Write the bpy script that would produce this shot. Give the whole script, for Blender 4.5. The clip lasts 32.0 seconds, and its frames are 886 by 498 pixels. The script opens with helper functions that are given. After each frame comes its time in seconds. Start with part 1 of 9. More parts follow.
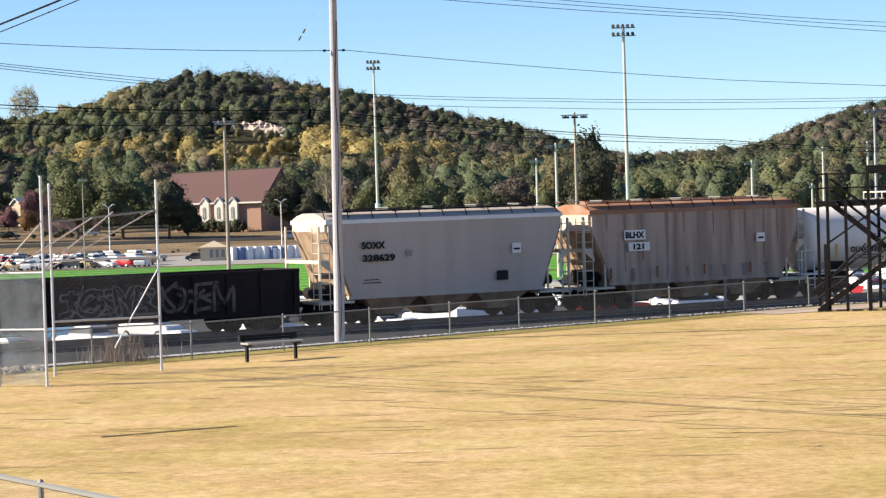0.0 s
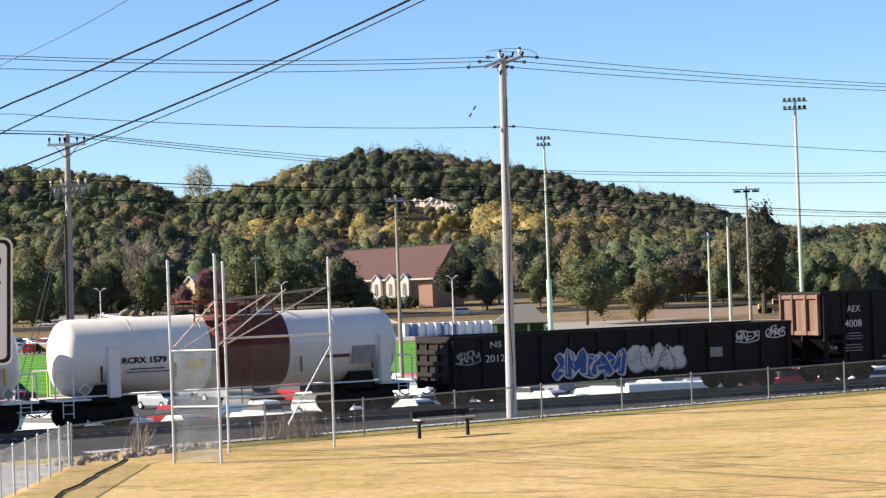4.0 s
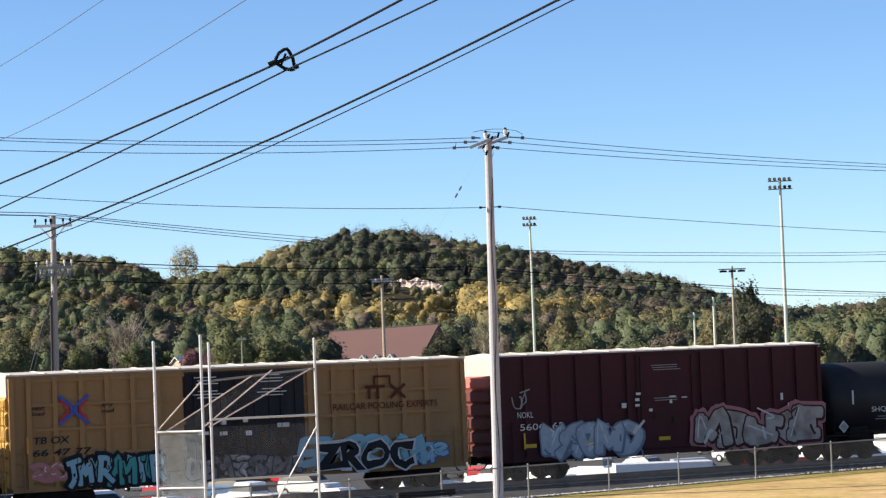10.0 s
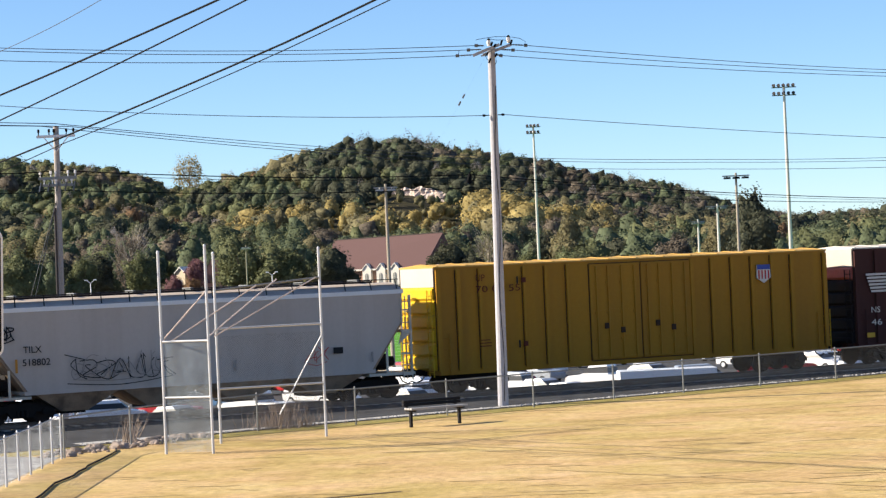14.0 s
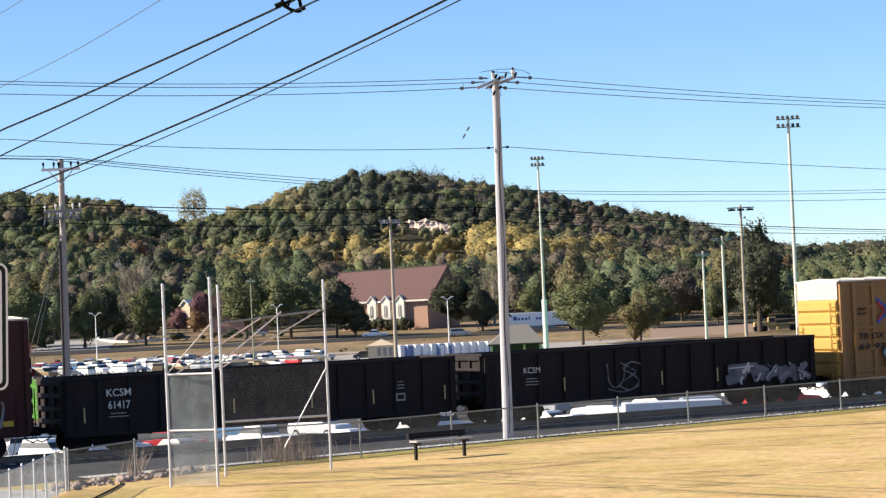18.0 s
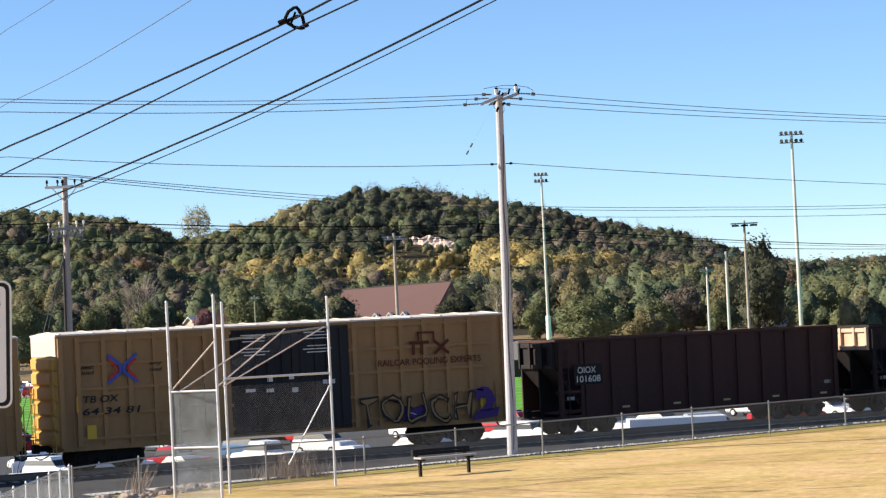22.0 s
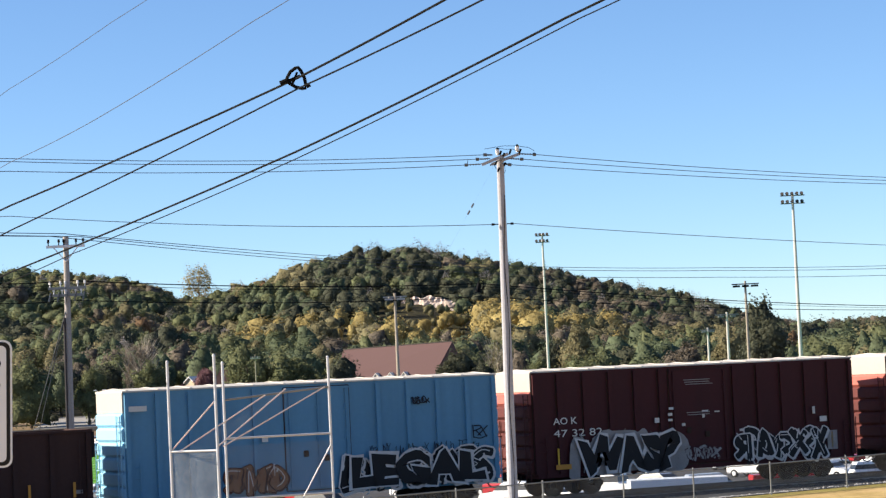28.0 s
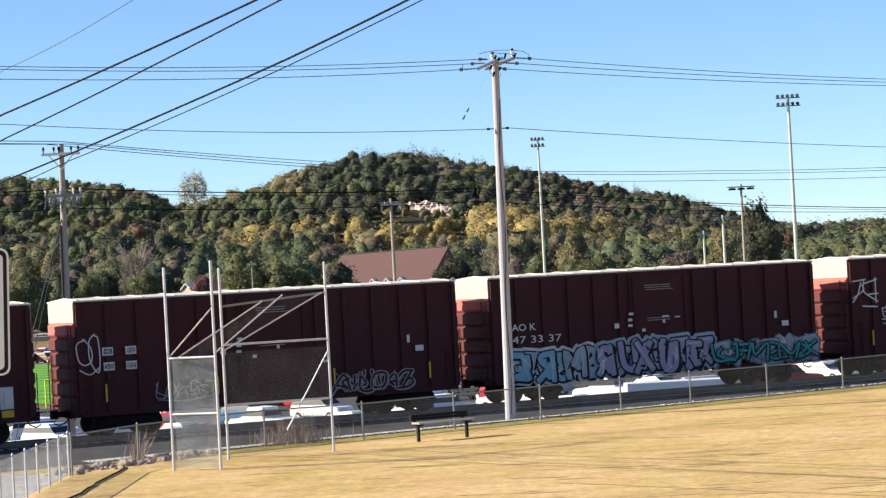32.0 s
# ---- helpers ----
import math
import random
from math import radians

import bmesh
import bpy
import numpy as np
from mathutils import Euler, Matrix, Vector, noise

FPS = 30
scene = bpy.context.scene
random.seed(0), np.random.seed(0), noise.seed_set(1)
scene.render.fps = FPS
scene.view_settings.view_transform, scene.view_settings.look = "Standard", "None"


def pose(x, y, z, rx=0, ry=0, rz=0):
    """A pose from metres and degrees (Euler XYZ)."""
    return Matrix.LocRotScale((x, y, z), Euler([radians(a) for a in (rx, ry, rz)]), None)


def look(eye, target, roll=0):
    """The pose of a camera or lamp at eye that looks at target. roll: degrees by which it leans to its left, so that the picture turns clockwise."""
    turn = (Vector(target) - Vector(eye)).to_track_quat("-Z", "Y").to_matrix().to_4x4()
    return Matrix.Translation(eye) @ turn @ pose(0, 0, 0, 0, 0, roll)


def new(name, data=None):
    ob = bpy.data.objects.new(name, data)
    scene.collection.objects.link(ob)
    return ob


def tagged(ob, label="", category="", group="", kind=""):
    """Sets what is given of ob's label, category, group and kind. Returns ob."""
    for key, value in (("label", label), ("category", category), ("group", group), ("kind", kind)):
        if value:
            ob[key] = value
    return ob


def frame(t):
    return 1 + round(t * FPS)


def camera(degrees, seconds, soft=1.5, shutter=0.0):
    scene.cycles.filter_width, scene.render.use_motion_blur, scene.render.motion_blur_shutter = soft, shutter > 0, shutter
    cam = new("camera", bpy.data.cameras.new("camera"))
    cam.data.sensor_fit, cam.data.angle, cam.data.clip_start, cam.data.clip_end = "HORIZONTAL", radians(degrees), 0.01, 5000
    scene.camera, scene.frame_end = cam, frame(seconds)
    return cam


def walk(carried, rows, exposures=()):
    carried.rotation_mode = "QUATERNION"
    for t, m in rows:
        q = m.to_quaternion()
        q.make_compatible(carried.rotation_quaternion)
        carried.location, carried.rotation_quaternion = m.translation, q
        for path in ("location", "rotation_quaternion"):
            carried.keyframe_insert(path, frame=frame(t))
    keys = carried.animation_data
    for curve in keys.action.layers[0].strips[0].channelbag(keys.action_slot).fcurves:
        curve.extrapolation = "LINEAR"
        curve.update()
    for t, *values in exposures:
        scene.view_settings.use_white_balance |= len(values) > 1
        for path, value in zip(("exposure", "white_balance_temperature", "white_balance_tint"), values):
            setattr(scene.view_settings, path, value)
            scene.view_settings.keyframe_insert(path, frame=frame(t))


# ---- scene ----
# A freight train passes from right to left behind a dry lawn. x right, y ahead, z up from the lawn.
EYE = (0.0, 0.0, 5.0)
cam = camera(20.0, 32.0, soft=1.32)
# seconds, yaw, pitch, roll of a camera that only turns
TURNS = [
    (0.0, -3.007, -1.268, 1.741),
    (0.5, -2.411, -0.463, 1.765),
    (1.0, -1.171, -0.152, 2.009),
    (1.5, 0.016, -0.174, 1.896),
    (2.0, 0.748, -0.285, 1.631),
    (2.5, 0.957, -0.139, 1.526),
    (3.0, 0.985, 0.053, 1.696),
    (3.5, 0.938, 0.242, 1.935),
    (4.0, 0.896, 0.593, 2.090),
    (4.5, 0.866, 1.168, 2.021),
    (6.5, 0.693, 1.572, 2.103),
    (7.0, 0.674, 1.709, 2.107),
    (7.5, 0.674, 1.887, 2.105),
    (8.0, 0.679, 2.040, 2.192),
    (8.5, 0.676, 2.215, 2.157),
    (9.0, 0.622, 2.368, 2.153),
    (9.5, 0.584, 2.451, 2.195),
    (10.0, 0.583, 2.414, 2.231),
    (10.5, 0.625, 2.403, 2.272),
    (11.0, 0.682, 2.206, 2.312),
    (11.5, 0.708, 1.603, 2.433),
    (12.0, 0.718, 0.696, 2.548),
    (12.5, 0.713, 0.131, 2.542),
    (13.0, 0.700, 0.100, 2.602),
    (13.5, 0.685, 0.180, 2.628),
    (14.0, 0.679, 0.327, 2.547),
    (14.5, 0.687, 0.498, 2.540),
    (16.5, 0.739, 0.896, 2.548),
    (17.0, 0.758, 0.989, 2.611),
    (17.5, 0.774, 1.032, 2.585),
    (18.0, 0.787, 1.071, 2.634),
    (18.5, 0.807, 1.111, 2.646),
    (19.0, 0.823, 1.150, 2.620),
    (19.5, 0.825, 1.152, 2.641),
    (20.0, 0.835, 1.129, 2.615),
    (20.5, 0.847, 1.114, 2.660),
    (21.0, 0.866, 1.161, 2.689),
    (21.5, 0.877, 1.274, 2.798),
    (22.0, 0.876, 1.451, 2.799),
    (22.5, 0.854, 1.619, 2.783),
    (23.0, 0.831, 1.901, 2.777),
    (23.5, 0.833, 2.284, 2.739),
    (24.0, 0.826, 2.616, 2.722),
    (24.5, 0.825, 2.687, 2.696),
    (25.0, 0.834, 2.658, 2.680),
    (25.5, 0.843, 2.674, 2.651),
    (27.5, 0.881, 2.813, 2.658),
    (28.0, 0.896, 2.822, 2.695),
    (28.5, 0.886, 2.475, 2.797),
    (29.0, 0.854, 1.673, 2.999),
    (29.5, 0.808, 0.747, 3.148),
    (30.0, 0.801, 0.397, 3.130),
    (30.5, 0.809, 0.457, 3.127),
    (31.0, 0.808, 0.514, 3.105),
    (31.5, 0.803, 0.576, 3.124),
    (32.0, 0.814, 0.652, 3.106),
]
walk(cam, [(t, pose(*EYE, 90 + p, r, y)) for t, y, p, r in TURNS], exposures=[(t, v, 6500, 10) for t, v in ((0.0, 1.14), (1.0, 1.09), (2.0, 1.11), (4.0, 1.14), (14.5, 1.15), (17.0, 1.22), (20.0, 1.15), (22.0, 1.19), (24.0, 1.25), (25.5, 1.16), (28.0, 1.15), (30.0, 1.18), (32.0, 1.17))])

# ---- light ----
SUN_FROM = Vector((-math.cos(radians(28)) * math.cos(radians(-3)), -math.cos(radians(28)) * math.sin(radians(-3)), math.sin(radians(28))))
world = bpy.data.worlds.new("sky")
scene.world = world
world.use_nodes = True
_sky = world.node_tree.nodes.new("ShaderNodeTexSky")
_sky.sky_type, _sky.sun_disc = "NISHITA", False
_sky.sun_elevation, _sky.sun_rotation = radians(28), radians(-93)
_sky.air_density, _sky.dust_density, _sky.ozone_density = 0.7, 0.0, 5.4
world.node_tree.links.new(_sky.outputs[0], world.node_tree.nodes["Background"].inputs[0])
world.node_tree.nodes["Background"].inputs[1].default_value = 0.078
sun = new("sun", bpy.data.lights.new("sun", "SUN"))
sun.data.energy, sun.data.angle, sun.data.color = 5.0, radians(0.45), (1.0, 0.9, 0.74)
sun.matrix_basis = look((0, 0, 200), Vector((0, 0, 200)) - SUN_FROM)

# ---- materials ----
MATS = {}


def paint(name, colour, rough=0.6, metal=0.0, var=0.18, scale=1.2, grime=None, grime_amount=0.35, bump=0.0, bump_scale=30.0, streak=False, per_object=0.0):
    """A coloured surface with fine grain, broad stains and, where asked, dirt that runs down."""
    if name in MATS:
        return MATS[name]
    m = bpy.data.materials.new(name)
    m.use_nodes = True
    nt = m.node_tree
    n, l = nt.nodes, nt.links
    b = n["Principled BSDF"]
    b.inputs["Roughness"].default_value, b.inputs["Metallic"].default_value = rough, metal
    b.inputs["Specular IOR Level"].default_value = 0.5 if rough < 0.4 or metal else 0.18
    tc = n.new("ShaderNodeTexCoord")
    broad = n.new("ShaderNodeTexNoise")
    broad.inputs["Scale"].default_value, broad.inputs["Detail"].default_value = scale, 6
    fine = n.new("ShaderNodeTexNoise")
    fine.inputs["Scale"].default_value, fine.inputs["Detail"].default_value = scale * 14, 4
    if streak:
        mp = n.new("ShaderNodeMapping")
        mp.inputs["Scale"].default_value = (2.2, 2.2, 0.16)
        l.new(tc.outputs["Object"], mp.inputs[0])
        l.new(mp.outputs[0], broad.inputs["Vector"])
    else:
        l.new(tc.outputs["Object"], broad.inputs["Vector"])
    l.new(tc.outputs["Object"], fine.inputs["Vector"])
    mix = n.new("ShaderNodeMix")
    mix.data_type = "RGBA"
    lo = tuple(c * (1 - var) for c in colour)
    hi = tuple(min(1, c * (1 + var)) for c in colour)
    mix.inputs[6].default_value, mix.inputs[7].default_value = (*lo, 1), (*hi, 1)
    l.new(fine.outputs[0], mix.inputs[0])
    out = mix.outputs[2]
    if grime:
        ramp = n.new("ShaderNodeMapRange")
        ramp.inputs[1].default_value, ramp.inputs[2].default_value = 0.42, 0.72
        ramp.inputs[4].default_value = grime_amount
        l.new(broad.outputs[0], ramp.inputs[0])
        g = n.new("ShaderNodeMix")
        g.data_type = "RGBA"
        g.inputs[7].default_value = (*grime, 1)
        l.new(ramp.outputs[0], g.inputs[0])
        l.new(out, g.inputs[6])
        out = g.outputs[2]
    if per_object:
        oi = n.new("ShaderNodeObjectInfo")
        hsv = n.new("ShaderNodeHueSaturation")
        mr = n.new("ShaderNodeMapRange")
        mr.inputs[3].default_value, mr.inputs[4].default_value = 1 - per_object, 1 + per_object
        l.new(oi.outputs["Random"], mr.inputs[0])
        l.new(mr.outputs[0], hsv.inputs["Value"])
        l.new(out, hsv.inputs["Color"])
        out = hsv.outputs[0]
    l.new(out, b.inputs["Base Color"])
    if bump:
        bn = n.new("ShaderNodeTexNoise")
        bn.inputs["Scale"].default_value, bn.inputs["Detail"].default_value = bump_scale, 5
        l.new(tc.outputs["Object"], bn.inputs["Vector"])
        bp = n.new("ShaderNodeBump")
        bp.inputs["Strength"].default_value = bump
        l.new(bn.outputs[0], bp.inputs["Height"])
        l.new(bp.outputs[0], b.inputs["Normal"])
    MATS[name] = m
    return m


def grass(name, colours, scale, patch, rough=0.9, tuft=(0.55, 1.2), relief=0.5, lie=0.8):
    """Turf: three tones by patches, finer tufts over them, and relief."""
    m = bpy.data.materials.new(name)
    m.use_nodes = True
    n, l = m.node_tree.nodes, m.node_tree.links
    b = n["Principled BSDF"]
    b.inputs["Roughness"].default_value = rough
    b.inputs["Specular IOR Level"].default_value = 0.1
    tc = n.new("ShaderNodeTexCoord")
    big, mid, small = (n.new("ShaderNodeTexNoise") for _ in range(3))
    for node, s in ((big, patch), (mid, scale), (small, scale * 4.5)):
        node.inputs["Scale"].default_value, node.inputs["Detail"].default_value = s, 6
        node.inputs["Roughness"].default_value = 0.62
        mp = n.new("ShaderNodeMapping")
        mp.inputs["Scale"].default_value = (lie, 1.0, 1.0)
        l.new(tc.outputs["Object"], mp.inputs[0])
        l.new(mp.outputs[0], node.inputs["Vector"])
    ramp = n.new("ShaderNodeValToRGB")
    ramp.color_ramp.elements[0].position, ramp.color_ramp.elements[1].position = 0.38, 0.62
    ramp.color_ramp.elements[0].color, ramp.color_ramp.elements[1].color = (*colours[0], 1), (*colours[2], 1)
    e = ramp.color_ramp.elements.new(0.5)
    e.color = (*colours[1], 1)
    add = n.new("ShaderNodeMath")
    add.operation = "MULTIPLY_ADD"
    add.inputs[1].default_value = 0.45
    l.new(mid.outputs[0], add.inputs[0])
    half = n.new("ShaderNodeMath")
    half.operation = "MULTIPLY"
    half.inputs[1].default_value = 0.55
    l.new(big.outputs[0], half.inputs[0])
    l.new(half.outputs[0], add.inputs[2])
    l.new(add.outputs[0], ramp.inputs[0])
    dark = n.new("ShaderNodeMix")
    dark.data_type, dark.blend_type = "RGBA", "MULTIPLY"
    mr = n.new("ShaderNodeMapRange")
    mr.inputs[1].default_value, mr.inputs[2].default_value = 0.3, 0.62
    mr.inputs[3].default_value, mr.inputs[4].default_value = tuft
    l.new(small.outputs[0], mr.inputs[0])
    dark.inputs[0].default_value = 1.0
    l.new(ramp.outputs[0], dark.inputs[6])
    l.new(mr.outputs[0], dark.inputs[7])
    # drier and greener patches
    hue = n.new("ShaderNodeTexNoise")
    hue.inputs["Scale"].default_value, hue.inputs["Detail"].default_value = patch * 2.2, 4
    l.new(tc.outputs["Object"], hue.inputs["Vector"])
    tint = n.new("ShaderNodeValToRGB")
    tint.color_ramp.elements[0].position, tint.color_ramp.elements[1].position = 0.36, 0.64
    tint.color_ramp.elements[0].color, tint.color_ramp.elements[1].color = (0.975, 1.0, 0.90, 1), (1.02, 0.96, 1.02, 1)
    l.new(hue.outputs[0], tint.inputs[0])
    shade = n.new("ShaderNodeMix")
    shade.data_type, shade.blend_type = "RGBA", "MULTIPLY"
    shade.inputs[0].default_value = 1.0
    l.new(dark.outputs[2], shade.inputs[6])
    l.new(tint.outputs[0], shade.inputs[7])
    l.new(shade.outputs[2], b.inputs["Base Color"])
    bp = n.new("ShaderNodeBump")
    bp.inputs["Strength"].default_value, bp.inputs["Distance"].default_value = relief, 0.08
    l.new(small.outputs[0], bp.inputs["Height"])
    l.new(bp.outputs[0], b.inputs["Normal"])
    MATS[name] = m
    return m


def foliage(name, colour, spread=0.12):
    """Leaves: each clump takes its own tone, boughs are mottled, and some light comes through."""
    m = bpy.data.materials.new(name)
    m.use_nodes = True
    n, l = m.node_tree.nodes, m.node_tree.links
    b = n["Principled BSDF"]
    b.inputs["Roughness"].default_value = 0.75
    b.inputs["Specular IOR Level"].default_value = 0.12
    geo = n.new("ShaderNodeNewGeometry")
    mix = n.new("ShaderNodeMix")
    mix.data_type = "RGBA"
    mix.inputs[6].default_value = (*(c * (1 - spread) for c in colour), 1)
    mix.inputs[7].default_value = (*(min(1, c * (1 + spread)) for c in colour), 1)
    l.new(geo.outputs["Random Per Island"], mix.inputs[0])
    tc = n.new("ShaderNodeTexCoord")
    bough = n.new("ShaderNodeTexNoise")
    bough.inputs["Scale"].default_value, bough.inputs["Detail"].default_value, bough.inputs["Roughness"].default_value = 0.55, 5, 0.65
    l.new(tc.outputs["Object"], bough.inputs["Vector"])
    mr = n.new("ShaderNodeMapRange")
    mr.inputs[1].default_value, mr.inputs[2].default_value = 0.33, 0.67
    mr.inputs[3].default_value, mr.inputs[4].default_value = 0.55, 1.35
    l.new(bough.outputs[0], mr.inputs[0])
    tone = n.new("ShaderNodeMix")
    tone.data_type, tone.blend_type = "RGBA", "MULTIPLY"
    tone.inputs[0].default_value = 1.0
    l.new(mix.outputs[2], tone.inputs[6])
    l.new(mr.outputs[0], tone.inputs[7])
    l.new(tone.outputs[2], b.inputs["Base Color"])
    leaf = n.new("ShaderNodeTexNoise")
    leaf.inputs["Scale"].default_value, leaf.inputs["Detail"].default_value = 1.6, 3
    l.new(tc.outputs["Object"], leaf.inputs["Vector"])
    bp = n.new("ShaderNodeBump")
    bp.inputs["Strength"].default_value, bp.inputs["Distance"].default_value = 0.9, 0.5
    l.new(leaf.outputs[0], bp.inputs["Height"])
    l.new(bp.outputs[0], b.inputs["Normal"])
    thru = n.new("ShaderNodeBsdfTranslucent")
    l.new(tone.outputs[2], thru.inputs[0])
    both = n.new("ShaderNodeMixShader")
    both.inputs[0].default_value = 0.36
    l.new(b.outputs[0], both.inputs[1])
    l.new(thru.outputs[0], both.inputs[2])
    l.new(both.outputs[0], n["Material Output"].inputs[0])
    MATS[name] = m
    return m


def netting(name, colour, pitch, wire, thru_share=0.15):
    """Woven wire: diamonds of the true pitch, open between the wires."""
    m = bpy.data.materials.new(name)
    m.use_nodes = True
    n, l = m.node_tree.nodes, m.node_tree.links
    b = n["Principled BSDF"]
    b.inputs["Metallic"].default_value, b.inputs["Roughness"].default_value = 0.35, 0.5
    tc = n.new("ShaderNodeTexCoord")
    stain = n.new("ShaderNodeTexNoise")
    stain.inputs["Scale"].default_value, stain.inputs["Detail"].default_value, stain.inputs["Roughness"].default_value = 1.5, 6, 0.7
    l.new(tc.outputs["Object"], stain.inputs["Vector"])
    tone = n.new("ShaderNodeValToRGB")
    tone.color_ramp.elements[0].position, tone.color_ramp.elements[1].position = 0.36, 0.64
    tone.color_ramp.elements[0].color = (*(c * f for c, f in zip(colour, (0.62, 0.58, 0.55))), 1)
    tone.color_ramp.elements[1].color = (*(min(0.8, c * 1.28) for c in colour), 1)
    l.new(stain.outputs[0], tone.inputs[0])
    l.new(tone.outputs[0], b.inputs["Base Color"])
    sep = n.new("ShaderNodeSeparateXYZ")
    l.new(tc.outputs["Object"], sep.inputs[0])
    marks = []
    for sign in ("ADD", "SUBTRACT"):
        s = n.new("ShaderNodeMath")
        s.operation = sign
        l.new(sep.outputs[0], s.inputs[0])
        l.new(sep.outputs[2], s.inputs[1])
        k = n.new("ShaderNodeMath")
        k.operation = "MULTIPLY"
        k.inputs[1].default_value = 1 / (pitch * 1.414)
        l.new(s.outputs[0], k.inputs[0])
        fr = n.new("ShaderNodeMath")
        fr.operation = "FRACT"
        l.new(k.outputs[0], fr.inputs[0])
        lt = n.new("ShaderNodeMath")
        lt.operation = "LESS_THAN"
        lt.inputs[1].default_value = wire / pitch
        l.new(fr.outputs[0], lt.inputs[0])
        marks.append(lt)
    mx = n.new("ShaderNodeMath")
    mx.operation = "MAXIMUM"
    l.new(marks[0].outputs[0], mx.inputs[0])
    l.new(marks[1].outputs[0], mx.inputs[1])
    # round wires throw light to both sides
    thru = n.new("ShaderNodeBsdfTranslucent")
    l.new(tone.outputs[0], thru.inputs[0])
    both = n.new("ShaderNodeMixShader")
    both.inputs[0].default_value = thru_share
    l.new(b.outputs[0], both.inputs[1])
    l.new(thru.outputs[0], both.inputs[2])
    gap = n.new("ShaderNodeBsdfTransparent")
    open_mix = n.new("ShaderNodeMixShader")
    l.new(mx.outputs[0], open_mix.inputs[0])
    l.new(gap.outputs[0], open_mix.inputs[1])
    l.new(both.outputs[0], open_mix.inputs[2])
    l.new(open_mix.outputs[0], n["Material Output"].inputs[0])
    MATS[name] = m
    return m


RUST, SOOT = (0.10, 0.045, 0.025), (0.02, 0.018, 0.016)
M_LAWN = grass("dry lawn", ((0.385, 0.275, 0.105), (0.495, 0.352, 0.155), (0.585, 0.425, 0.22)), 1.0, 0.16, tuft=(0.72, 1.12), relief=0.4, lie=0.8)
M_FIELD = grass("rough field", ((0.11, 0.085, 0.05), (0.20, 0.145, 0.085), (0.29, 0.215, 0.13)), 0.35, 0.03)
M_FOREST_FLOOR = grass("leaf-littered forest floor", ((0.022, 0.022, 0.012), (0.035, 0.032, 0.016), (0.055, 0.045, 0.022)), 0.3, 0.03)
M_TURF = grass("green turf", ((0.085, 0.24, 0.025), (0.10, 0.28, 0.03), (0.12, 0.32, 0.035)), 0.3, 0.05)
M_VERGE = grass("greenish verge", ((0.20, 0.17, 0.06), (0.30, 0.25, 0.08), (0.40, 0.31, 0.12)), 1.6, 0.3)
M_ASPHALT = paint("asphalt", (0.055, 0.055, 0.058), 0.9, var=0.25, scale=0.2, bump=0.2)
M_ROAD = paint("dark road asphalt", (0.030, 0.028, 0.027), 0.97, var=0.25, scale=0.2)
M_PALE_ASPHALT = paint("worn asphalt", (0.30, 0.28, 0.26), 0.9, var=0.2, scale=0.1)
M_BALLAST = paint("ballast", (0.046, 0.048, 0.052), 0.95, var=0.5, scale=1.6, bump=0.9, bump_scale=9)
M_GRAVEL = paint("pale gravel", (0.46, 0.44, 0.42), 0.95, var=0.5, scale=2.0, bump=0.9, bump_scale=12)
M_ROCK = paint("rip-rap stone", (0.27, 0.215, 0.18), 0.9, var=0.4, scale=2, bump=0.5, per_object=0.3)
M_MAST = paint("pale mast paint", (0.60, 0.535, 0.495), 0.55, 0.0, var=0.08, scale=0.6, grime=(0.5, 0.48, 0.45))
M_STEEL = paint("galvanised steel", (0.56, 0.56, 0.57), 0.5, 0.3, var=0.12, scale=3)
M_GREY_POST = paint("weathered steel", (0.24, 0.24, 0.23), 0.55, 0.5, var=0.2, scale=3)
M_BLACK_STEEL = paint("black painted steel", (0.010, 0.009, 0.009), 0.6, 0.0, grime=(0.03, 0.018, 0.014), grime_amount=0.3)
M_RAIL = paint("rail steel", (0.16, 0.12, 0.10), 0.4, 0.8, grime=RUST)
M_POLE = paint("weathered pole timber", (0.415, 0.405, 0.43), 0.85, var=0.25, scale=0.8, streak=True, grime=(0.24, 0.21, 0.20), bump=0.3)
M_POLE_DARK = paint("brown pole timber", (0.40, 0.355, 0.32), 0.85, var=0.3, scale=0.8, streak=True, grime=(0.12, 0.09, 0.07), bump=0.3)
M_WIRE = paint("cable", (0.003, 0.003, 0.0035), 0.9, var=0.1)
M_WIRE_GREY = paint("aluminium wire", (0.07, 0.072, 0.076), 0.6, 0.0, var=0.1)
M_PORCELAIN = paint("insulator", (0.085, 0.09, 0.10), 0.3, var=0.1)
M_WHITE = paint("white paint", (0.80, 0.77, 0.74), 0.5, var=0.06, scale=0.6)
M_CAP = paint("chalky end paint", (0.47, 0.42, 0.365), 0.65, var=0.1, scale=0.8, grime=(0.45, 0.38, 0.31))
M_STENCIL = paint("stencil white", (0.66, 0.61, 0.54), 0.7, var=0.15, scale=6)
M_STENCIL_DARK = paint("stencil black", (0.02, 0.018, 0.018), 0.7, var=0.1, scale=6)
M_STENCIL_BROWN = paint("stencil brown", (0.10, 0.022, 0.012), 0.7, var=0.1, scale=6)
M_YELLOW = paint("reflective yellow", (0.62, 0.36, 0.04), 0.5, var=0.1, scale=3)
M_REFLECTOR = paint("dulled reflector", (0.46, 0.34, 0.16), 0.6, var=0.2, scale=3)
M_ORANGE = paint("orange placard", (0.55, 0.24, 0.04), 0.5, var=0.2, scale=3)
M_RED = paint("red paint", (0.45, 0.03, 0.03), 0.4, var=0.1)
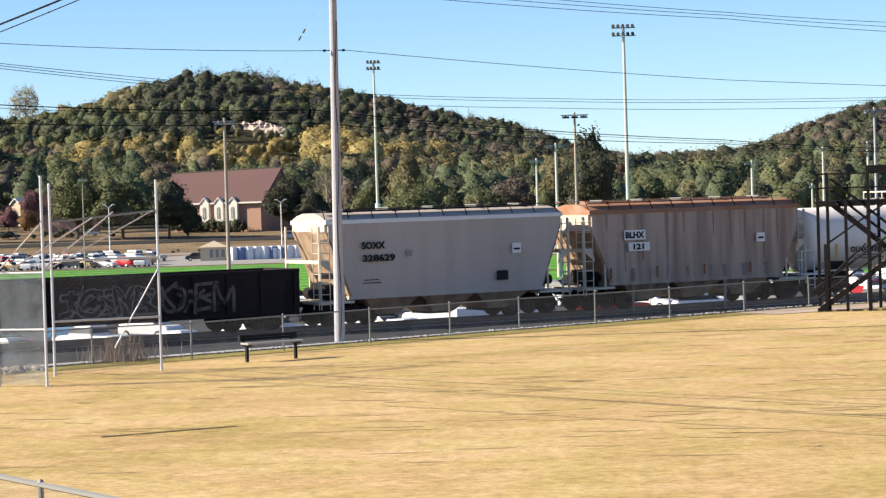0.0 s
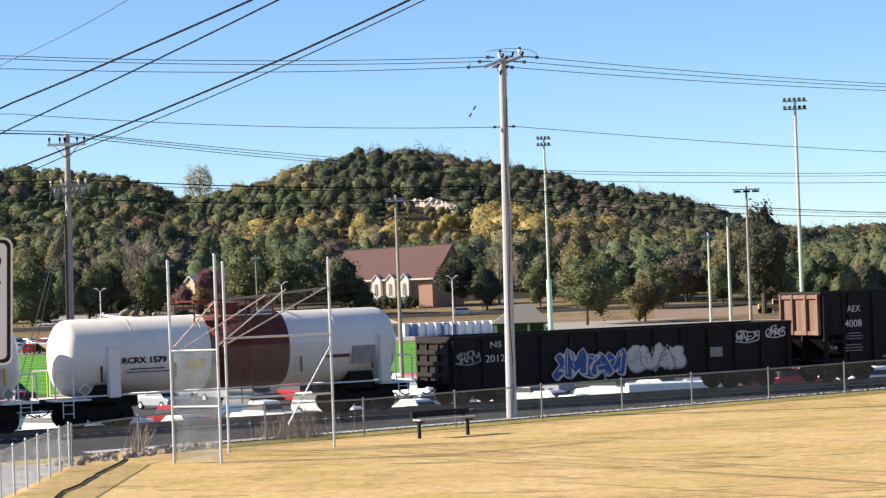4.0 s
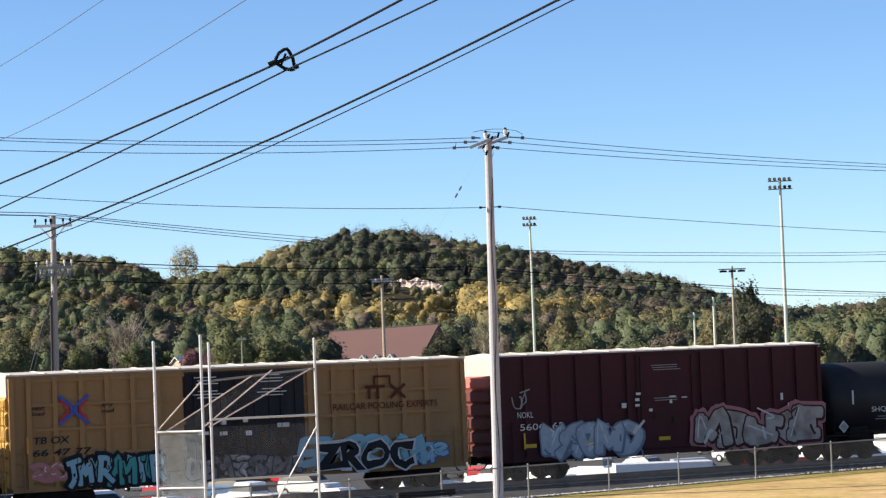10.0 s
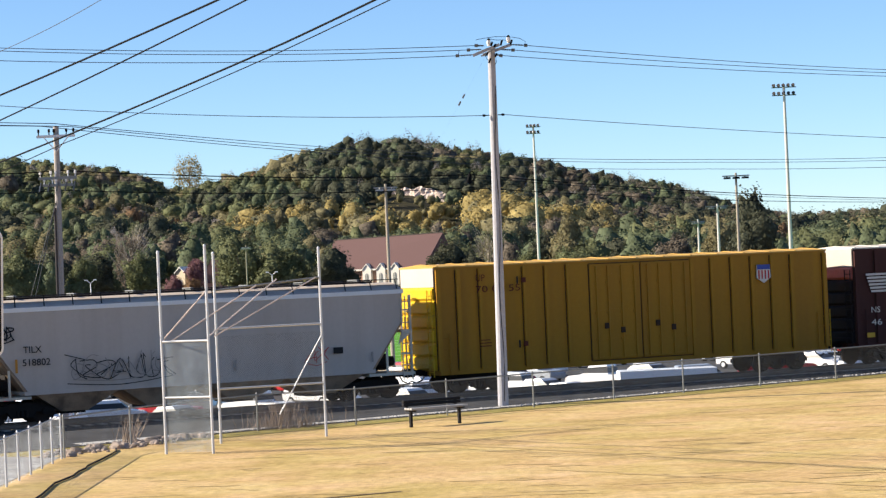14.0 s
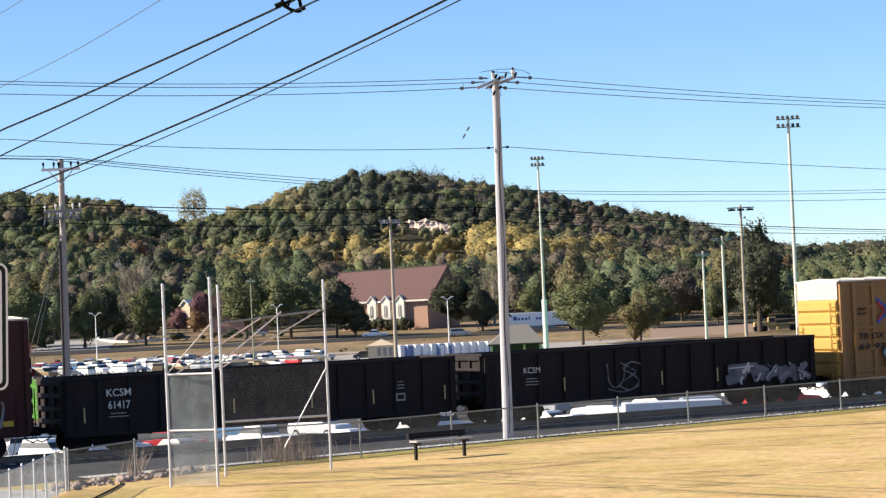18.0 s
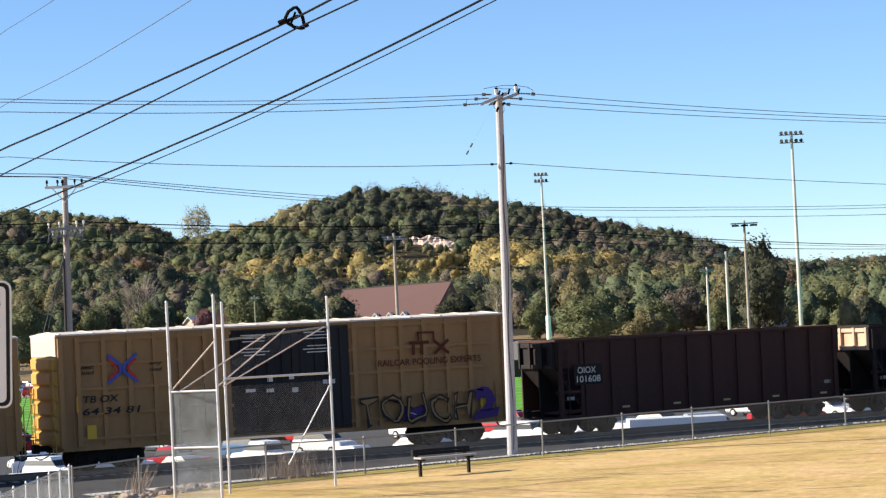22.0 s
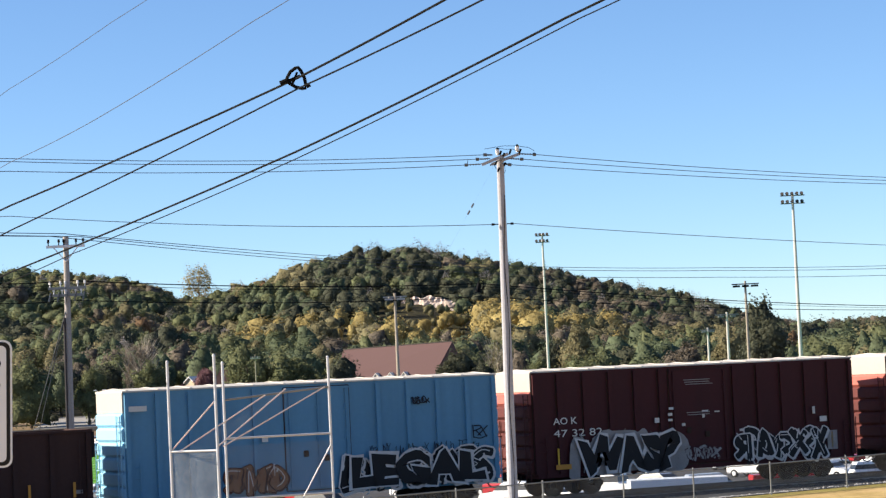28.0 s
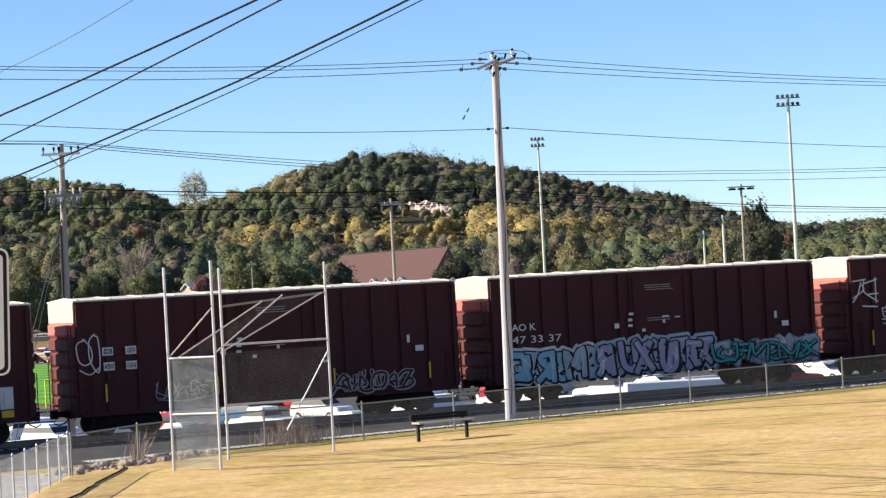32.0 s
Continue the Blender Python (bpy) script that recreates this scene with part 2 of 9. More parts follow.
M_BLUE = paint("blue paint", (0.05, 0.08, 0.33), 0.4, var=0.1)
M_PURPLE = paint("purple spray", (0.06, 0.025, 0.13), 0.6, var=0.2)
M_SPRAY_WHITE = paint("white spray", (0.64, 0.585, 0.54), 0.6, var=0.25, scale=2, grime=(0.30, 0.26, 0.24))
M_SPRAY_GREY = paint("grey spray", (0.32, 0.285, 0.26), 0.6, var=0.3, scale=2, grime=(0.12, 0.09, 0.08))
M_SPRAY_DIM = paint("faded grey spray", (0.17, 0.16, 0.16), 0.7, var=0.4, scale=3, grime=(0.03, 0.026, 0.026), grime_amount=0.8)
M_SPRAY_BLUE = paint("light blue spray", (0.25, 0.41, 0.46), 0.6, var=0.3, scale=2)
M_SPRAY_SKY = paint("pale blue spray", (0.36, 0.43, 0.46), 0.6, var=0.25, scale=2, grime=(0.2, 0.22, 0.24))
M_SPRAY_FOG = paint("fog grey spray", (0.40, 0.425, 0.44), 0.7, var=0.3, scale=2, grime=(0.24, 0.25, 0.28), grime_amount=0.7)
M_SPRAY_SLATE = paint("slate spray", (0.17, 0.19, 0.23), 0.7, var=0.3, scale=2)
M_SPRAY_CREAM = paint("cream spray", (0.42, 0.355, 0.29), 0.7, var=0.3, scale=2, grime=(0.16, 0.10, 0.08), grime_amount=0.7)
M_SPRAY_SMOKE = paint("smoky spray", (0.13, 0.105, 0.095), 0.75, var=0.5, scale=2.5, grime=(0.03, 0.022, 0.02), grime_amount=0.9)
M_SPRAY_MAUVE = paint("mauve grey spray", (0.185, 0.165, 0.18), 0.7, var=0.4, scale=2, grime=(0.08, 0.07, 0.075), grime_amount=0.8)
M_SPRAY_NAVY = paint("navy spray", (0.06, 0.11, 0.28), 0.6, var=0.3, scale=2)
M_SPRAY_TEAL = paint("teal spray", (0.06, 0.30, 0.27), 0.6, var=0.3, scale=2)
M_SPRAY_PINK = paint("pink spray", (0.42, 0.16, 0.16), 0.6, var=0.3, scale=2)
M_SPRAY_LILAC = paint("lilac spray", (0.36, 0.30, 0.38), 0.6, var=0.3, scale=2)
M_SPRAY_BLACK = paint("black spray", (0.012, 0.012, 0.014), 0.5, var=0.2)
M_RUN = paint("rust run", (0.25, 0.18, 0.14), 0.8, var=0.35, scale=1.5, streak=True, grime=(0.33, 0.285, 0.26), grime_amount=0.95)
M_BENCH = paint("weathered bench slat", (0.38, 0.365, 0.35), 0.8, var=0.3, scale=4)
M_SEAM_SHADE = paint("dirty seam and painted post shade", (0.05, 0.03, 0.02), 0.9, var=0.4, scale=2)
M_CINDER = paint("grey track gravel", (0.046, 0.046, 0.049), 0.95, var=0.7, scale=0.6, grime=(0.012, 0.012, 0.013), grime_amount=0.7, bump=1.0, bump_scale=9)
M_SHADE_WALL = paint("dark trim and painted shade", (0.07, 0.06, 0.05), 0.9)
M_SPRAY_RUST = paint("rust spray", (0.24, 0.10, 0.05), 0.6, var=0.3, scale=2)
M_TYRE = paint("tyre rubber", (0.015, 0.015, 0.016), 0.85)
M_WHEEL = paint("wheel steel", (0.022, 0.018, 0.016), 0.8, 0.0, grime=(0.04, 0.02, 0.014), grime_amount=0.6)
M_TRUCK = paint("grimy cast steel", (0.014, 0.012, 0.011), 0.85, grime=(0.03, 0.02, 0.016))
M_GLASS = paint("car glass", (0.012, 0.013, 0.014), 0.38, var=0.02)
M_ROOF_WHITE = paint("galvanised roof", (0.56, 0.51, 0.445), 0.55, 0.0, var=0.1, scale=0.8, grime=(0.45, 0.40, 0.36), grime_amount=0.4)
M_BOX_TAN = paint("tan boxcar paint", (0.335, 0.178, 0.069), 0.6, var=0.1, scale=0.5, grime=(0.17, 0.105, 0.058), grime_amount=0.5, streak=True)
M_BOX_YELLOW = paint("yellow boxcar paint", (0.37, 0.178, 0.012), 0.55, var=0.1, scale=0.5, grime=(0.24, 0.105, 0.016), grime_amount=0.5, streak=True)
M_END_BRIGHT = paint("bright yellow end paint", (0.62, 0.40, 0.015), 0.5, var=0.08, scale=0.6, grime=(0.36, 0.2, 0.03))
M_END_YELLOW = paint("yellow end paint", (0.47, 0.285, 0.07), 0.6, var=0.1, scale=0.6, grime=(0.4, 0.22, 0.07))
M_DOOR_BLACK = paint("black door paint", (0.010, 0.010, 0.013), 0.55, var=0.2, scale=0.6, grime=(0.06, 0.05, 0.05), streak=True)
M_BOX_MAROON = paint("maroon boxcar paint", (0.060, 0.0125, 0.0135), 0.6, var=0.14, scale=0.5, grime=(0.034, 0.011, 0.011), grime_amount=0.5, streak=True)
M_END_RED = paint("red end paint", (0.50, 0.15, 0.12), 0.6, var=0.15, scale=0.6, grime=(0.2, 0.05, 0.04))
M_END_DEEP = paint("deep red end paint", (0.13, 0.036, 0.032), 0.65, var=0.2, scale=0.6, grime=(0.05, 0.02, 0.017), grime_amount=0.6)
M_BOX_BROWN = paint("brown boxcar paint", (0.062, 0.020, 0.017), 0.65, var=0.14, scale=0.5, grime=(0.05, 0.02, 0.016), grime_amount=0.5, streak=True)
M_BOX_BLUE = paint("blue boxcar paint", (0.12, 0.275, 0.40), 0.55, var=0.08, scale=0.5, grime=(0.07, 0.17, 0.25), grime_amount=0.45, streak=True)
M_END_BLUE = paint("pale blue end paint", (0.30, 0.55, 0.70), 0.55, var=0.08, scale=0.6)
M_HOP_GREY = paint("grey hopper paint", (0.50, 0.43, 0.375), 0.6, var=0.06, scale=0.5, grime=(0.36, 0.29, 0.235), grime_amount=0.5, streak=True)
M_HOP_CREAM = paint("cream hopper paint", (0.62, 0.55, 0.44), 0.6, var=0.08, scale=0.6, grime=(0.35, 0.27, 0.19), grime_amount=0.5)
M_HOP_RUST = paint("rusty hopper paint", (0.455, 0.345, 0.275), 0.7, var=0.14, scale=0.9, grime=(0.20, 0.125, 0.085), grime_amount=0.75, streak=True)
M_RUST_ROOF = paint("rusted roof", (0.33, 0.16, 0.09), 0.8, var=0.25, scale=1.2, grime=(0.45, 0.38, 0.32))
M_HOP_BELLY = paint("dusty chute paint", (0.36, 0.25, 0.165), 0.75, var=0.2, scale=1.5, grime=(0.06, 0.04, 0.03), grime_amount=0.7)
M_TANK_WHITE = paint("white tank paint", (0.80, 0.745, 0.69), 0.45, var=0.05, scale=0.5, grime=(0.62, 0.50, 0.38), grime_amount=0.4, streak=True)
M_TANK_BAND = paint("oxide red tank paint", (0.12, 0.026, 0.02), 0.5, var=0.12, scale=0.6)
M_TANK_BLACK = paint("black tank paint", (0.019, 0.0185, 0.020), 0.5, var=0.15, scale=0.5, grime=(0.05, 0.045, 0.042), grime_amount=0.5)
M_GON_BLACK = paint("black gondola paint", (0.0155, 0.0125, 0.013), 0.7, var=0.2, scale=0.6, grime=(0.036, 0.019, 0.0145), grime_amount=0.5, streak=True)
M_GON_BROWN = paint("brown gondola paint", (0.048, 0.0235, 0.0195), 0.75, var=0.2, scale=0.6, grime=(0.070, 0.033, 0.023), grime_amount=0.5, streak=True)
M_GON_END = paint("faded oxide end", (0.38, 0.175, 0.11), 0.8, var=0.25, scale=1.0, grime=(0.24, 0.09, 0.055), streak=True)
M_GON_END_DULL = paint("dull oxide end", (0.17, 0.095, 0.072), 0.8, var=0.35, scale=1.2, grime=(0.30, 0.22, 0.18), grime_amount=0.6, streak=True)
M_GON_END_CREAM = paint("faded cream end", (0.48, 0.35, 0.25), 0.8, var=0.15, scale=1.0, grime=(0.2, 0.1, 0.06), streak=True)
M_TREAD = paint("brown timber tread", (0.46, 0.34, 0.26), 0.85, var=0.25, scale=3)
M_ARM = paint("dark crossarm timber", (0.062, 0.054, 0.052), 0.85, var=0.3, scale=2)
M_DARK_STREAK = paint("dark lawn streak", (0.12, 0.085, 0.045), 0.95, var=0.4, scale=3)
M_WORN_SHADE = paint("worn earth and painted cable shade", (0.41, 0.29, 0.13), 0.95, var=0.25, scale=3)
M_SCRAP = paint("scrap metal", (0.13, 0.085, 0.065), 0.8, 0.3, var=0.5, scale=2.5, per_object=0.3)
M_ROOF_CHURCH = paint("maroon shingles", (0.13, 0.075, 0.07), 0.85, var=0.2, scale=0.8)
M_BRICK = paint("pinkish brick", (0.42, 0.255, 0.19), 0.9, var=0.2, scale=1.2)
M_TRIM = paint("cream trim", (0.72, 0.68, 0.60), 0.7, var=0.05)
M_GREY_ROOF = paint("grey roofing", (0.20, 0.182, 0.165), 0.8, var=0.15, scale=1)
M_BEIGE = paint("beige wall", (0.55, 0.45, 0.32), 0.8, var=0.1)
M_TOILET_WHITE = paint("white plastic", (0.68, 0.69, 0.72), 0.5)
M_TOILET_BLUE = paint("blue plastic", (0.13, 0.19, 0.34), 0.5)
M_BARK = paint("bark", (0.10, 0.075, 0.055), 0.95, var=0.4, scale=3, bump=0.5)
M_BARE = paint("bare twigs", (0.30, 0.26, 0.21), 0.95, var=0.3)
M_CLAY = paint("pale cut bank", (0.60, 0.49, 0.42), 0.95, var=0.3, scale=0.12, grime=(0.30, 0.22, 0.17), grime_amount=0.7)
M_NET = netting("woven fence wire", (0.20, 0.205, 0.21), 0.055, 0.0042)
M_NET_DENSE = netting("dense backstop netting", (0.33, 0.37, 0.395), 0.03, 0.0060)
M_NET_THIN = netting("thin wing netting", (0.20, 0.20, 0.20), 0.05, 0.0020)
M_NET_DARK = netting("dull backstop netting", (0.20, 0.20, 0.20), 0.05, 0.0042)
M_NET_BRIGHT = netting("bright galvanised netting", (0.50, 0.54, 0.58), 0.05, 0.0068, 0.40)
M_BRACE = paint("tan weathered pipe", (0.68, 0.56, 0.48), 0.6, 0.1, var=0.2, scale=2, grime=(0.42, 0.28, 0.21))
M_STONE_YARD = paint("stony yard", (0.20, 0.195, 0.195), 0.95, var=0.6, scale=1.2, grime=(0.45, 0.43, 0.42), grime_amount=0.6, bump=0.8, bump_scale=7)
M_TAN_POLE = paint("tan mast timber", (0.40, 0.34, 0.26), 0.85, var=0.25, scale=0.8, streak=True, grime=(0.24, 0.19, 0.14), bump=0.3)
M_PATH = paint("trodden earth", (0.44, 0.35, 0.28), 0.95, var=0.3, scale=0.8)
M_YARD = paint("bare yard earth", (0.24, 0.17, 0.13), 0.95, var=0.3, scale=0.15)
M_GOAL = paint("goal yellow", (0.62, 0.80, 0.06), 0.5)
LEAVES = [foliage("pine needles", (0.083, 0.098, 0.060)), foliage("dark oak leaves", (0.088, 0.092, 0.060)), foliage("green leaves", (0.152, 0.164, 0.080)),
          foliage("olive leaves", (0.215, 0.188, 0.100)), foliage("yellow leaves", (0.375, 0.292, 0.115)), foliage("rust leaves", (0.235, 0.145, 0.08)),
          foliage("bright pine needles", (0.122, 0.146, 0.082)), foliage("dull brown leaves", (0.168, 0.138, 0.105)), foliage("plum leaves", (0.235, 0.125, 0.13)),
          foliage("bare grey twigs", (0.33, 0.295, 0.27))]


# ---- building blocks ----
def mesh_of(name, bm, mats):
    me = bpy.data.meshes.new(name)
    bm.to_mesh(me)
    bm.free()
    for m in mats if isinstance(mats, (list, tuple)) else [mats]:
        me.materials.append(m)
    return me


def thing(name, label, category, group="", kind=""):
    return tagged(new(name), label, category, group, kind)


def solid(name, bm, material, label, category, group="", kind=""):
    return tagged(new(name, mesh_of(name, bm, material)), label, category, group, kind)


def part(name, bm, material, parent, label=""):
    ob = new(name, bm if isinstance(bm, bpy.types.Mesh) else mesh_of(name, bm, material))
    ob.parent = parent
    if label:
        ob["label"] = label
    return ob


def box(bm, x0, x1, y0, y1, z0, z1, bevel=0.0):
    r = bmesh.ops.create_cube(bm, size=1.0, matrix=Matrix.LocRotScale(((x0 + x1) / 2, (y0 + y1) / 2, (z0 + z1) / 2), None, (abs(x1 - x0), abs(y1 - y0), abs(z1 - z0))))
    if bevel:
        edges = {e for v in r["verts"] for e in v.link_edges}
        bmesh.ops.bevel(bm, geom=list(edges), offset=bevel, segments=2, affect="EDGES", profile=0.5)
    return bm


def boxed(*a, bevel=0.0):
    return box(bmesh.new(), *a, bevel=bevel)


def rod(bm, p, q, r, r2=None, seg=6):
    p, q = Vector(p), Vector(q)
    d = q - p
    m = Matrix.Translation((p + q) / 2) @ d.to_track_quat("Z", "Y").to_matrix().to_4x4()
    bmesh.ops.create_cone(bm, cap_ends=True, segments=seg, radius1=r, radius2=r if r2 is None else r2, depth=d.length, matrix=m)
    return bm


def rodded(*a, **k):
    return rod(bmesh.new(), *a, **k)


def prism(bm, pts, y0, y1):
    """A solid from an outline in x and z, between two depths."""
    a = [bm.verts.new((x, y0, z)) for x, z in pts]
    b = [bm.verts.new((x, y1, z)) for x, z in pts]
    bm.faces.new(a)
    bm.faces.new(list(reversed(b)))
    for i in range(len(pts)):
        j = (i + 1) % len(pts)
        bm.faces.new((a[j], a[i], b[i], b[j]))
    bmesh.ops.recalc_face_normals(bm, faces=bm.faces)
    return bm


def sweep(bm, pts, r, seg=5):
    """A round cable along a line of points."""
    rings = []
    for i, p in enumerate(pts):
        p = Vector(p)
        d = (Vector(pts[min(i + 1, len(pts) - 1)]) - Vector(pts[max(i - 1, 0)])).normalized()
        side = d.cross(Vector((0, 0, 1)))
        side = side.normalized() if side.length > 1e-4 else Vector((1, 0, 0))
        up = side.cross(d)
        rings.append([bm.verts.new(p + (side * math.cos(k * math.tau / seg) + up * math.sin(k * math.tau / seg)) * r) for k in range(seg)])
    for a, b in zip(rings, rings[1:]):
        for k in range(seg):
            bm.faces.new((a[k], a[(k + 1) % seg], b[(k + 1) % seg], b[k]))
    return bm


def text_shape(name, text, thicken, slant):
    """The mesh of a word in the built-in font, one unit high, and its corners."""
    c = bpy.data.curves.new(name, "FONT")
    c.body, c.size, c.offset, c.shear = text, 1.0, thicken, slant
    c.resolution_u = 3
    tmp = bpy.data.objects.new(name, c)
    me = bpy.data.meshes.new_from_object(tmp)
    bpy.data.objects.remove(tmp)
    co = np.empty(len(me.vertices) * 3)
    me.vertices.foreach_get("co", co)
    return me, co.reshape(-1, 3)


def lettering(parent, text, x, z, height, material, y=-1.62, width=None, name="lettering", thicken=0.0, slant=0.0, wild=0.0):
    """Words on the side that faces -y, from x on, standing on z; each word is a part."""
    whole, co = text_shape(name, text, thicken, slant)
    bpy.data.meshes.remove(whole)
    lo, hi = co.min(0), co.max(0)
    sy = height / max(hi[1] - lo[1], 1e-3)
    sx = width / max(hi[0] - lo[0], 1e-3) if width else sy
    words = text.split()
    for i, word in enumerate(words):
        me, p = text_shape(name, word, thicken, slant)
        # a word starts where the text up to its end, less the word itself, ends
        if i == len(words) - 1:
            start = hi[0] - p[:, 0].max()
        elif i == 0:
            start = 0.0
        else:
            cut = text.index(word, len(words[0])) + len(word)
            lead, q = text_shape(name, text[:cut], thicken, slant)
            bpy.data.meshes.remove(lead)
            start = q[:, 0].max() - p[:, 0].max()
        out = np.stack([(p[:, 0] + start - lo[0]) * sx + x, np.full(len(p), y), (p[:, 1] - lo[1]) * sy + z], 1)
        if wild:
            # sprayed by hand: corners thrown about, letters of uneven height
            u, v = out[:, 0].copy(), out[:, 2].copy()
            out[:, 0] += wild * (np.sin(v * 5.1 + u * 2.3) + 0.6 * np.sin(u * 7.7 + v * 3.1))
            out[:, 2] += wild * (np.sin(u * 3.7) + 0.8 * np.sin(u * 9.1 + v * 4.0))
        me.vertices.foreach_set("co", out.ravel())
        me.materials.clear()
        me.materials.append(material)
        me.update()
        new(name, me).parent = parent


def ribbon(bm, pts, w, y, taper=0.55):
    """One flat brush stroke along a line of points on the plane y; it lifts slightly so that it may cross itself."""
    p = [Vector((a, b)) for a, b in pts]
    if len(p) > 2:
        q = [p[0]]
        for i in range(len(p) - 1):
            a, b, c, d = p[max(i - 1, 0)], p[i], p[i + 1], p[min(i + 2, len(p) - 1)]
            for t in (0.25, 0.5, 0.75, 1.0):
                q.append(0.5 * ((2 * b) + (c - a) * t + (2 * a - 5 * b + 4 * c - d) * t * t + (3 * b - a - 3 * c + d) * t ** 3))
        p = q
    d0, d1 = (p[1] - p[0]).normalized(), (p[-1] - p[-2]).normalized()
    p = [p[0] - d0 * w * 0.7, p[0] - d0 * w * 0.4] + p + [p[-1] + d1 * w * 0.4, p[-1] + d1 * w * 0.7]
    pair = None
    bm.verts.ensure_lookup_table()
    before = bm.verts[-1] if len(bm.verts) else None
    for i, c in enumerate(p):
        d = (p[min(i + 1, len(p) - 1)] - p[max(i - 1, 0)]).normalized()
        k = w * (taper if i in (0, len(p) - 1) else 1.0)
        yy = y - 0.00004 * i
        now = (bm.verts.new((c.x - d.y * k, yy, c.y + d.x * k)), bm.verts.new((c.x + d.y * k, yy, c.y - d.x * k)))
        if pair:
            bm.faces.new((pair[0], pair[1], now[1], now[0]))
        elif before:
            # a hair of paint joins the strokes
            bm.faces.new((before, bm.verts.new(before.co + Vector((0.002, 0, 0.002))), now[0]))
        pair = now
    return bm


def stroke(bm, pts, w, y):
    """A straight bar with blunt ends added to a mesh on the plane y."""
    for (x0, z0), (x1, z1) in zip(pts, pts[1:]):
        d = Vector((x1 - x0, z1 - z0)).normalized()
        n = Vector((-d.y, d.x)) * w
        ring = [(x0 + n.x, z0 + n.y), (x0 - n.x, z0 - n.y), (x1 - n.x, z1 - n.y), (x1 + n.x, z1 + n.y)]
        bm.faces.new([bm.verts.new((px, y, pz)) for px, pz in ring])
        y -= 0.0006
    return y


# skeletons of sprayed forms in a unit cell: bowls and hooks, then crossings and loops
BOWLS = (
    (((.1, 0), (.08, 1)), ((.08, 1), (.7, .95), (.8, .62), (.15, .48)), ((.35, .5), (.95, .02))),
    (((.92, .88), (.42, 1), (.1, .75), (.5, .5), (.92, .25), (.5, 0), (.02, .12)),),
    (((.92, .82), (.45, 1), (.06, .6), (.14, .14), (.55, 0), (.95, .2), (.9, .46), (.55, .44)),),
    (((.1, 0), (.12, 1)), ((.12, 1), (.92, .94)), ((.12, .5), (.72, .54)), ((.1, 0), (.96, .06))),
)
LOOPS = (
    (((.0, 0), (.46, 1), (.96, 0)), ((.2, .36), (.78, .4))),
    (((.04, 0), (.92, 1)), ((.1, 1), (.96, .04))),
    (((.0, .94), (.96, 1)), ((.5, .95), (.42, .3), (.1, .02))),
    (((.06, 0), (.05, 1), (.5, .3), (.9, 1), (.94, 0)),),
    (((.5, 1), (.08, .8), (.1, .2), (.5, 0), (.92, .2), (.9, .8), (.5, 1)),),
    (((.08, 1), (.1, .2), (.5, 0), (.9, .2), (.92, 1)), ((.92, 1), (1.05, .86))),
)
FORMS = BOWLS + LOOPS


def form(rnd, x, z, w, h):
    """One random form as strokes in the given cell: mirrored, leaned and bent so that it spells nothing."""
    mirror, lean = rnd.random() < 0.5, rnd.uniform(-0.16, 0.22)
    out = []
    for line in rnd.choice(FORMS):
        p = []
        for u, v in line:
            u = 1 - u if mirror else u
            p.append((x + w * (u + lean * (v - 0.5) + rnd.uniform(-.13, .13)), z + h * (v + rnd.uniform(-.11, .11))))
        out.append(p)
    if rnd.random() < 0.75:
        a, b = rnd.uniform(0, 1), rnd.uniform(0, 1)
        out.append([(x + w * a, z + h * rnd.uniform(0, .3)), (x + w * (0.5 + 0.5 * (b - a)), z + h * rnd.uniform(.3, .7)), (x + w * b, z + h * rnd.uniform(.7, 1))])
    return out


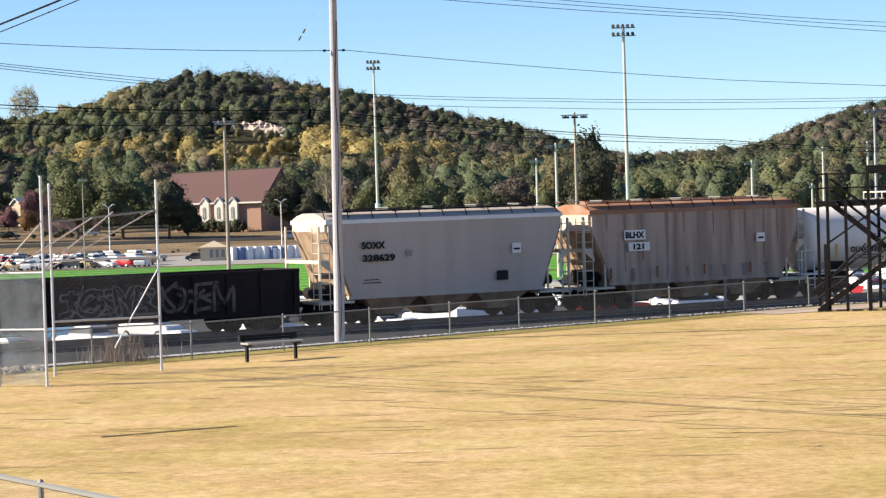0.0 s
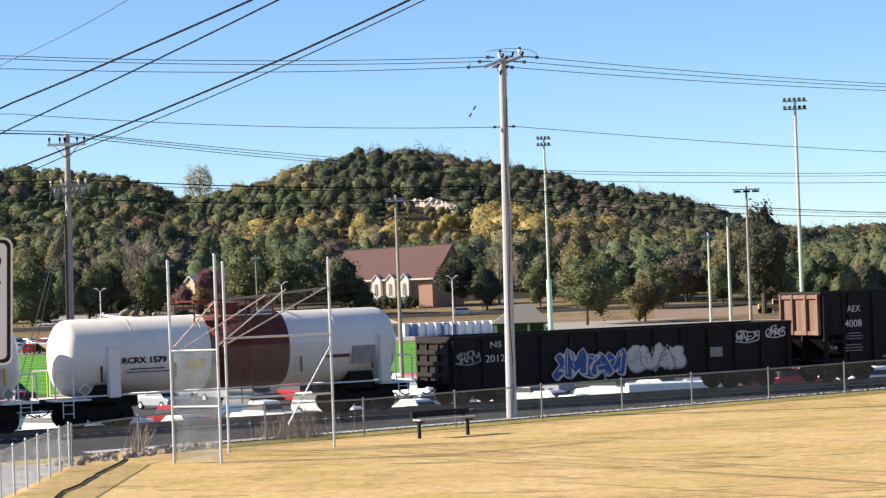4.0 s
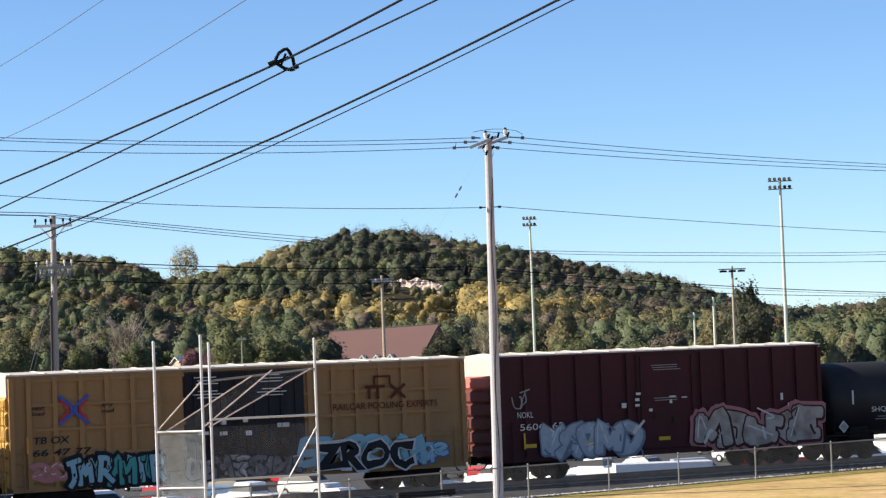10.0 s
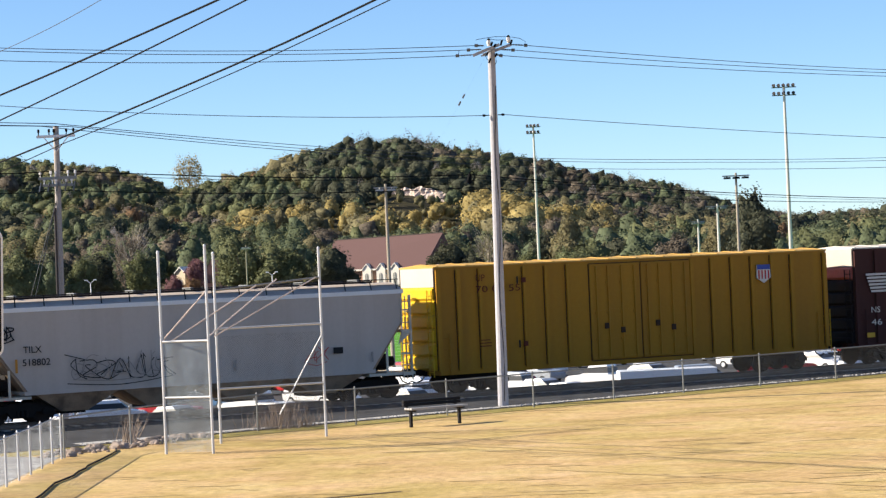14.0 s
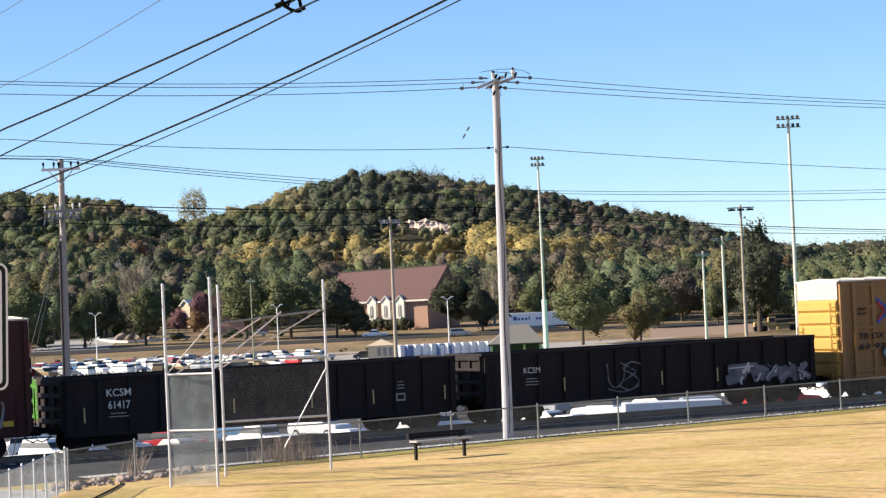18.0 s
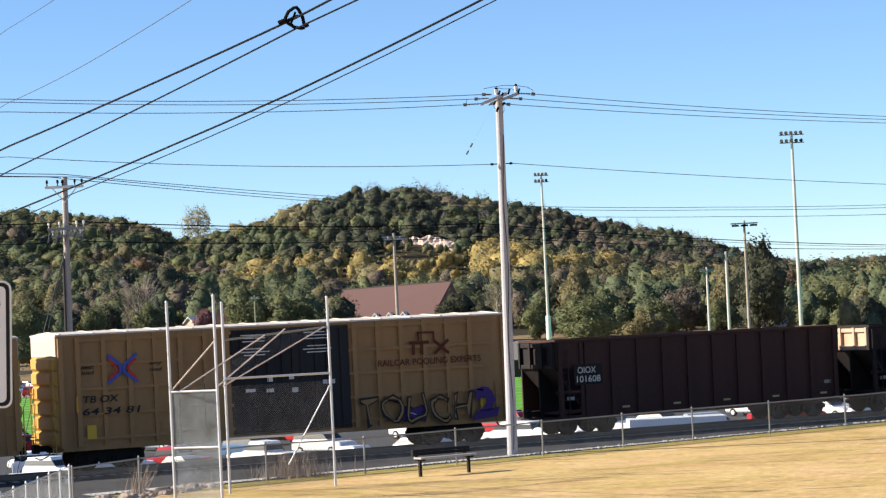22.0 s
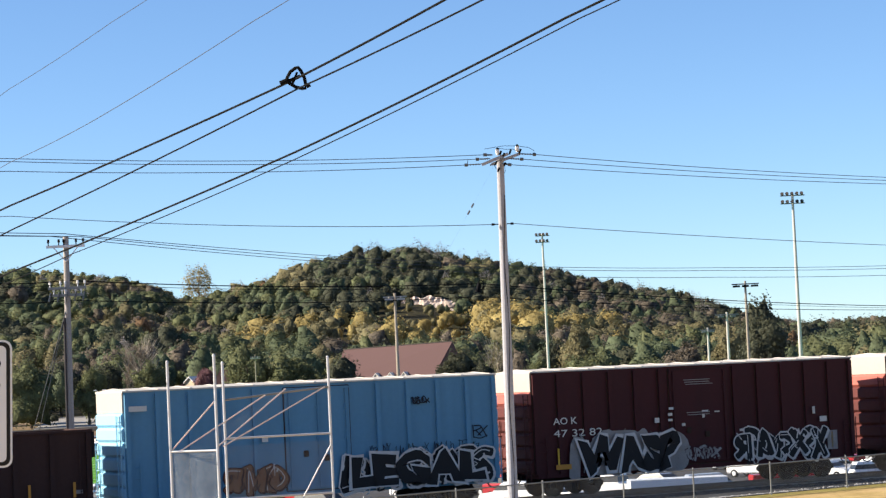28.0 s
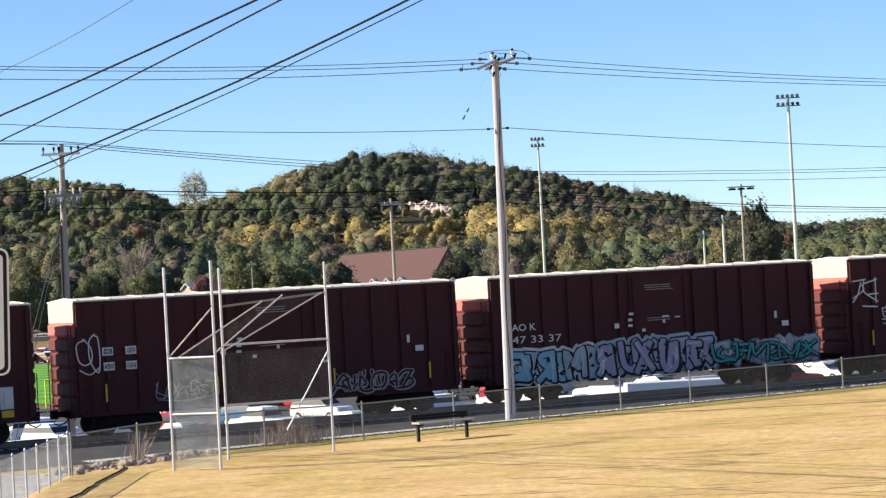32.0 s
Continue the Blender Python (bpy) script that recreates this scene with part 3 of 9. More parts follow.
def spray(parent, x0, x1, z0, z1, fill, edge, seed, y=-1.62, glyphs=None, fat=0.17, second=None, aura=None):
    """Sprayed wild-style forms, not legible: fat overlapping strokes, each form edged, with shine lines and, where asked, a cloud behind."""
    rnd = random.Random(seed)
    h = z1 - z0
    n = round(1.25 * glyphs) if glyphs and glyphs > 2 else glyphs or max(2, round((x1 - x0) / (h * 0.6)))
    w = (x1 - x0) / n
    f = min(fat * h * 0.72, w * 0.24)
    rim = max(0.03, 0.045 * h)
    order = list(range(n))
    rnd.shuffle(order)
    drawn = []
    for k in order:
        cx = x0 + w * k + f * 0.6
        up = rnd.uniform(-0.05, 0.05) * h
        hh = h - 2 * f - 2 * rim + rnd.uniform(-.1, .06) * h
        drawn.append((cx, form(rnd, cx - 0.2 * w, z0 + f + rim + up, w * 1.5 - f * 1.2, hh)))
    for cx, lines in drawn if aura else ():
        a = bmesh.new()
        for p in lines:
            ribbon(a, p, f + rim + 0.09 * h, y, 0.8)
        part("spray_aura", a, aura, parent)
        y -= 0.003
    for cx, lines in drawn:
        a, b = bmesh.new(), bmesh.new()
        for p in lines:
            ribbon(a, [(u + rim * 0.7, v - rim * 0.7) for u, v in p], f + rim, y)
            ribbon(a, p, f + rim, y - 0.002)
            ribbon(b, p, f, y - 0.004)
        part("spray_outline", a, edge, parent)
        part("spray_fill", b, second if second and rnd.random() < 0.45 else fill, parent)
        if fat > 0.12 and rnd.random() < 0.7:
            c = bmesh.new()
            p = rnd.choice(lines)
            ribbon(c, [(u - f * 0.35, v + f * 0.3) for u, v in p[:max(2, len(p) // 2 + 1)]], f * 0.13, y - 0.006)
            part("spray_shine", c, M_SPRAY_WHITE if fill is not M_SPRAY_WHITE else edge, parent)
        for _ in range(3):
            c = bmesh.new()
            u, v = cx + w * rnd.uniform(-.1, 1), z0 + h * rnd.uniform(.12, .88)
            ribbon(c, [(u, v), (u + w * rnd.uniform(-.35, .35), v + h * rnd.uniform(-.25, .25)), (u + w * rnd.uniform(-.4, .4), v + h * rnd.uniform(-.3, .3))], max(0.012, f * rnd.uniform(0.1, 0.3)), y - 0.007, 0.3)
            part("spray_line", c, rnd.choice((edge, edge, second or fill, M_SPRAY_WHITE)) if fat > 0.12 else edge, parent)
        y -= 0.0085


def tag(parent, x0, x1, z0, z1, material, seed, y=-1.62, thick=0.035):
    """A thin tag of looping pen lines, not legible."""
    rnd = random.Random(seed)
    h = z1 - z0
    n = max(2, round((x1 - x0) / (h * 0.55)))
    w = (x1 - x0) / n
    bm = bmesh.new()
    for k in range(n):
        for p in form(rnd, x0 + w * (k - 0.15), z0 + rnd.uniform(0, .2) * h, w * 1.35, h * rnd.uniform(0.6, 1)):
            ribbon(bm, p, thick * 0.8, y, 0.8)
        y -= 0.001
    if rnd.random() < 0.7:
        ribbon(bm, [(x0, z0 + 0.05 * h), (x0 + 0.5 * (x1 - x0), z0 - 0.08 * h), (x1, z0 + 0.12 * h)], thick * 0.7, y)
    part("spray_tag", bm, material, parent)


def rust_runs(parent, h, z_top, seed, n=10, material=None, y=-1.508):
    """Stains that have run down from the eave, with ragged edges."""
    rnd = random.Random(seed)
    for i in range(n):
        x = -h + 0.6 + (2 * h - 1.2) * (i + 0.5) / n + rnd.uniform(-.2, .2)
        drop, w = rnd.uniform(0.5, 2.6), rnd.uniform(0.05, 0.16)
        left, right = [], []
        for k in range(7):
            z, q = z_top - drop * k / 6, w * (1 - 0.10 * k)
            left.append((x - q * rnd.uniform(0.5, 1.1), z))
            right.append((x + q * rnd.uniform(0.5, 1.1), z))
        bm = bmesh.new()
        bm.faces.new([bm.verts.new((u, y - 0.0003 * i, v)) for u, v in left + right[::-1]])
        part("rust_run", bm, material or M_RUN, parent)


def patch(parent, x0, x1, z0, z1, material, y=-1.62, name="placard", label=""):
    return part(name, boxed(x0, x1, y, y + 0.012, z0, z1), material, parent, label)

# ---- plan ----
TH = radians(27.39)                       # the way the track runs, from +x towards +y
ALONG, ACROSS = Vector((math.cos(TH), math.sin(TH), 0)), Vector((-math.sin(TH), math.cos(TH), 0))
TRACK, RAIL = 90.05, -0.20                # the track's distance from the eye, and the height of its rails
RIDGE = ((-0.6, 0.0345), (-0.3, 0.0505), (-0.187, 0.0525), (-0.164, 0.0505), (-0.135, 0.0455), (-0.117, 0.0377), (-0.1, 0.0402), (-0.074, 0.0472), (-0.06, 0.0511),
         (-0.042, 0.0532), (-0.024, 0.053), (-0.009, 0.0494), (0.005, 0.0464), (0.027, 0.0424), (0.043, 0.0379), (0.06, 0.0336), (0.078, 0.031), (0.105, 0.0208),
         (0.131, 0.0158), (0.163, 0.0168), (0.177, 0.0183), (0.198, 0.0263), (0.212, 0.0313), (0.232, 0.0353), (0.3, 0.0403), (0.6, 0.0303))


def on_track(s, n, z=0.0):
    p = ALONG * s + ACROSS * n
    return Vector((p.x, p.y, z))


def ease(a, b, v):
    t = min(1.0, max(0.0, (v - a) / (b - a)))
    return t * t * (3 - 2 * t)


def land(x, y):
    """The height of the ground."""
    n = -math.sin(TH) * x + math.cos(TH) * y
    d = math.hypot(x, y)
    z = 3.3 * (1 - ease(6, 27, y)) if y < 27 else 0.0
    z -= 0.45 * ease(79.5, 83.0, n)
    z -= 4.25 * ease(94, 112, n) + 0.8 * ease(190, 215, n)
    z += 3.6 * ease(480, 630, y) + 2.2 * ease(620, 760, y)
    if y > 640:
        e = np.interp(x / y, [r[0] for r in RIDGE], [r[1] for r in RIDGE])
        top = 5 + e * 1300 - 11.0
        k = ease(690, 1330, y)
        z = z * (1 - k) + top * k
        z += 3.0 * k * noise.noise((x * 0.008, y * 0.008, 0.3))
        z -= 40 * ease(1400, 2400, y)
    return z


# ---- setting ----
def make_ground():
    ns = [-4200, -1500, -500, -200, -80, -30, -10, 0, 5, 10, 15, 20, 25, 30, 40, 50, 60, 70, 76, 79, 80, 81, 82, 83, 85, 88, 92, 94, 97, 100, 103, 106, 109, 112, 116, 130, 160, 188, 195, 203, 212, 220, 260,
          320, 380, 430] + list(range(460, 800, 15)) + list(range(810, 1500, 24)) + [1540, 1600, 1700, 1900, 2200, 2600, 3200, 4300]
    ss = [-4300, -3000, -2000, -1400, -1000, -800, -600, -480, -380] + list(range(-300, 1000, 14)) + [1040, 1100, 1200, 1400, 1700, 2100, 3000, 4300]
    verts, faces = [], []
    for n in ns:
        for s in ss:
            p = on_track(s, n)
            verts.append((p.x, p.y, land(p.x, p.y)))
    w = len(ss)
    for i in range(len(ns) - 1):
        for j in range(w - 1):
            a = i * w + j
            faces.append((a, a + 1, a + w + 1, a + w))
    me = bpy.data.meshes.new("ground")
    me.from_pydata(verts, [], faces)
    me.materials.append(M_LAWN)
    me.materials.append(M_FIELD)
    me.materials.append(M_FOREST_FLOOR)
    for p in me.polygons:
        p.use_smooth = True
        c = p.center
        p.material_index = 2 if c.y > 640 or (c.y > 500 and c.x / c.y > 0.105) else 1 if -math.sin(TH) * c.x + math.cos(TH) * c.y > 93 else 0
    tagged(new("ground", me), "dry golden lawn running to a lower field and wooded hills", "ground", kind="structure")


def sheet(name, pts, material, label, category, lift=0.03, step=6.0, kind="structure"):
    """A sheet over the ground inside four corners, draped on it."""
    a, b, c, d = (Vector((*p, 0)) for p in pts)
    nu = max(1, int((b - a).length / step))
    nv = max(1, int((d - a).length / step))
    bm = bmesh.new()
    grid = []
    for j in range(nv + 1):
        row = []
        for i in range(nu + 1):
            u, v = i / nu, j / nv
            p = (a * (1 - u) + b * u) * (1 - v) + (d * (1 - u) + c * u) * v
            row.append(bm.verts.new((p.x, p.y, land(p.x, p.y) + lift)))
        grid.append(row)
    for j in range(nv):
        for i in range(nu):
            bm.faces.new((grid[j][i], grid[j][i + 1], grid[j + 1][i + 1], grid[j + 1][i]))
    return solid(name, bm, material, label, category, kind=kind)


def strip(name, n0, n1, s0, s1, material, label, category, lift=0.03, step=4.0):
    corners = [on_track(s0, n0), on_track(s1, n0), on_track(s1, n1), on_track(s0, n1)]
    return sheet(name, [(p.x, p.y) for p in corners], material, label, category, lift, step)


make_ground()
FENCE_N = lambda s: 73.0 + 0.187 * (s - 30)
for nm, mat, lab, cat, rows in (("verge", M_VERGE, "thin greenish grass along the fence foot", "grass", ((21, -1.5), (79, -1.1), (79, 0.15), (21, 0.15))),
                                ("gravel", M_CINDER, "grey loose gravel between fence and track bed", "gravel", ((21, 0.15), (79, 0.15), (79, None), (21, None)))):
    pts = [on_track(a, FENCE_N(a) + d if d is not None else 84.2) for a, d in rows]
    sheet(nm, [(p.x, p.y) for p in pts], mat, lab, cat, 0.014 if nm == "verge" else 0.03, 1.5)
pts = [on_track(a, FENCE_N(a) + d) for a, d in ((24, 0.35), (54, 0.4), (54, 0.55), (24, 1.3))]
sheet("gravel_edge", [(p.x, p.y) for p in pts], M_GRAVEL, "pale loose stones along the fence foot", "gravel", 0.045, 0.8)
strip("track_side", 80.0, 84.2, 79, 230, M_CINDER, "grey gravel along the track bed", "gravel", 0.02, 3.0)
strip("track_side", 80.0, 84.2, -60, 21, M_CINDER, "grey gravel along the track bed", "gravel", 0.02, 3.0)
sheet("turf_field", [(-150, 250), (95, 250), (95, 402), (-150, 402)], M_TURF, "bright green artificial turf sports field", "sports field", 0.06, 12)
strip("parking_lot", 113, 232, -60, 260, M_ASPHALT, "dark asphalt parking lot below the track", "parking lot", 0.05, 8)
sheet("far_parking_lot", [(-150, 408), (60, 408), (60, 500), (-150, 500)], M_PALE_ASPHALT, "worn asphalt parking lot beyond the turf", "parking lot", 0.06, 10)
sheet("road", [(-190, 545), (170, 549), (170, 561), (-190, 561)], M_ROAD, "dark narrow road across the rise", "road", 0.08, 8)
sheet("dirt_yard", [(34, 500), (58, 500), (62, 545), (37, 545)], M_YARD, "bare pinkish earth yard by the trees", "ground", 0.06, 10)


def make_turf_lines():
    for i in range(13):
        y = 256 + i * 11.5
        bm = boxed(-80, 60, y - 0.08, y + 0.08, -5.5 + 0.10, -5.5 + 0.115)
        solid("yard_line", bm, M_WHITE, "white painted line on the turf", "line", "yard lines", "structure")


make_turf_lines()


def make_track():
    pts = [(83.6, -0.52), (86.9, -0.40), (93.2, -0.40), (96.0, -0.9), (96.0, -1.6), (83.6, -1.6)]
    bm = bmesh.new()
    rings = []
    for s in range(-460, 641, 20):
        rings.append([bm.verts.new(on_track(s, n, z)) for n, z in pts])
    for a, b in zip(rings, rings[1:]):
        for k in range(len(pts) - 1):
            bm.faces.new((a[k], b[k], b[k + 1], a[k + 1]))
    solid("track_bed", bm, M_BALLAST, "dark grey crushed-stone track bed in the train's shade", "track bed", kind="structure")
    for n in (TRACK - 0.75, TRACK + 0.75):
        bm = bmesh.new()
        prof = [(-0.075, -0.17), (0.075, -0.17), (0.075, -0.15), (0.012, -0.13), (0.012, -0.04), (0.036, -0.03), (0.036, 0.0), (-0.036, 0.0), (-0.036, -0.03), (-0.012, -0.04), (-0.012, -0.13), (-0.075, -0.15)]
        a = [bm.verts.new(on_track(-460, n + u, RAIL + v)) for u, v in prof]
        b = [bm.verts.new(on_track(640, n + u, RAIL + v)) for u, v in prof]
        for k in range(12):
            bm.faces.new((a[k], b[k], b[(k + 1) % 12], a[(k + 1) % 12]))
        solid("rail", bm, M_RAIL, "worn steel rail on timber ties", "rail", "rails", "structure")
    tie = mesh_of("tie", boxed(-0.115, 0.115, -1.3, 1.3, -0.17, 0.0, bevel=0.012), M_POLE_DARK)
    for i in range(230):
        ob = tagged(new("railway_tie", tie), "dark creosoted timber tie half sunk in ballast", "railway tie", "railway ties", "structure")
        p = on_track(-12 + i * 0.53, TRACK, RAIL - 0.171)
        ob.matrix_basis = Matrix.Translation(p) @ Matrix.Rotation(TH, 4, "Z")


make_track()


# ---- woods ----
def crown_form(rnd, kind):
    """The form of one crown: its lobes as directions with a reach each, and how wide a lobe is."""
    m, wide = {"leafy": (24, 0.040), "pine": (34, 0.032), "cone": (60, 0.018)}[kind]
    d = np.array([[rnd.gauss(0, 1), rnd.gauss(0, 1), rnd.gauss(0.15, 1)] for _ in range(m)])
    d /= np.linalg.norm(d, axis=1)[:, None]
    sway = np.array([[rnd.uniform(-1.4, 1.4), rnd.uniform(-1.4, 1.4), rnd.uniform(-1, 1)] for _ in range(4)])
    return kind, d, np.array([rnd.uniform(0.25, 1.15) for _ in range(m)]), wide, sway


def crown_skin(form_, dirs):
    """Points of a crown's lobed skin in the given directions (height 1 from its foot), and the way the leaves face there."""
    kind, lobes, reach, wide, sway = form_
    near = np.exp((dirs @ lobes.T - 1) / wide) * reach
    best = near.argmax(1)
    r = (0.56 + 0.50 * near.max(1)) * (1 + 0.11 * np.sin(1.3 * dirs @ sway.T + sway[:, 0]).sum(1))
    r = r[:, None]

    def shape(p):
        z = np.clip(p[:, 2:], -1.1, 1.1)
        side = {"leafy": 0.30 * (1 - 0.12 * z), "pine": 0.215 * (1 - 0.30 * z), "cone": 0.17 * (1.02 - 0.86 * z)}[kind]
        mid, tall = {"leafy": (0.58, 0.38), "pine": (0.56, 0.42), "cone": (0.54, 0.46)}[kind]
        return np.concatenate([p[:, :2] * side, mid + tall * p[:, 2:]], 1)

    out = shape(dirs * r)
    lobe = out - shape(lobes[best] * 0.6)
    lobe /= np.linalg.norm(lobe, axis=1)[:, None] + 1e-6
    return out, lobe * 0.75 + dirs * 0.35 + np.array([0, 0, 0.08])


def crown_arrays(rnd, n, form_, size):
    """Leaf clumps over a crown's skin, as an array of quads (n, 4, 3)."""
    g = np.random.RandomState(rnd.randrange(1 << 30))
    d = g.normal(0, 1, (n, 3))
    d[:, 2] += 0.2
    d /= np.linalg.norm(d, axis=1)[:, None]
    c, o = crown_skin(form_, d)
    mid = np.array([0, 0, 0.57])
    c = mid + (c - mid) * g.uniform(0.88, 1.10, (n, 1))
    o = o + g.normal(0, 0.42, o.shape)
    o /= np.linalg.norm(o, axis=1)[:, None]
    t = np.cross(o, g.normal(0, 1, o.shape))
    t /= np.linalg.norm(t, axis=1)[:, None]
    b = np.cross(o, t)
    s = (size * g.uniform(0.5, 1.3, (n, 1)))
    return np.stack([c - t * s, c - b * s * 0.8, c + t * s * 1.1, c + b * s * 0.9], 1)


def core_arrays(form_, level=2):
    """The body of foliage under the leaf clumps: corners and triangles."""
    bm = bmesh.new()
    bmesh.ops.create_icosphere(bm, subdivisions=level, radius=1)
    bm.verts.index_update()
    v = np.array([v.co[:] for v in bm.verts])
    f = np.array([[v.index for v in f.verts] for f in bm.faces])
    bm.free()
    p, _ = crown_skin(form_, v / np.linalg.norm(v, axis=1)[:, None])
    mid = np.array([0, 0, 0.57])
    return mid + (p - mid) * 0.90, f


def crown_mesh(name, items):
    """One mesh of many crowns; items: (leaf quads, body, place, height, width, turn, material index)."""
    V, MI, SM, loops, starts = [], [], [], [], []
    nv = total = 0
    for q, core, place, h, wd, turn, mi in items:
        ca, sa = math.cos(turn), math.sin(turn)
        rot = np.array([[ca, sa, 0], [-sa, ca, 0], [0, 0, 1]])
        scale = np.array([h * wd, h * wd, h])
        sets = [(q.reshape(-1, 3), np.arange(len(q) * 4).reshape(-1, 4), False)]
        if core is not None:
            sets.append((core[0], core[1], True))
        for pts, f, smooth in sets:
            V.append((pts * scale) @ rot + np.array(place))
            loops.append(f.ravel() + nv)
            starts.append(total + np.arange(0, f.size, f.shape[1]))
            MI.append(np.full(len(f), mi))
            SM.append(np.full(len(f), smooth))
            nv += len(pts)
            total += f.size
    V, loops, starts, MI, SM = (np.concatenate(k) for k in (V, loops, starts, MI, SM))
    me = bpy.data.meshes.new(name)
    me.vertices.add(len(V))
    me.vertices.foreach_set("co", V.astype(np.float32).ravel())
    me.loops.add(len(loops))
    me.loops.foreach_set("vertex_index", loops.astype(np.int32))
    me.polygons.add(len(starts))
    me.polygons.foreach_set("loop_start", starts.astype(np.int32))
    me.update(calc_edges=True)
    for m in LEAVES:
        me.materials.append(m)
    me.polygons.foreach_set("material_index", MI.astype(np.int32))
    me.polygons.foreach_set("use_smooth", SM)
    return me


def crown_pair(rnd, n, kind, size, level=2):
    f = crown_form(rnd, kind)
    return crown_arrays(rnd, n, f, size), core_arrays(f, level)


def make_woods():
    rnd = random.Random(5)
    leafy = [crown_pair(rnd, 330, "leafy", 0.0175) for _ in range(18)]
    pines = [crown_pair(rnd, 280, "pine", 0.0165) for _ in range(14)]
    cones = [crown_pair(rnd, 240, "cone", 0.016) for _ in range(4)]
    far_leafy = [crown_pair(rnd, 190, "leafy", 0.023) for _ in range(16)]
    far_pines = [crown_pair(rnd, 170, "pine", 0.022) for _ in range(10)]
    thin = [(crown_arrays(rnd, 620, crown_form(rnd, "pine"), 0.0115), None) for _ in range(5)]
    items = []
    y = 505.0
    while y < 1420:
        gap = 6.3 + (y - 600) * 0.0010
        x = -0.235 * y
        while x < 0.27 * y:
            b = x / y
            px, py = x + rnd.uniform(-3.5, 3.5), y + rnd.uniform(-9, 9)
            x += gap * rnd.uniform(0.75, 1.3)
            start = 500 if b > 0.135 else 525 if b > 0.105 else 570 if b > 0.03 else 690 if b > -0.072 else 622
            if py < start:
                continue
            far = (py - 640) / 700
            clump = noise.noise((px * 0.011, py * 0.008, 2.1))
            warm = noise.noise((px * 0.022, py * 0.014, 7.7))
            low = -0.042 < b < -0.002 and 840 < py < 1003
            if -0.0385 < b < -0.006 and 1003 <= py < 1030:
                continue
            if (-0.128 < b < -0.100 and py < 712) or (-0.168 < b < -0.125 and py < 650):
                continue
            yellow = (-0.036 < b < 0.022 and 835 < py < 985) or (-0.100 < b < -0.046 and 860 < py < 980) or (0.03 < b < 0.06 and 820 < py < 900)
            kind = "leafy"
            if yellow and rnd.random() < (0.62 if b < -0.043 else 0.88):
                mi = 4 if rnd.random() < (0.6 if b > -0.043 else 0.4) else 3
            elif far > 0.62 and -0.066 < b < -0.012:
                mi = 1 if rnd.random() < 0.8 else 6
            elif b > 0.085 and py < 720:
                mi = rnd.choice((6, 2, 6, 3, 1, 2))
            elif py < 860 and b > -0.16 and rnd.random() < 0.50:
                mi = 6 if rnd.random() < 0.8 else 2
            elif b > 0.02 and far > 0.45:
                mi = rnd.choice((7, 1, 1, 6, 1, 7))
            else:
                v = clump * 1.2 + 0.30 * (rnd.random() - 0.5) + (0.10 if b < -0.05 else 0)
                mi = 1 if v < -0.22 else 6 if v < -0.05 else 2 if v < 0.2 else 3 if v < 0.42 else 7
                if warm > 0.34 and rnd.random() < 0.5:
                    mi = rnd.choice((5, 7, 3, 2, 1))
            if mi in (0, 6):
                kind = "leafy" if rnd.random() < 0.45 else "pine" if rnd.random() < 0.98 else "cone"
            rise = 17.0 + 8 * noise.noise((px * 0.03, py * 0.02, 4.4))
            h = min(21.5, rise * rnd.uniform(0.55, 1.25)) * (1 - 0.28 * ease(0.3, 0.8, far)) * (0.42 if low else 1)
            ridge = far > 0.4 and not low
            group = (far_leafy if kind == "leafy" else far_pines) if ridge else leafy if kind == "leafy" else pines if kind == "pine" else cones
            if far > 0.3 and rnd.random() < (0.08 if far > 0.8 else 0.02):
                group, mi = thin, 9
            if mi == 4:
                h *= 1.2
            q, core = rnd.choice(group)
            wd = rnd.uniform(0.75, 1.5) * (1.25 if kind == "pine" else 1)
            if ridge:
                wd *= 1.3
                foot = min(9.8 + rnd.uniform(-2.6, 1.6) - h, -0.12 * h)
            else:
                foot = -0.22 * h
            items.append((q, core, (px, py, land(px, py) + foot), h, wd, rnd.random() * 6.3, mi))
        y += 17 if y < 880 else 15
    # half-bare crowns standing out along the ridge
    for k in range(38):
        b = rnd.choice((rnd.uniform(-0.045, 0.002), rnd.uniform(-0.17, 0.03), rnd.uniform(0.06, 0.19)))
        py = max(range(900, 1420, 20), key=lambda v: (land(b * v, v) - EYE[2]) / v)
        h = rnd.uniform(15, 22)
        q, core = rnd.choice(thin)
        items.append((q, None, (b * py, py, land(b * py, py) - 0.42 * h), h, rnd.uniform(0.8, 1.2), rnd.random() * 6.3, rnd.choice((9, 9, 7, 3))))
    tagged(new("woods", crown_mesh("woods", items)), "mixed autumn woods of pines and turning oaks on the hills", "woods", kind="stuff")


make_woods()


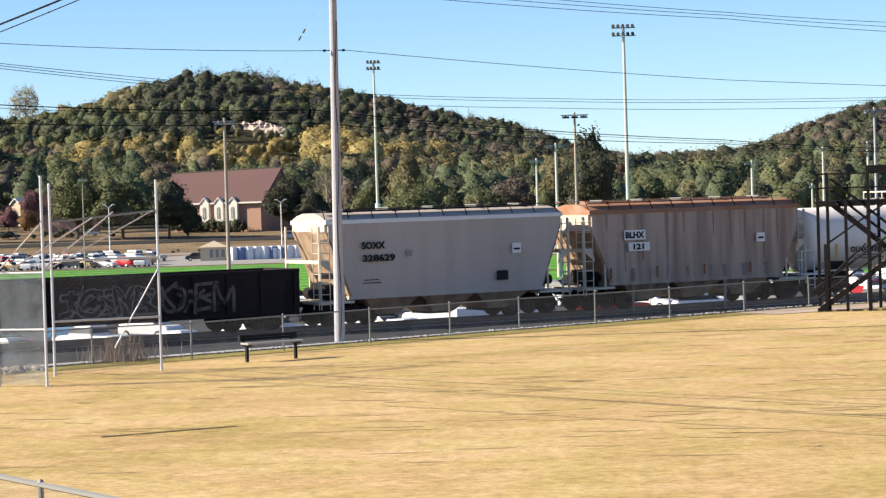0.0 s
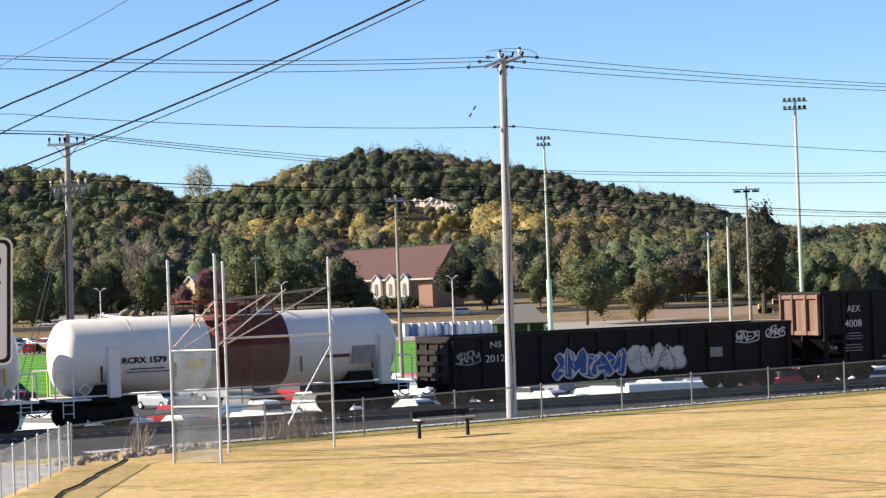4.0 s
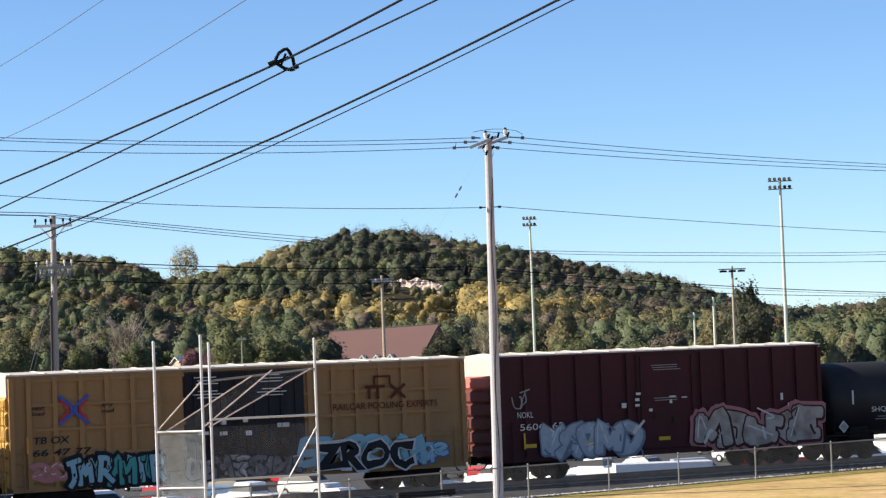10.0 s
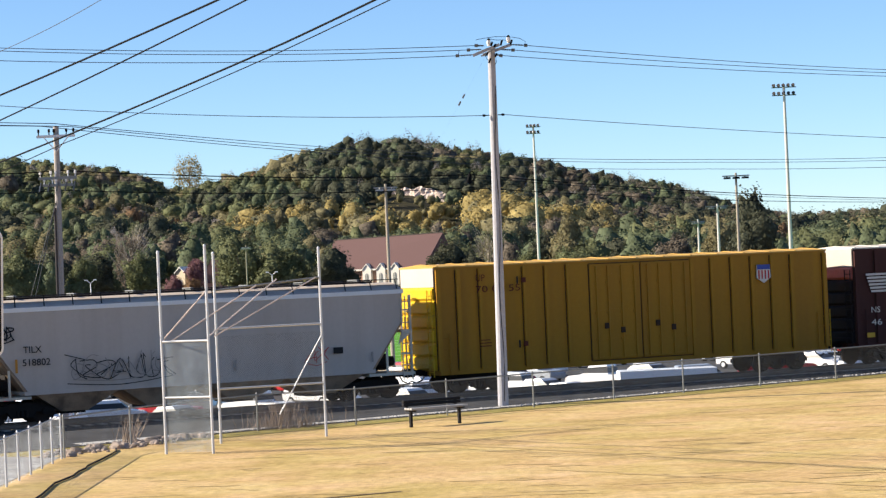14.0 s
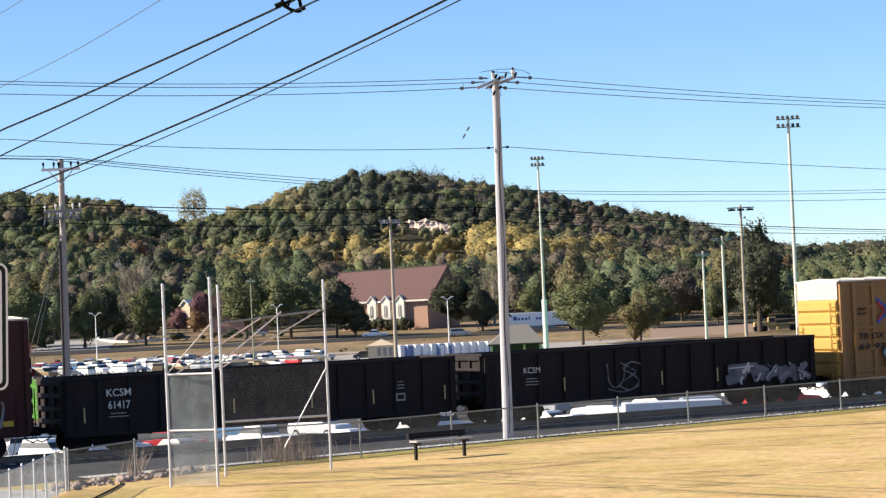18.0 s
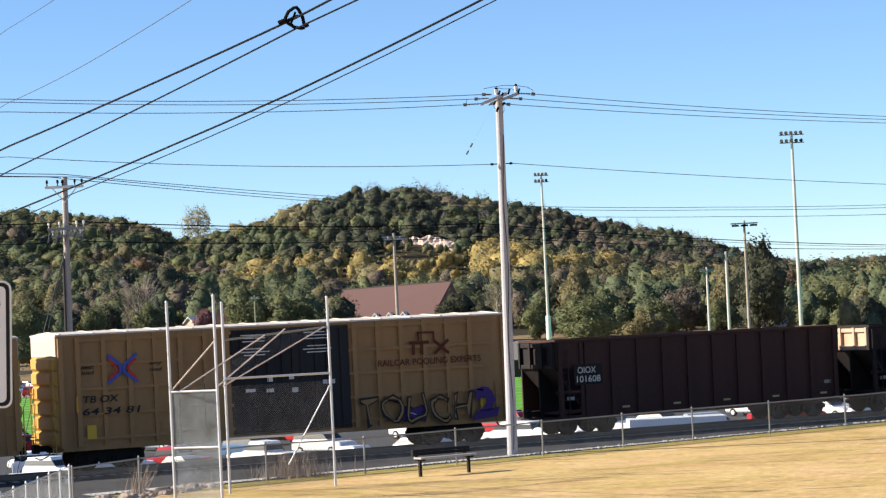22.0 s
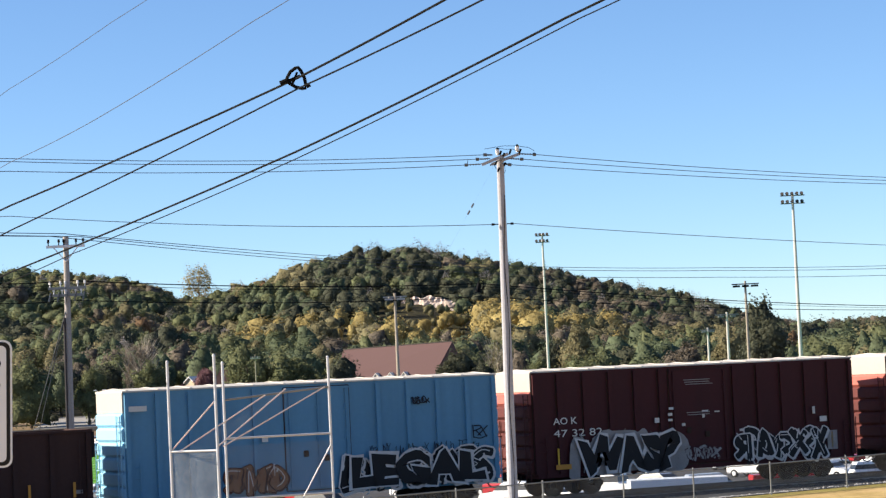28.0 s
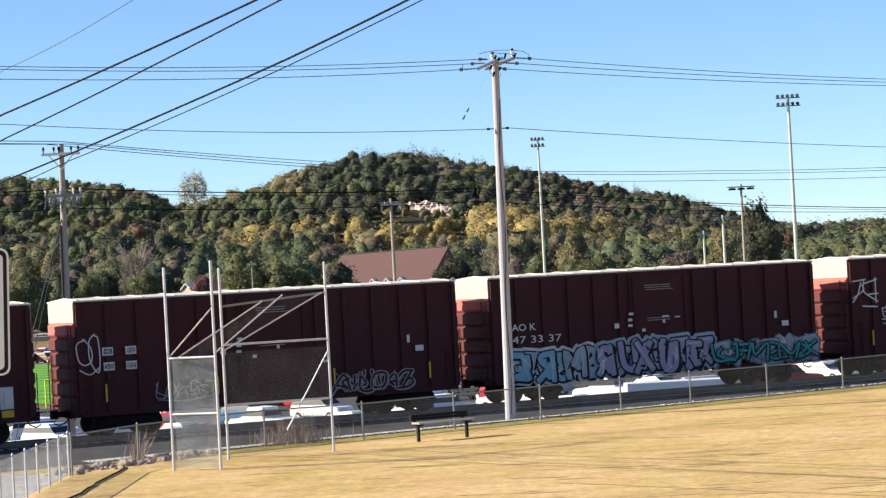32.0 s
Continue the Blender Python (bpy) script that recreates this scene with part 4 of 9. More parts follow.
def tree(x, y, h, wd, mi, seed, conifer=False, n=2600, label="leafy green tree on the lawn", bare=False):
    """A tree with a tapered trunk, limbs and a crown of leaf clumps."""
    rnd = random.Random(seed)
    z = land(x, y) - 0.1
    root = thing("tree", label, "tree", "trees on the lawn")
    root.location = (x, y, z)
    bm = rodded((0, 0, 0), (0.1, 0, h * 0.55), h * 0.022, h * 0.010, seg=8)
    for i in range(9):
        a, z0 = rnd.random() * math.tau, h * rnd.uniform(0.24, 0.5)
        reach = h * wd * rnd.uniform(0.14, 0.26)
        rod(bm, (0, 0, z0), (reach * math.cos(a), reach * math.sin(a), z0 + h * rnd.uniform(0.12, 0.34)), h * 0.009, h * 0.002, seg=5)
    part("trunk", bm, M_BARE if bare else M_BARK, root)
    if bare:
        bm = bmesh.new()
        for i in range(150):
            a, z0 = rnd.random() * math.tau, h * rnd.uniform(0.35, 0.7)
            r0, r1 = h * rnd.uniform(0.02, 0.14), h * rnd.uniform(0.16, 0.3)
            rod(bm, (r0 * math.cos(a), r0 * math.sin(a), z0), (r1 * math.cos(a + .3), r1 * math.sin(a + .3), z0 + h * rnd.uniform(0.12, 0.3)), 0.05, 0.015, seg=3)
        tagged(part("twig_spray", bm, M_BARE, root), kind="stuff")
        n = n // 3
    kind = "pine" if conifer else "leafy"
    f = crown_form(rnd, kind)
    q = crown_arrays(rnd, n, f, 0.0125) * (1, 1, 1.24) - (0, 0, 0.24)
    pts, tri = core_arrays(f, 3)
    me = crown_mesh("crown", [(q, None if bare else (pts * (1, 1, 1.24) - (0, 0, 0.24), tri), (0, 0, 0), h, wd, rnd.random() * 6, mi)])
    part("crown", me, None, root)
    return root


# x, y, height of the top, width of the crown, leaf tone, label
CHURCH_TREES = [(-102.8, 570, 13.9, 14, 2, "broad olive green tree on the lawn"), (-116, 585, 12.5, 12, 3, "olive tree turning yellow on the lawn"), (-89.9, 572, 11.7, 11, 2, "bright green tree by the road"),
         (-75.7, 570, 12.5, 13, 2, "broad green tree beside the road"), (-42.5, 568, 13.4, 17, 2, "broad green tree beside the church"), (-53, 572, 14.0, 15, 2, "tree with rust-tinged top by the church"),
         (-32.0, 566, 9.8, 13, 1, "dark round tree in front of the church"), (-27.8, 566, 6.0, 8, 1, "low dark tree in front of the church"), (-6.6, 568, 10.8, 15, 1, "dark green tree at the church's corner"),
         (0.8, 566, 8.2, 9, 1, "dark green tree beside the church's corner"), (-79.2, 662, 5.2, 7.5, 8, "low round plum-leaved tree on the lawn"), (-75.6, 690, 12.0, 9, 8, "tall plum-brown tree beside a white house"), (-73.0, 655, 4.4, 5.5, 5, "small rust-coloured tree on the lawn"),
         (-95, 640, 14.0, 14, 1, "dark tree behind the drive"), (-108, 642, 15.0, 14, 1, "dark oak behind the drive")]
YARD_TREES = [
         (23.1, 600, 17.6, 12, 3, "tall olive tree at the woods' edge"), (19.5, 475, 8.6, 17, 2, "broad pale green tree with pale limbs"), (31.0, 484, 5.0, 11, 3, "olive brown tree beside the pale one"), (38.8, 545, 7.0, 11, 2, "green bushy tree by the yard"),
         (33, 590, 11.5, 12, 3, "olive tree turning yellow by the yard"), (46, 570, 11.0, 12, 7, "dull brown tree by the yard"), (56, 575, 13.0, 12, 3, "olive tree behind the masts"), (56.3, 505, 19.0, 14, 1, "tall dark round oak behind the masts"),
         (52, 548, 6.2, 9, 2, "low green tree by the yard"), (62, 552, 7.5, 9, 3, "low olive tree near the masts"), (13, 575, 9.0, 10, 2, "green tree behind the pavilion"), (17.0, 612, 13.5, 11, 1, "dark green tree at the woods' edge"),
         (3.8, 600, 13.7, 6, 3, "thin bare-limbed tree before the woods"), (68.2, 515, 0.6, 4, 6, "small pine near the masts"), (75.6, 515, -0.2, 6, 2, "small bushy tree near the masts")]
for i, (x, y, top, wide, mi, lab) in enumerate(CHURCH_TREES + YARD_TREES):
    h = top - land(x, y) + 0.6
    tree(x, y, h, wide / (0.62 * h), mi, 40 + i, conifer=(mi == 6), label=lab, bare=lab.startswith("thin bare"))
tree(-83, 610, 22, 0.9, 7, 91, label="half-bare greyish tree behind the green one", bare=True)
tree(-0.1114 * 1290, 1290, 27, 1.25, 4, 92, n=5400, label="tall pale tree standing clear on the ridge", bare=True)


def make_clearing():
    """A small drive with a pale kerb, boulders and shrubs, and a white house in a clearing."""
    sheet("house_lawn", [(-88, 585), (-58, 585), (-66, 712), (-92, 712)], M_FIELD, "mown dry grass in a clearing by the house", "lawn", 0.05, 6)
    sheet("drive", [(-101, 562), (-83, 562), (-90, 640), (-108, 640)], M_PALE_ASPHALT, "short asphalt drive up to the trees", "drive", 0.09, 6)
    line = [(-97, 640), (-94.5, 622), (-90.5, 604), (-86.5, 592), (-82.0, 586), (-77.5, 588), (-73.5, 593)]
    bm = sweep(bmesh.new(), [Vector((x, y, land(x, y) + 0.22)) for x, y in line], 0.34, 5)
    solid("kerb", bm, M_TRIM, "pale concrete kerb curving along the drive", "kerb", kind="structure")
    rnd = random.Random(77)
    for x, y, r in ((-86.8, 606, 1.1), (-84.2, 604, 0.95), (-81.4, 607, 1.25), (-78.9, 601, 0.7)):
        bm = bmesh.new()
        bmesh.ops.create_icosphere(bm, subdivisions=3, radius=r)
        for v in bm.verts:
            v.co *= 1 + 0.5 * noise.noise(v.co * 0.7 + Vector((x, 0, 0)))
            v.co.x += 0.3 * v.co.z
        solid("boulder", bm, M_ROCK, "large tan boulder in the drive's island", "boulder", "boulders in the island").location = (x, y, land(x, y) + 0.4 * r)
    house = thing("small_house", "small beige house with a white gable in a clearing", "house")
    house.matrix_basis = Matrix.Translation((-0.1165 * 700, 700, land(-80, 700))) @ Matrix.Rotation(radians(-38), 4, "Z")
    part("wall", prism(bmesh.new(), [(-1.7, 0), (1.7, 0), (1.7, 6.2), (0, 7.5), (-1.7, 6.2)], 0, 7), M_BEIGE, house)
    part("roof", prism(bmesh.new(), [(-2.1, 5.9), (0, 7.6), (2.1, 5.9), (2.1, 6.15), (0, 7.85), (-2.1, 6.15)], -0.5, 7.4), M_WHITE, house)
    part("window", boxed(-0.6, 0.6, -0.04, 0.02, 2.6, 4.2), M_GREY_POST, house)
    # shrubs under the trees and on the bank above the lot
    for k in range(60):
        if k > 57:
            x, y, h, mi = -84.0 + 4.2 * (k - 58), 692, 5.6, 7
        elif k < 36:
            x, y, h, mi = rnd.uniform(-112, -30), rnd.uniform(578, 596), rnd.uniform(1.6, 3.6), 1
            if -101 < x < -73 or x > -40:
                continue
        else:
            x, y, h, mi = rnd.uniform(-92, 8), rnd.uniform(503, 516), rnd.uniform(0.6, 1.4), rnd.choice((1, 7, 7))
        ob = thing("shrub", "dark low shrub under the trees" if k < 36 else "low dull shrub on the grassy bank", "shrub", "shrubs on the rise")
        ob.location = (x, y, land(x, y) - 0.15)
        part("leaves", crown_mesh("leaves", [(*crown_pair(rnd, 170, "leafy", 0.03), (0, 0, -0.2 * h), h, rnd.uniform(1.6, 2.6), k, mi)]), None, ob)


make_clearing()


def make_cut_bank():
    """A ragged rock face, turned a little to the left, in steps and ledges."""
    bm = bmesh.new()
    nu, nv = 34, 8
    grid = []
    for i in range(nu + 1):
        u = i / nu
        hgt = 6.8 * math.sin(math.pi * (0.06 + 0.88 * u)) ** 0.6 + 1.6 * noise.noise((u * 9, 0, 3))
        col = []
        for j in range(nv + 1):
            v = j / nv
            d = 2.6 * noise.noise((u * 11, v * 2.2, 1.0)) + 1.4 * noise.noise((u * 27, v * 6, 5.0))
            col.append(bm.verts.new((-38 + 30 * u + 0.4 * d, 1024 - 16 * u + v * 5.0 + d, 29.5 + hgt * v)))
        grid.append(col)
    for a, b in zip(grid, grid[1:]):
        for j in range(nv):
            bm.faces.new((a[j], b[j], b[j + 1], a[j + 1]))
    back = bmesh.ops.extrude_face_region(bm, geom=bm.faces[:])
    bmesh.ops.translate(bm, verts=[g for g in back["geom"] if isinstance(g, bmesh.types.BMVert)], vec=(0, 7, -1))
    bmesh.ops.recalc_face_normals(bm, faces=bm.faces)
    solid("cut_bank", bm, M_CLAY, "pale bare rock cut high on the hill", "rock face", kind="structure")


make_cut_bank()


# ---- the train ----
def make_bogie_meshes():
    side = bmesh.new()
    prism(side, [(-1.25, 0.52), (-0.95, 0.66), (-0.35, 0.78), (0.35, 0.78), (0.95, 0.66), (1.25, 0.52), (1.25, 0.36), (0.9, 0.36), (0.55, 0.46), (0.42, 0.22), (-0.42, 0.22), (-0.55, 0.46), (-0.9, 0.36), (-1.25, 0.36)], -0.08, 0.08)
    for k in (-0.16, 0, 0.16):
        rod(side, (k, -0.1, 0.27), (k, -0.1, 0.52), 0.06, seg=8)
    for k in (-0.89, 0.89):
        rod(side, (k, -0.16, 0.46), (k, 0.05, 0.46), 0.13, seg=10)
    wheel = bmesh.new()
    rod(wheel, (0, -0.065, 0), (0, 0.065, 0), 0.455, seg=20)
    rod(wheel, (0, -0.09, 0), (0, 0.09, 0), 0.13, seg=12)
    rod(wheel, (0, 0.065, 0), (0, 0.095, 0), 0.485, seg=20)
    return mesh_of("side_frame", side, M_TRUCK), mesh_of("wheel", wheel, M_WHEEL), mesh_of("bolster", boxed(-0.22, 0.22, -0.95, 0.95, 0.42, 0.72, bevel=0.03), M_TRUCK)


SIDE_FRAME, WHEEL, BOLSTER = make_bogie_meshes()


def running_gear(car, half, inset=1.75, sill=True):
    """Two four-wheel trucks, couplers and the centre sill under a car."""
    for x in (-half + inset, half - inset):
        b = part("bogie", BOLSTER, None, car)
        b.location = (x, 0, 0)
        for y, turn in ((-1.0, 0), (1.0, math.pi)):
            f = part("side_frame", SIDE_FRAME, None, b)
            f.location, f.rotation_euler = (0, y, 0), (0, 0, turn)
            for k in (-0.89, 0.89):
                w = part("wheel", WHEEL, None, b)
                w.location, w.rotation_euler = (k, y * 0.745, 0.455), (0, 0, turn)
    for sgn in (-1, 1):
        bm = bmesh.new()
        box(bm, sgn * (half - 0.1), sgn * (half + 0.42), -0.11, 0.11, 0.78, 1.0, bevel=0.02)
        box(bm, sgn * (half + 0.38), sgn * (half + 0.62), -0.19, 0.17, 0.72, 1.06, bevel=0.04)
        part("coupler", bm, M_TRUCK, car)
        hose = sweep(bmesh.new(), [(sgn * half, -0.35, 0.85), (sgn * (half + 0.15), -0.35, 0.6), (sgn * (half + 0.4), -0.3, 0.5), (sgn * (half + 0.6), -0.25, 0.58)], 0.03)
        part("brake_hose", hose, M_TYRE, car)
    if sill:
        part("centre_sill", boxed(-half, half, -0.3, 0.3, 0.72, 1.0), M_TRUCK, car)


def ladder(car, x, y, z0, z1, material, w=0.42, axis="x", rungs=None, name="ladder"):
    bm = bmesh.new()
    n = rungs or max(2, round((z1 - z0) / 0.4))
    ends = [(x - w / 2, y), (x + w / 2, y)] if axis == "x" else [(x, y - w / 2), (x, y + w / 2)]
    for ex, ey in ends:
        rod(bm, (ex, ey, z0), (ex, ey, z1), 0.022, seg=5)
    for i in range(n):
        z = z0 + (z1 - z0) * (i + 0.5) / n
        rod(bm, (*ends[0], z), (*ends[1], z), 0.016, seg=5)
    return part(name, bm, material, car)


def car_root(name, length, label, category="freight car"):
    return thing(name, label, category, "freight cars of the train")


def boxcar(u0, u1, label, body, end, ribs, doors, style, roof=M_ROOF_WHITE, cap=M_CAP, grid=False, top=5.05, end_upper=None):
    """A closed boxcar: shell, side posts, plug doors, corrugated ends with a pale top, roof with seams, ladders and running gear."""
    L = u1 - u0
    h = L / 2
    car = car_root("boxcar", L, label)
    bot = 0.92
    W = 1.5
    part("body", boxed(-h, h, -W, W, bot, top, bevel=0.03), body, car)
    part("side_sill", boxed(-h + 0.1, h - 0.1, -W - 0.02, W + 0.02, bot - 0.14, bot + 0.06), body, car)
    def gable(x0, x1, lift, side=W + 0.05):
        """A shallow gable over the whole width, with an upright eave."""
        bm = bmesh.new()
        line = [(-side, top - 0.03), (-side, top + 0.025 + lift), (0.0, top + 0.115 + lift), (side, top + 0.025 + lift), (side, top - 0.03)]
        a, b = ([bm.verts.new((x, y, z)) for y, z in line] for x in (x0, x1))
        bm.faces.new(a)
        bm.faces.new(b[::-1])
        for i in range(5):
            j = (i + 1) % 5
            bm.faces.new((a[i], b[i], b[j], a[j]))
        bmesh.ops.recalc_face_normals(bm, faces=bm.faces)
        return bm

    part("roof", gable(-h - 0.06, h + 0.06, 0.0), roof, car)
    n = int(L / 1.25)
    seam = mesh_of("roof_seam", gable(-0.05, 0.05, 0.025, W - 0.02), roof)
    for i in range(n + 1):
        part("roof_seam", seam, None, car).location = (-h + 0.15 + (L - 0.3) * i / n, 0, 0)
    # ends: pale upper panel, then pressed ribs
    for sgn in (-1, 1):
        x0, x1 = sorted((sgn * h, sgn * (h + 0.05)))
        part("end_cap", boxed(x0 - 0.005, x1 + 0.005, -W + 0.03, W - 0.03, top - 0.78, top - 0.02), cap, car)
        zs = [bot + 0.05 + (top - 0.82 - bot) * i / 6 for i in range(7)]
        for i, (za, zb) in enumerate(zip(zs, zs[1:])):
            bm = prism(bmesh.new(), [(sgn * h, za), (sgn * (h + 0.03), za + 0.02), (sgn * (h + 0.11), za + 0.1), (sgn * (h + 0.11), zb - 0.1), (sgn * (h + 0.03), zb - 0.02), (sgn * h, zb)], -W + 0.07, W - 0.07)
            part("end_rib", bm, end_upper if end_upper is not None and i >= 5 else end, car)
        ladder(car, sgn * (h + 0.16), -W + 0.25, bot - 0.2, top - 0.9 if sgn < 0 else bot + 1.6, end, 0.4, "y")
        ladder(car, sgn * (h + 0.16), W - 0.25, bot - 0.2, bot + 2.2, end, 0.4, "y")
        rod_bm = rodded((sgn * (h + 0.22), -W + 0.1, bot + 0.3), (sgn * (h + 0.22), W - 0.1, bot + 0.3), 0.025)
        part("crossover_grab", rod_bm, end, car)
    # side posts, both sides
    post = mesh_of("side_post", prism(bmesh.new(), [(-0.09, bot + 0.02), (0.09, bot + 0.02), (0.09, top - 0.12), (-0.09, top - 0.12)], -0.105, 0.0), body)
    d0, d1 = doors
    xs = [i for i in ribs if not (d0 - 0.08 < i < d1 + 0.08)]
    for x in xs:
        part("side_post", post, None, car).location = (x - h, -W, 0)
        p = part("side_post", post, None, car)
        p.location, p.rotation_euler = (x - h, W, 0), (0, 0, math.pi)
    # dark strip on each post's left edge, a shadow put in as colour
    seam_line = mesh_of("seam_line", boxed(-0.125, -0.09, -0.012, 0.0, bot + 0.05, top - 0.12), M_SEAM_SHADE)
    for x in xs if not grid and body is not M_BOX_BLUE else ():
        part("seam_line", seam_line, None, car).location = (x - h, -W, 0)
    if grid:
        for z in (top - 0.22, top - 1.12, top - 2.02, top - 2.95, bot + 0.28):
            for a, b in ((0.7, d0), (d1, L - 0.7)):
                part("side_rail", boxed(a - h, b - h, -W - 0.095, -W, z - 0.055, z + 0.055), body, car)
    # doors
    mid = (d0 + d1) / 2
    leaves = ((d0, mid - 0.03), (mid + 0.03, d1)) if style["pair"] else ((d0, d1),)
    for a, b in leaves:
        dr = part("door", boxed(a - h, b - h, -W - 0.07, -W, bot + 0.08, top - 0.16, bevel=0.015), style["door"], car)
        for xa, xb, za, zb in ((a - 0.035, a, bot + 0.06, top - 0.15), (b, b + 0.035, bot + 0.06, top - 0.15), (a, b, top - 0.15, top - 0.12), (a, b, bot + 0.03, bot + 0.06)):
            part("door_seam", boxed(xa - h, xb - h, -W - 0.03, -W, za, zb), M_SEAM_SHADE, dr)
        for k, zz in ((0.3, bot + 1.45), (0.62, bot + 1.25)):
            xx = a + (b - a) * k - h
            part("door_gear", boxed(xx - 0.1, xx + 0.1, -W - 0.13, -W - 0.07, zz - 0.12, zz + 0.12, bevel=0.02), M_SEAM_SHADE, dr)
        for k in range(2):
            part("door_track", boxed(a - h, b - h, -W - 0.10, -W - 0.06, (bot + 0.12, top - 0.24)[k], (bot + 0.2, top - 0.17)[k]), style["door"], dr)
        for k in style.get("bars", ()):
            x = a + (b - a) * k - h
            bm = rodded((x, -W - 0.1, bot + 0.15), (x, -W - 0.1, top - 0.25), 0.028, seg=6)
            for z in (bot + 0.9, bot + 2.0, bot + 3.2):
                box(bm, x - 0.09, x + 0.09, -W - 0.11, -W - 0.05, z - 0.05, z + 0.05)
            part("lock_bar", bm, style.get("bar_paint", style["door"]), dr)
        for k in style.get("panels", ()):
            z = bot + (top - bot) * k
            part("door_rail", boxed(a + 0.06 - h, b - 0.06 - h, -W - 0.085, -W - 0.05, z - 0.05, z + 0.05), style["door"], dr)
    ladder(car, -h + 0.32, -W - 0.06, bot - 0.1, bot + 1.5, body, 0.42)
    ladder(car, h - 0.32, -W - 0.06, bot - 0.1, bot + 1.5, body, 0.42)
    running_gear(car, h, 2.1)
    return car, h


def stencil_lines(car, x0, x1, z, rows, material=None, y=-1.62, gap=0.12, th=0.035, seed=0):
    """Small unreadable stencilled lines, as bars."""
    rnd = random.Random(seed)
    for i in range(rows):
        a = rnd.uniform(0, 0.18) * (x1 - x0)
        patch(car, x0 + a, x1 - rnd.uniform(0, 0.2) * (x1 - x0), z - i * gap - th, z - i * gap, material or M_STENCIL, y, "stencil_bar")


def ttx_boxcar(u0, u1, number, label):
    L = u1 - u0
    ribs = [0.1, 0.75] + [0.75 + 1.0 * i for i in range(1, 7)] + [11.9 + 1.0 * i for i in range(6)] + [L - 0.1]
    car, h = boxcar(u0, u1, label, M_BOX_TAN, M_END_YELLOW, ribs, (6.8, 11.65), {"pair": True, "door": M_DOOR_BLACK, "bars": (0.15, 0.4, 0.6, 0.85), "panels": (0.4,)}, grid=True)
    lettering(car, number[0], 0.88 - h, 2.52, 0.26, M_STENCIL_DARK, width=1.38, slant=0.15, thicken=0.015)
    lettering(car, number[1], 0.84 - h, 2.07, 0.26, M_STENCIL_DARK, width=2.25, slant=0.15, thicken=0.015)
    for txt, x, z in (("next", 0.85, 3.76), ("load", 0.85, 3.56), ("any", 3.5, 3.76), ("road", 3.5, 3.56)):
        lettering(car, txt, x - h, z, 0.14, M_STENCIL_DARK, width=0.5, slant=0.2, thicken=0.02)
    # the emblem: chevrons that meet point to point
    for m, off, t in ((M_BLUE, 0.0, 0.062), (M_RED, 0.19, 0.05)):
        for sx in (-1, 1):
            bm = bmesh.new()
            cx, cz = 2.45 - h, 3.72
            reach = 0.58 - off * 0.35
            stroke(bm, [(cx + sx * reach, cz + 0.52 - off * 0.8), (cx + sx * (0.07 + off * 0.8), cz + 0.14 - off * 0.4), (cx + sx * (0.07 + off * 0.8), cz - 0.14 + off * 0.4), (cx + sx * reach, cz - 0.52 + off * 0.8)], t, -1.62 - off * 0.02 - (sx + 1) * 0.003)
            part("emblem_bar", bm, m, car)
    # the owner's mark, as plain bars
    for x0, x1, z0, z1 in ((14.25, 15.1, 4.02, 4.14), (14.35, 14.47, 3.6, 4.02), (14.72, 14.84, 3.6, 4.02), (14.6, 15.35, 4.42, 4.5), (14.6, 14.68, 4.14, 4.5), (15.27, 15.35, 4.14, 4.42)):
        patch(car, x0 - h, x1 - h, z0, z1, M_STENCIL_BROWN, -1.62, "logo_bar")
    for a, b in (((15.3, 3.6), (15.95, 4.14)), ((15.3, 4.14), (15.95, 3.6))):
        bm = bmesh.new()
        stroke(bm, [(a[0] - h, a[1]), (b[0] - h, b[1])], 0.06, -1.62 - 0.003 * a[1])
        part("logo_bar", bm, M_STENCIL_BROWN, car)
    lettering(car, "RAILCAR POOLING EXPERTS", 12.85 - h, 3.22, 0.25, M_STENCIL_BROWN, y=-1.62, width=4.5, thicken=0.01)
    for x in (7.15, 9.75):
        stencil_lines(car, x - h, x + 1.1 - h, 4.72, 3, y=-1.62, seed=1)
        stencil_lines(car, x - 0.05 - h, x + 1.2 - h, 4.2, 3, y=-1.62, seed=2)
    for x, z, w, t in ((7.3, 2.55, 0.4, 0.12), (8.2, 2.9, 0.22, 0.25), (8.15, 2.5, 0.3, 0.14), (9.1, 2.95, 0.2, 0.2), (9.2, 2.45, 0.25, 0.18), (10.5, 2.7, 0.5, 0.16)):
        patch(car, x - h, x + w - h, z, z + t, M_SPRAY_WHITE, -1.62, "sticker")
    patch(car, L - 1.25 - h, L - 0.95 - h, 1.25, 1.75, M_YELLOW, -1.62, "reflector")
    patch(car, 0.62 - h, 0.7 - h, 2.2, 2.8, M_ORANGE, -1.62, "reflector")
    return car, h


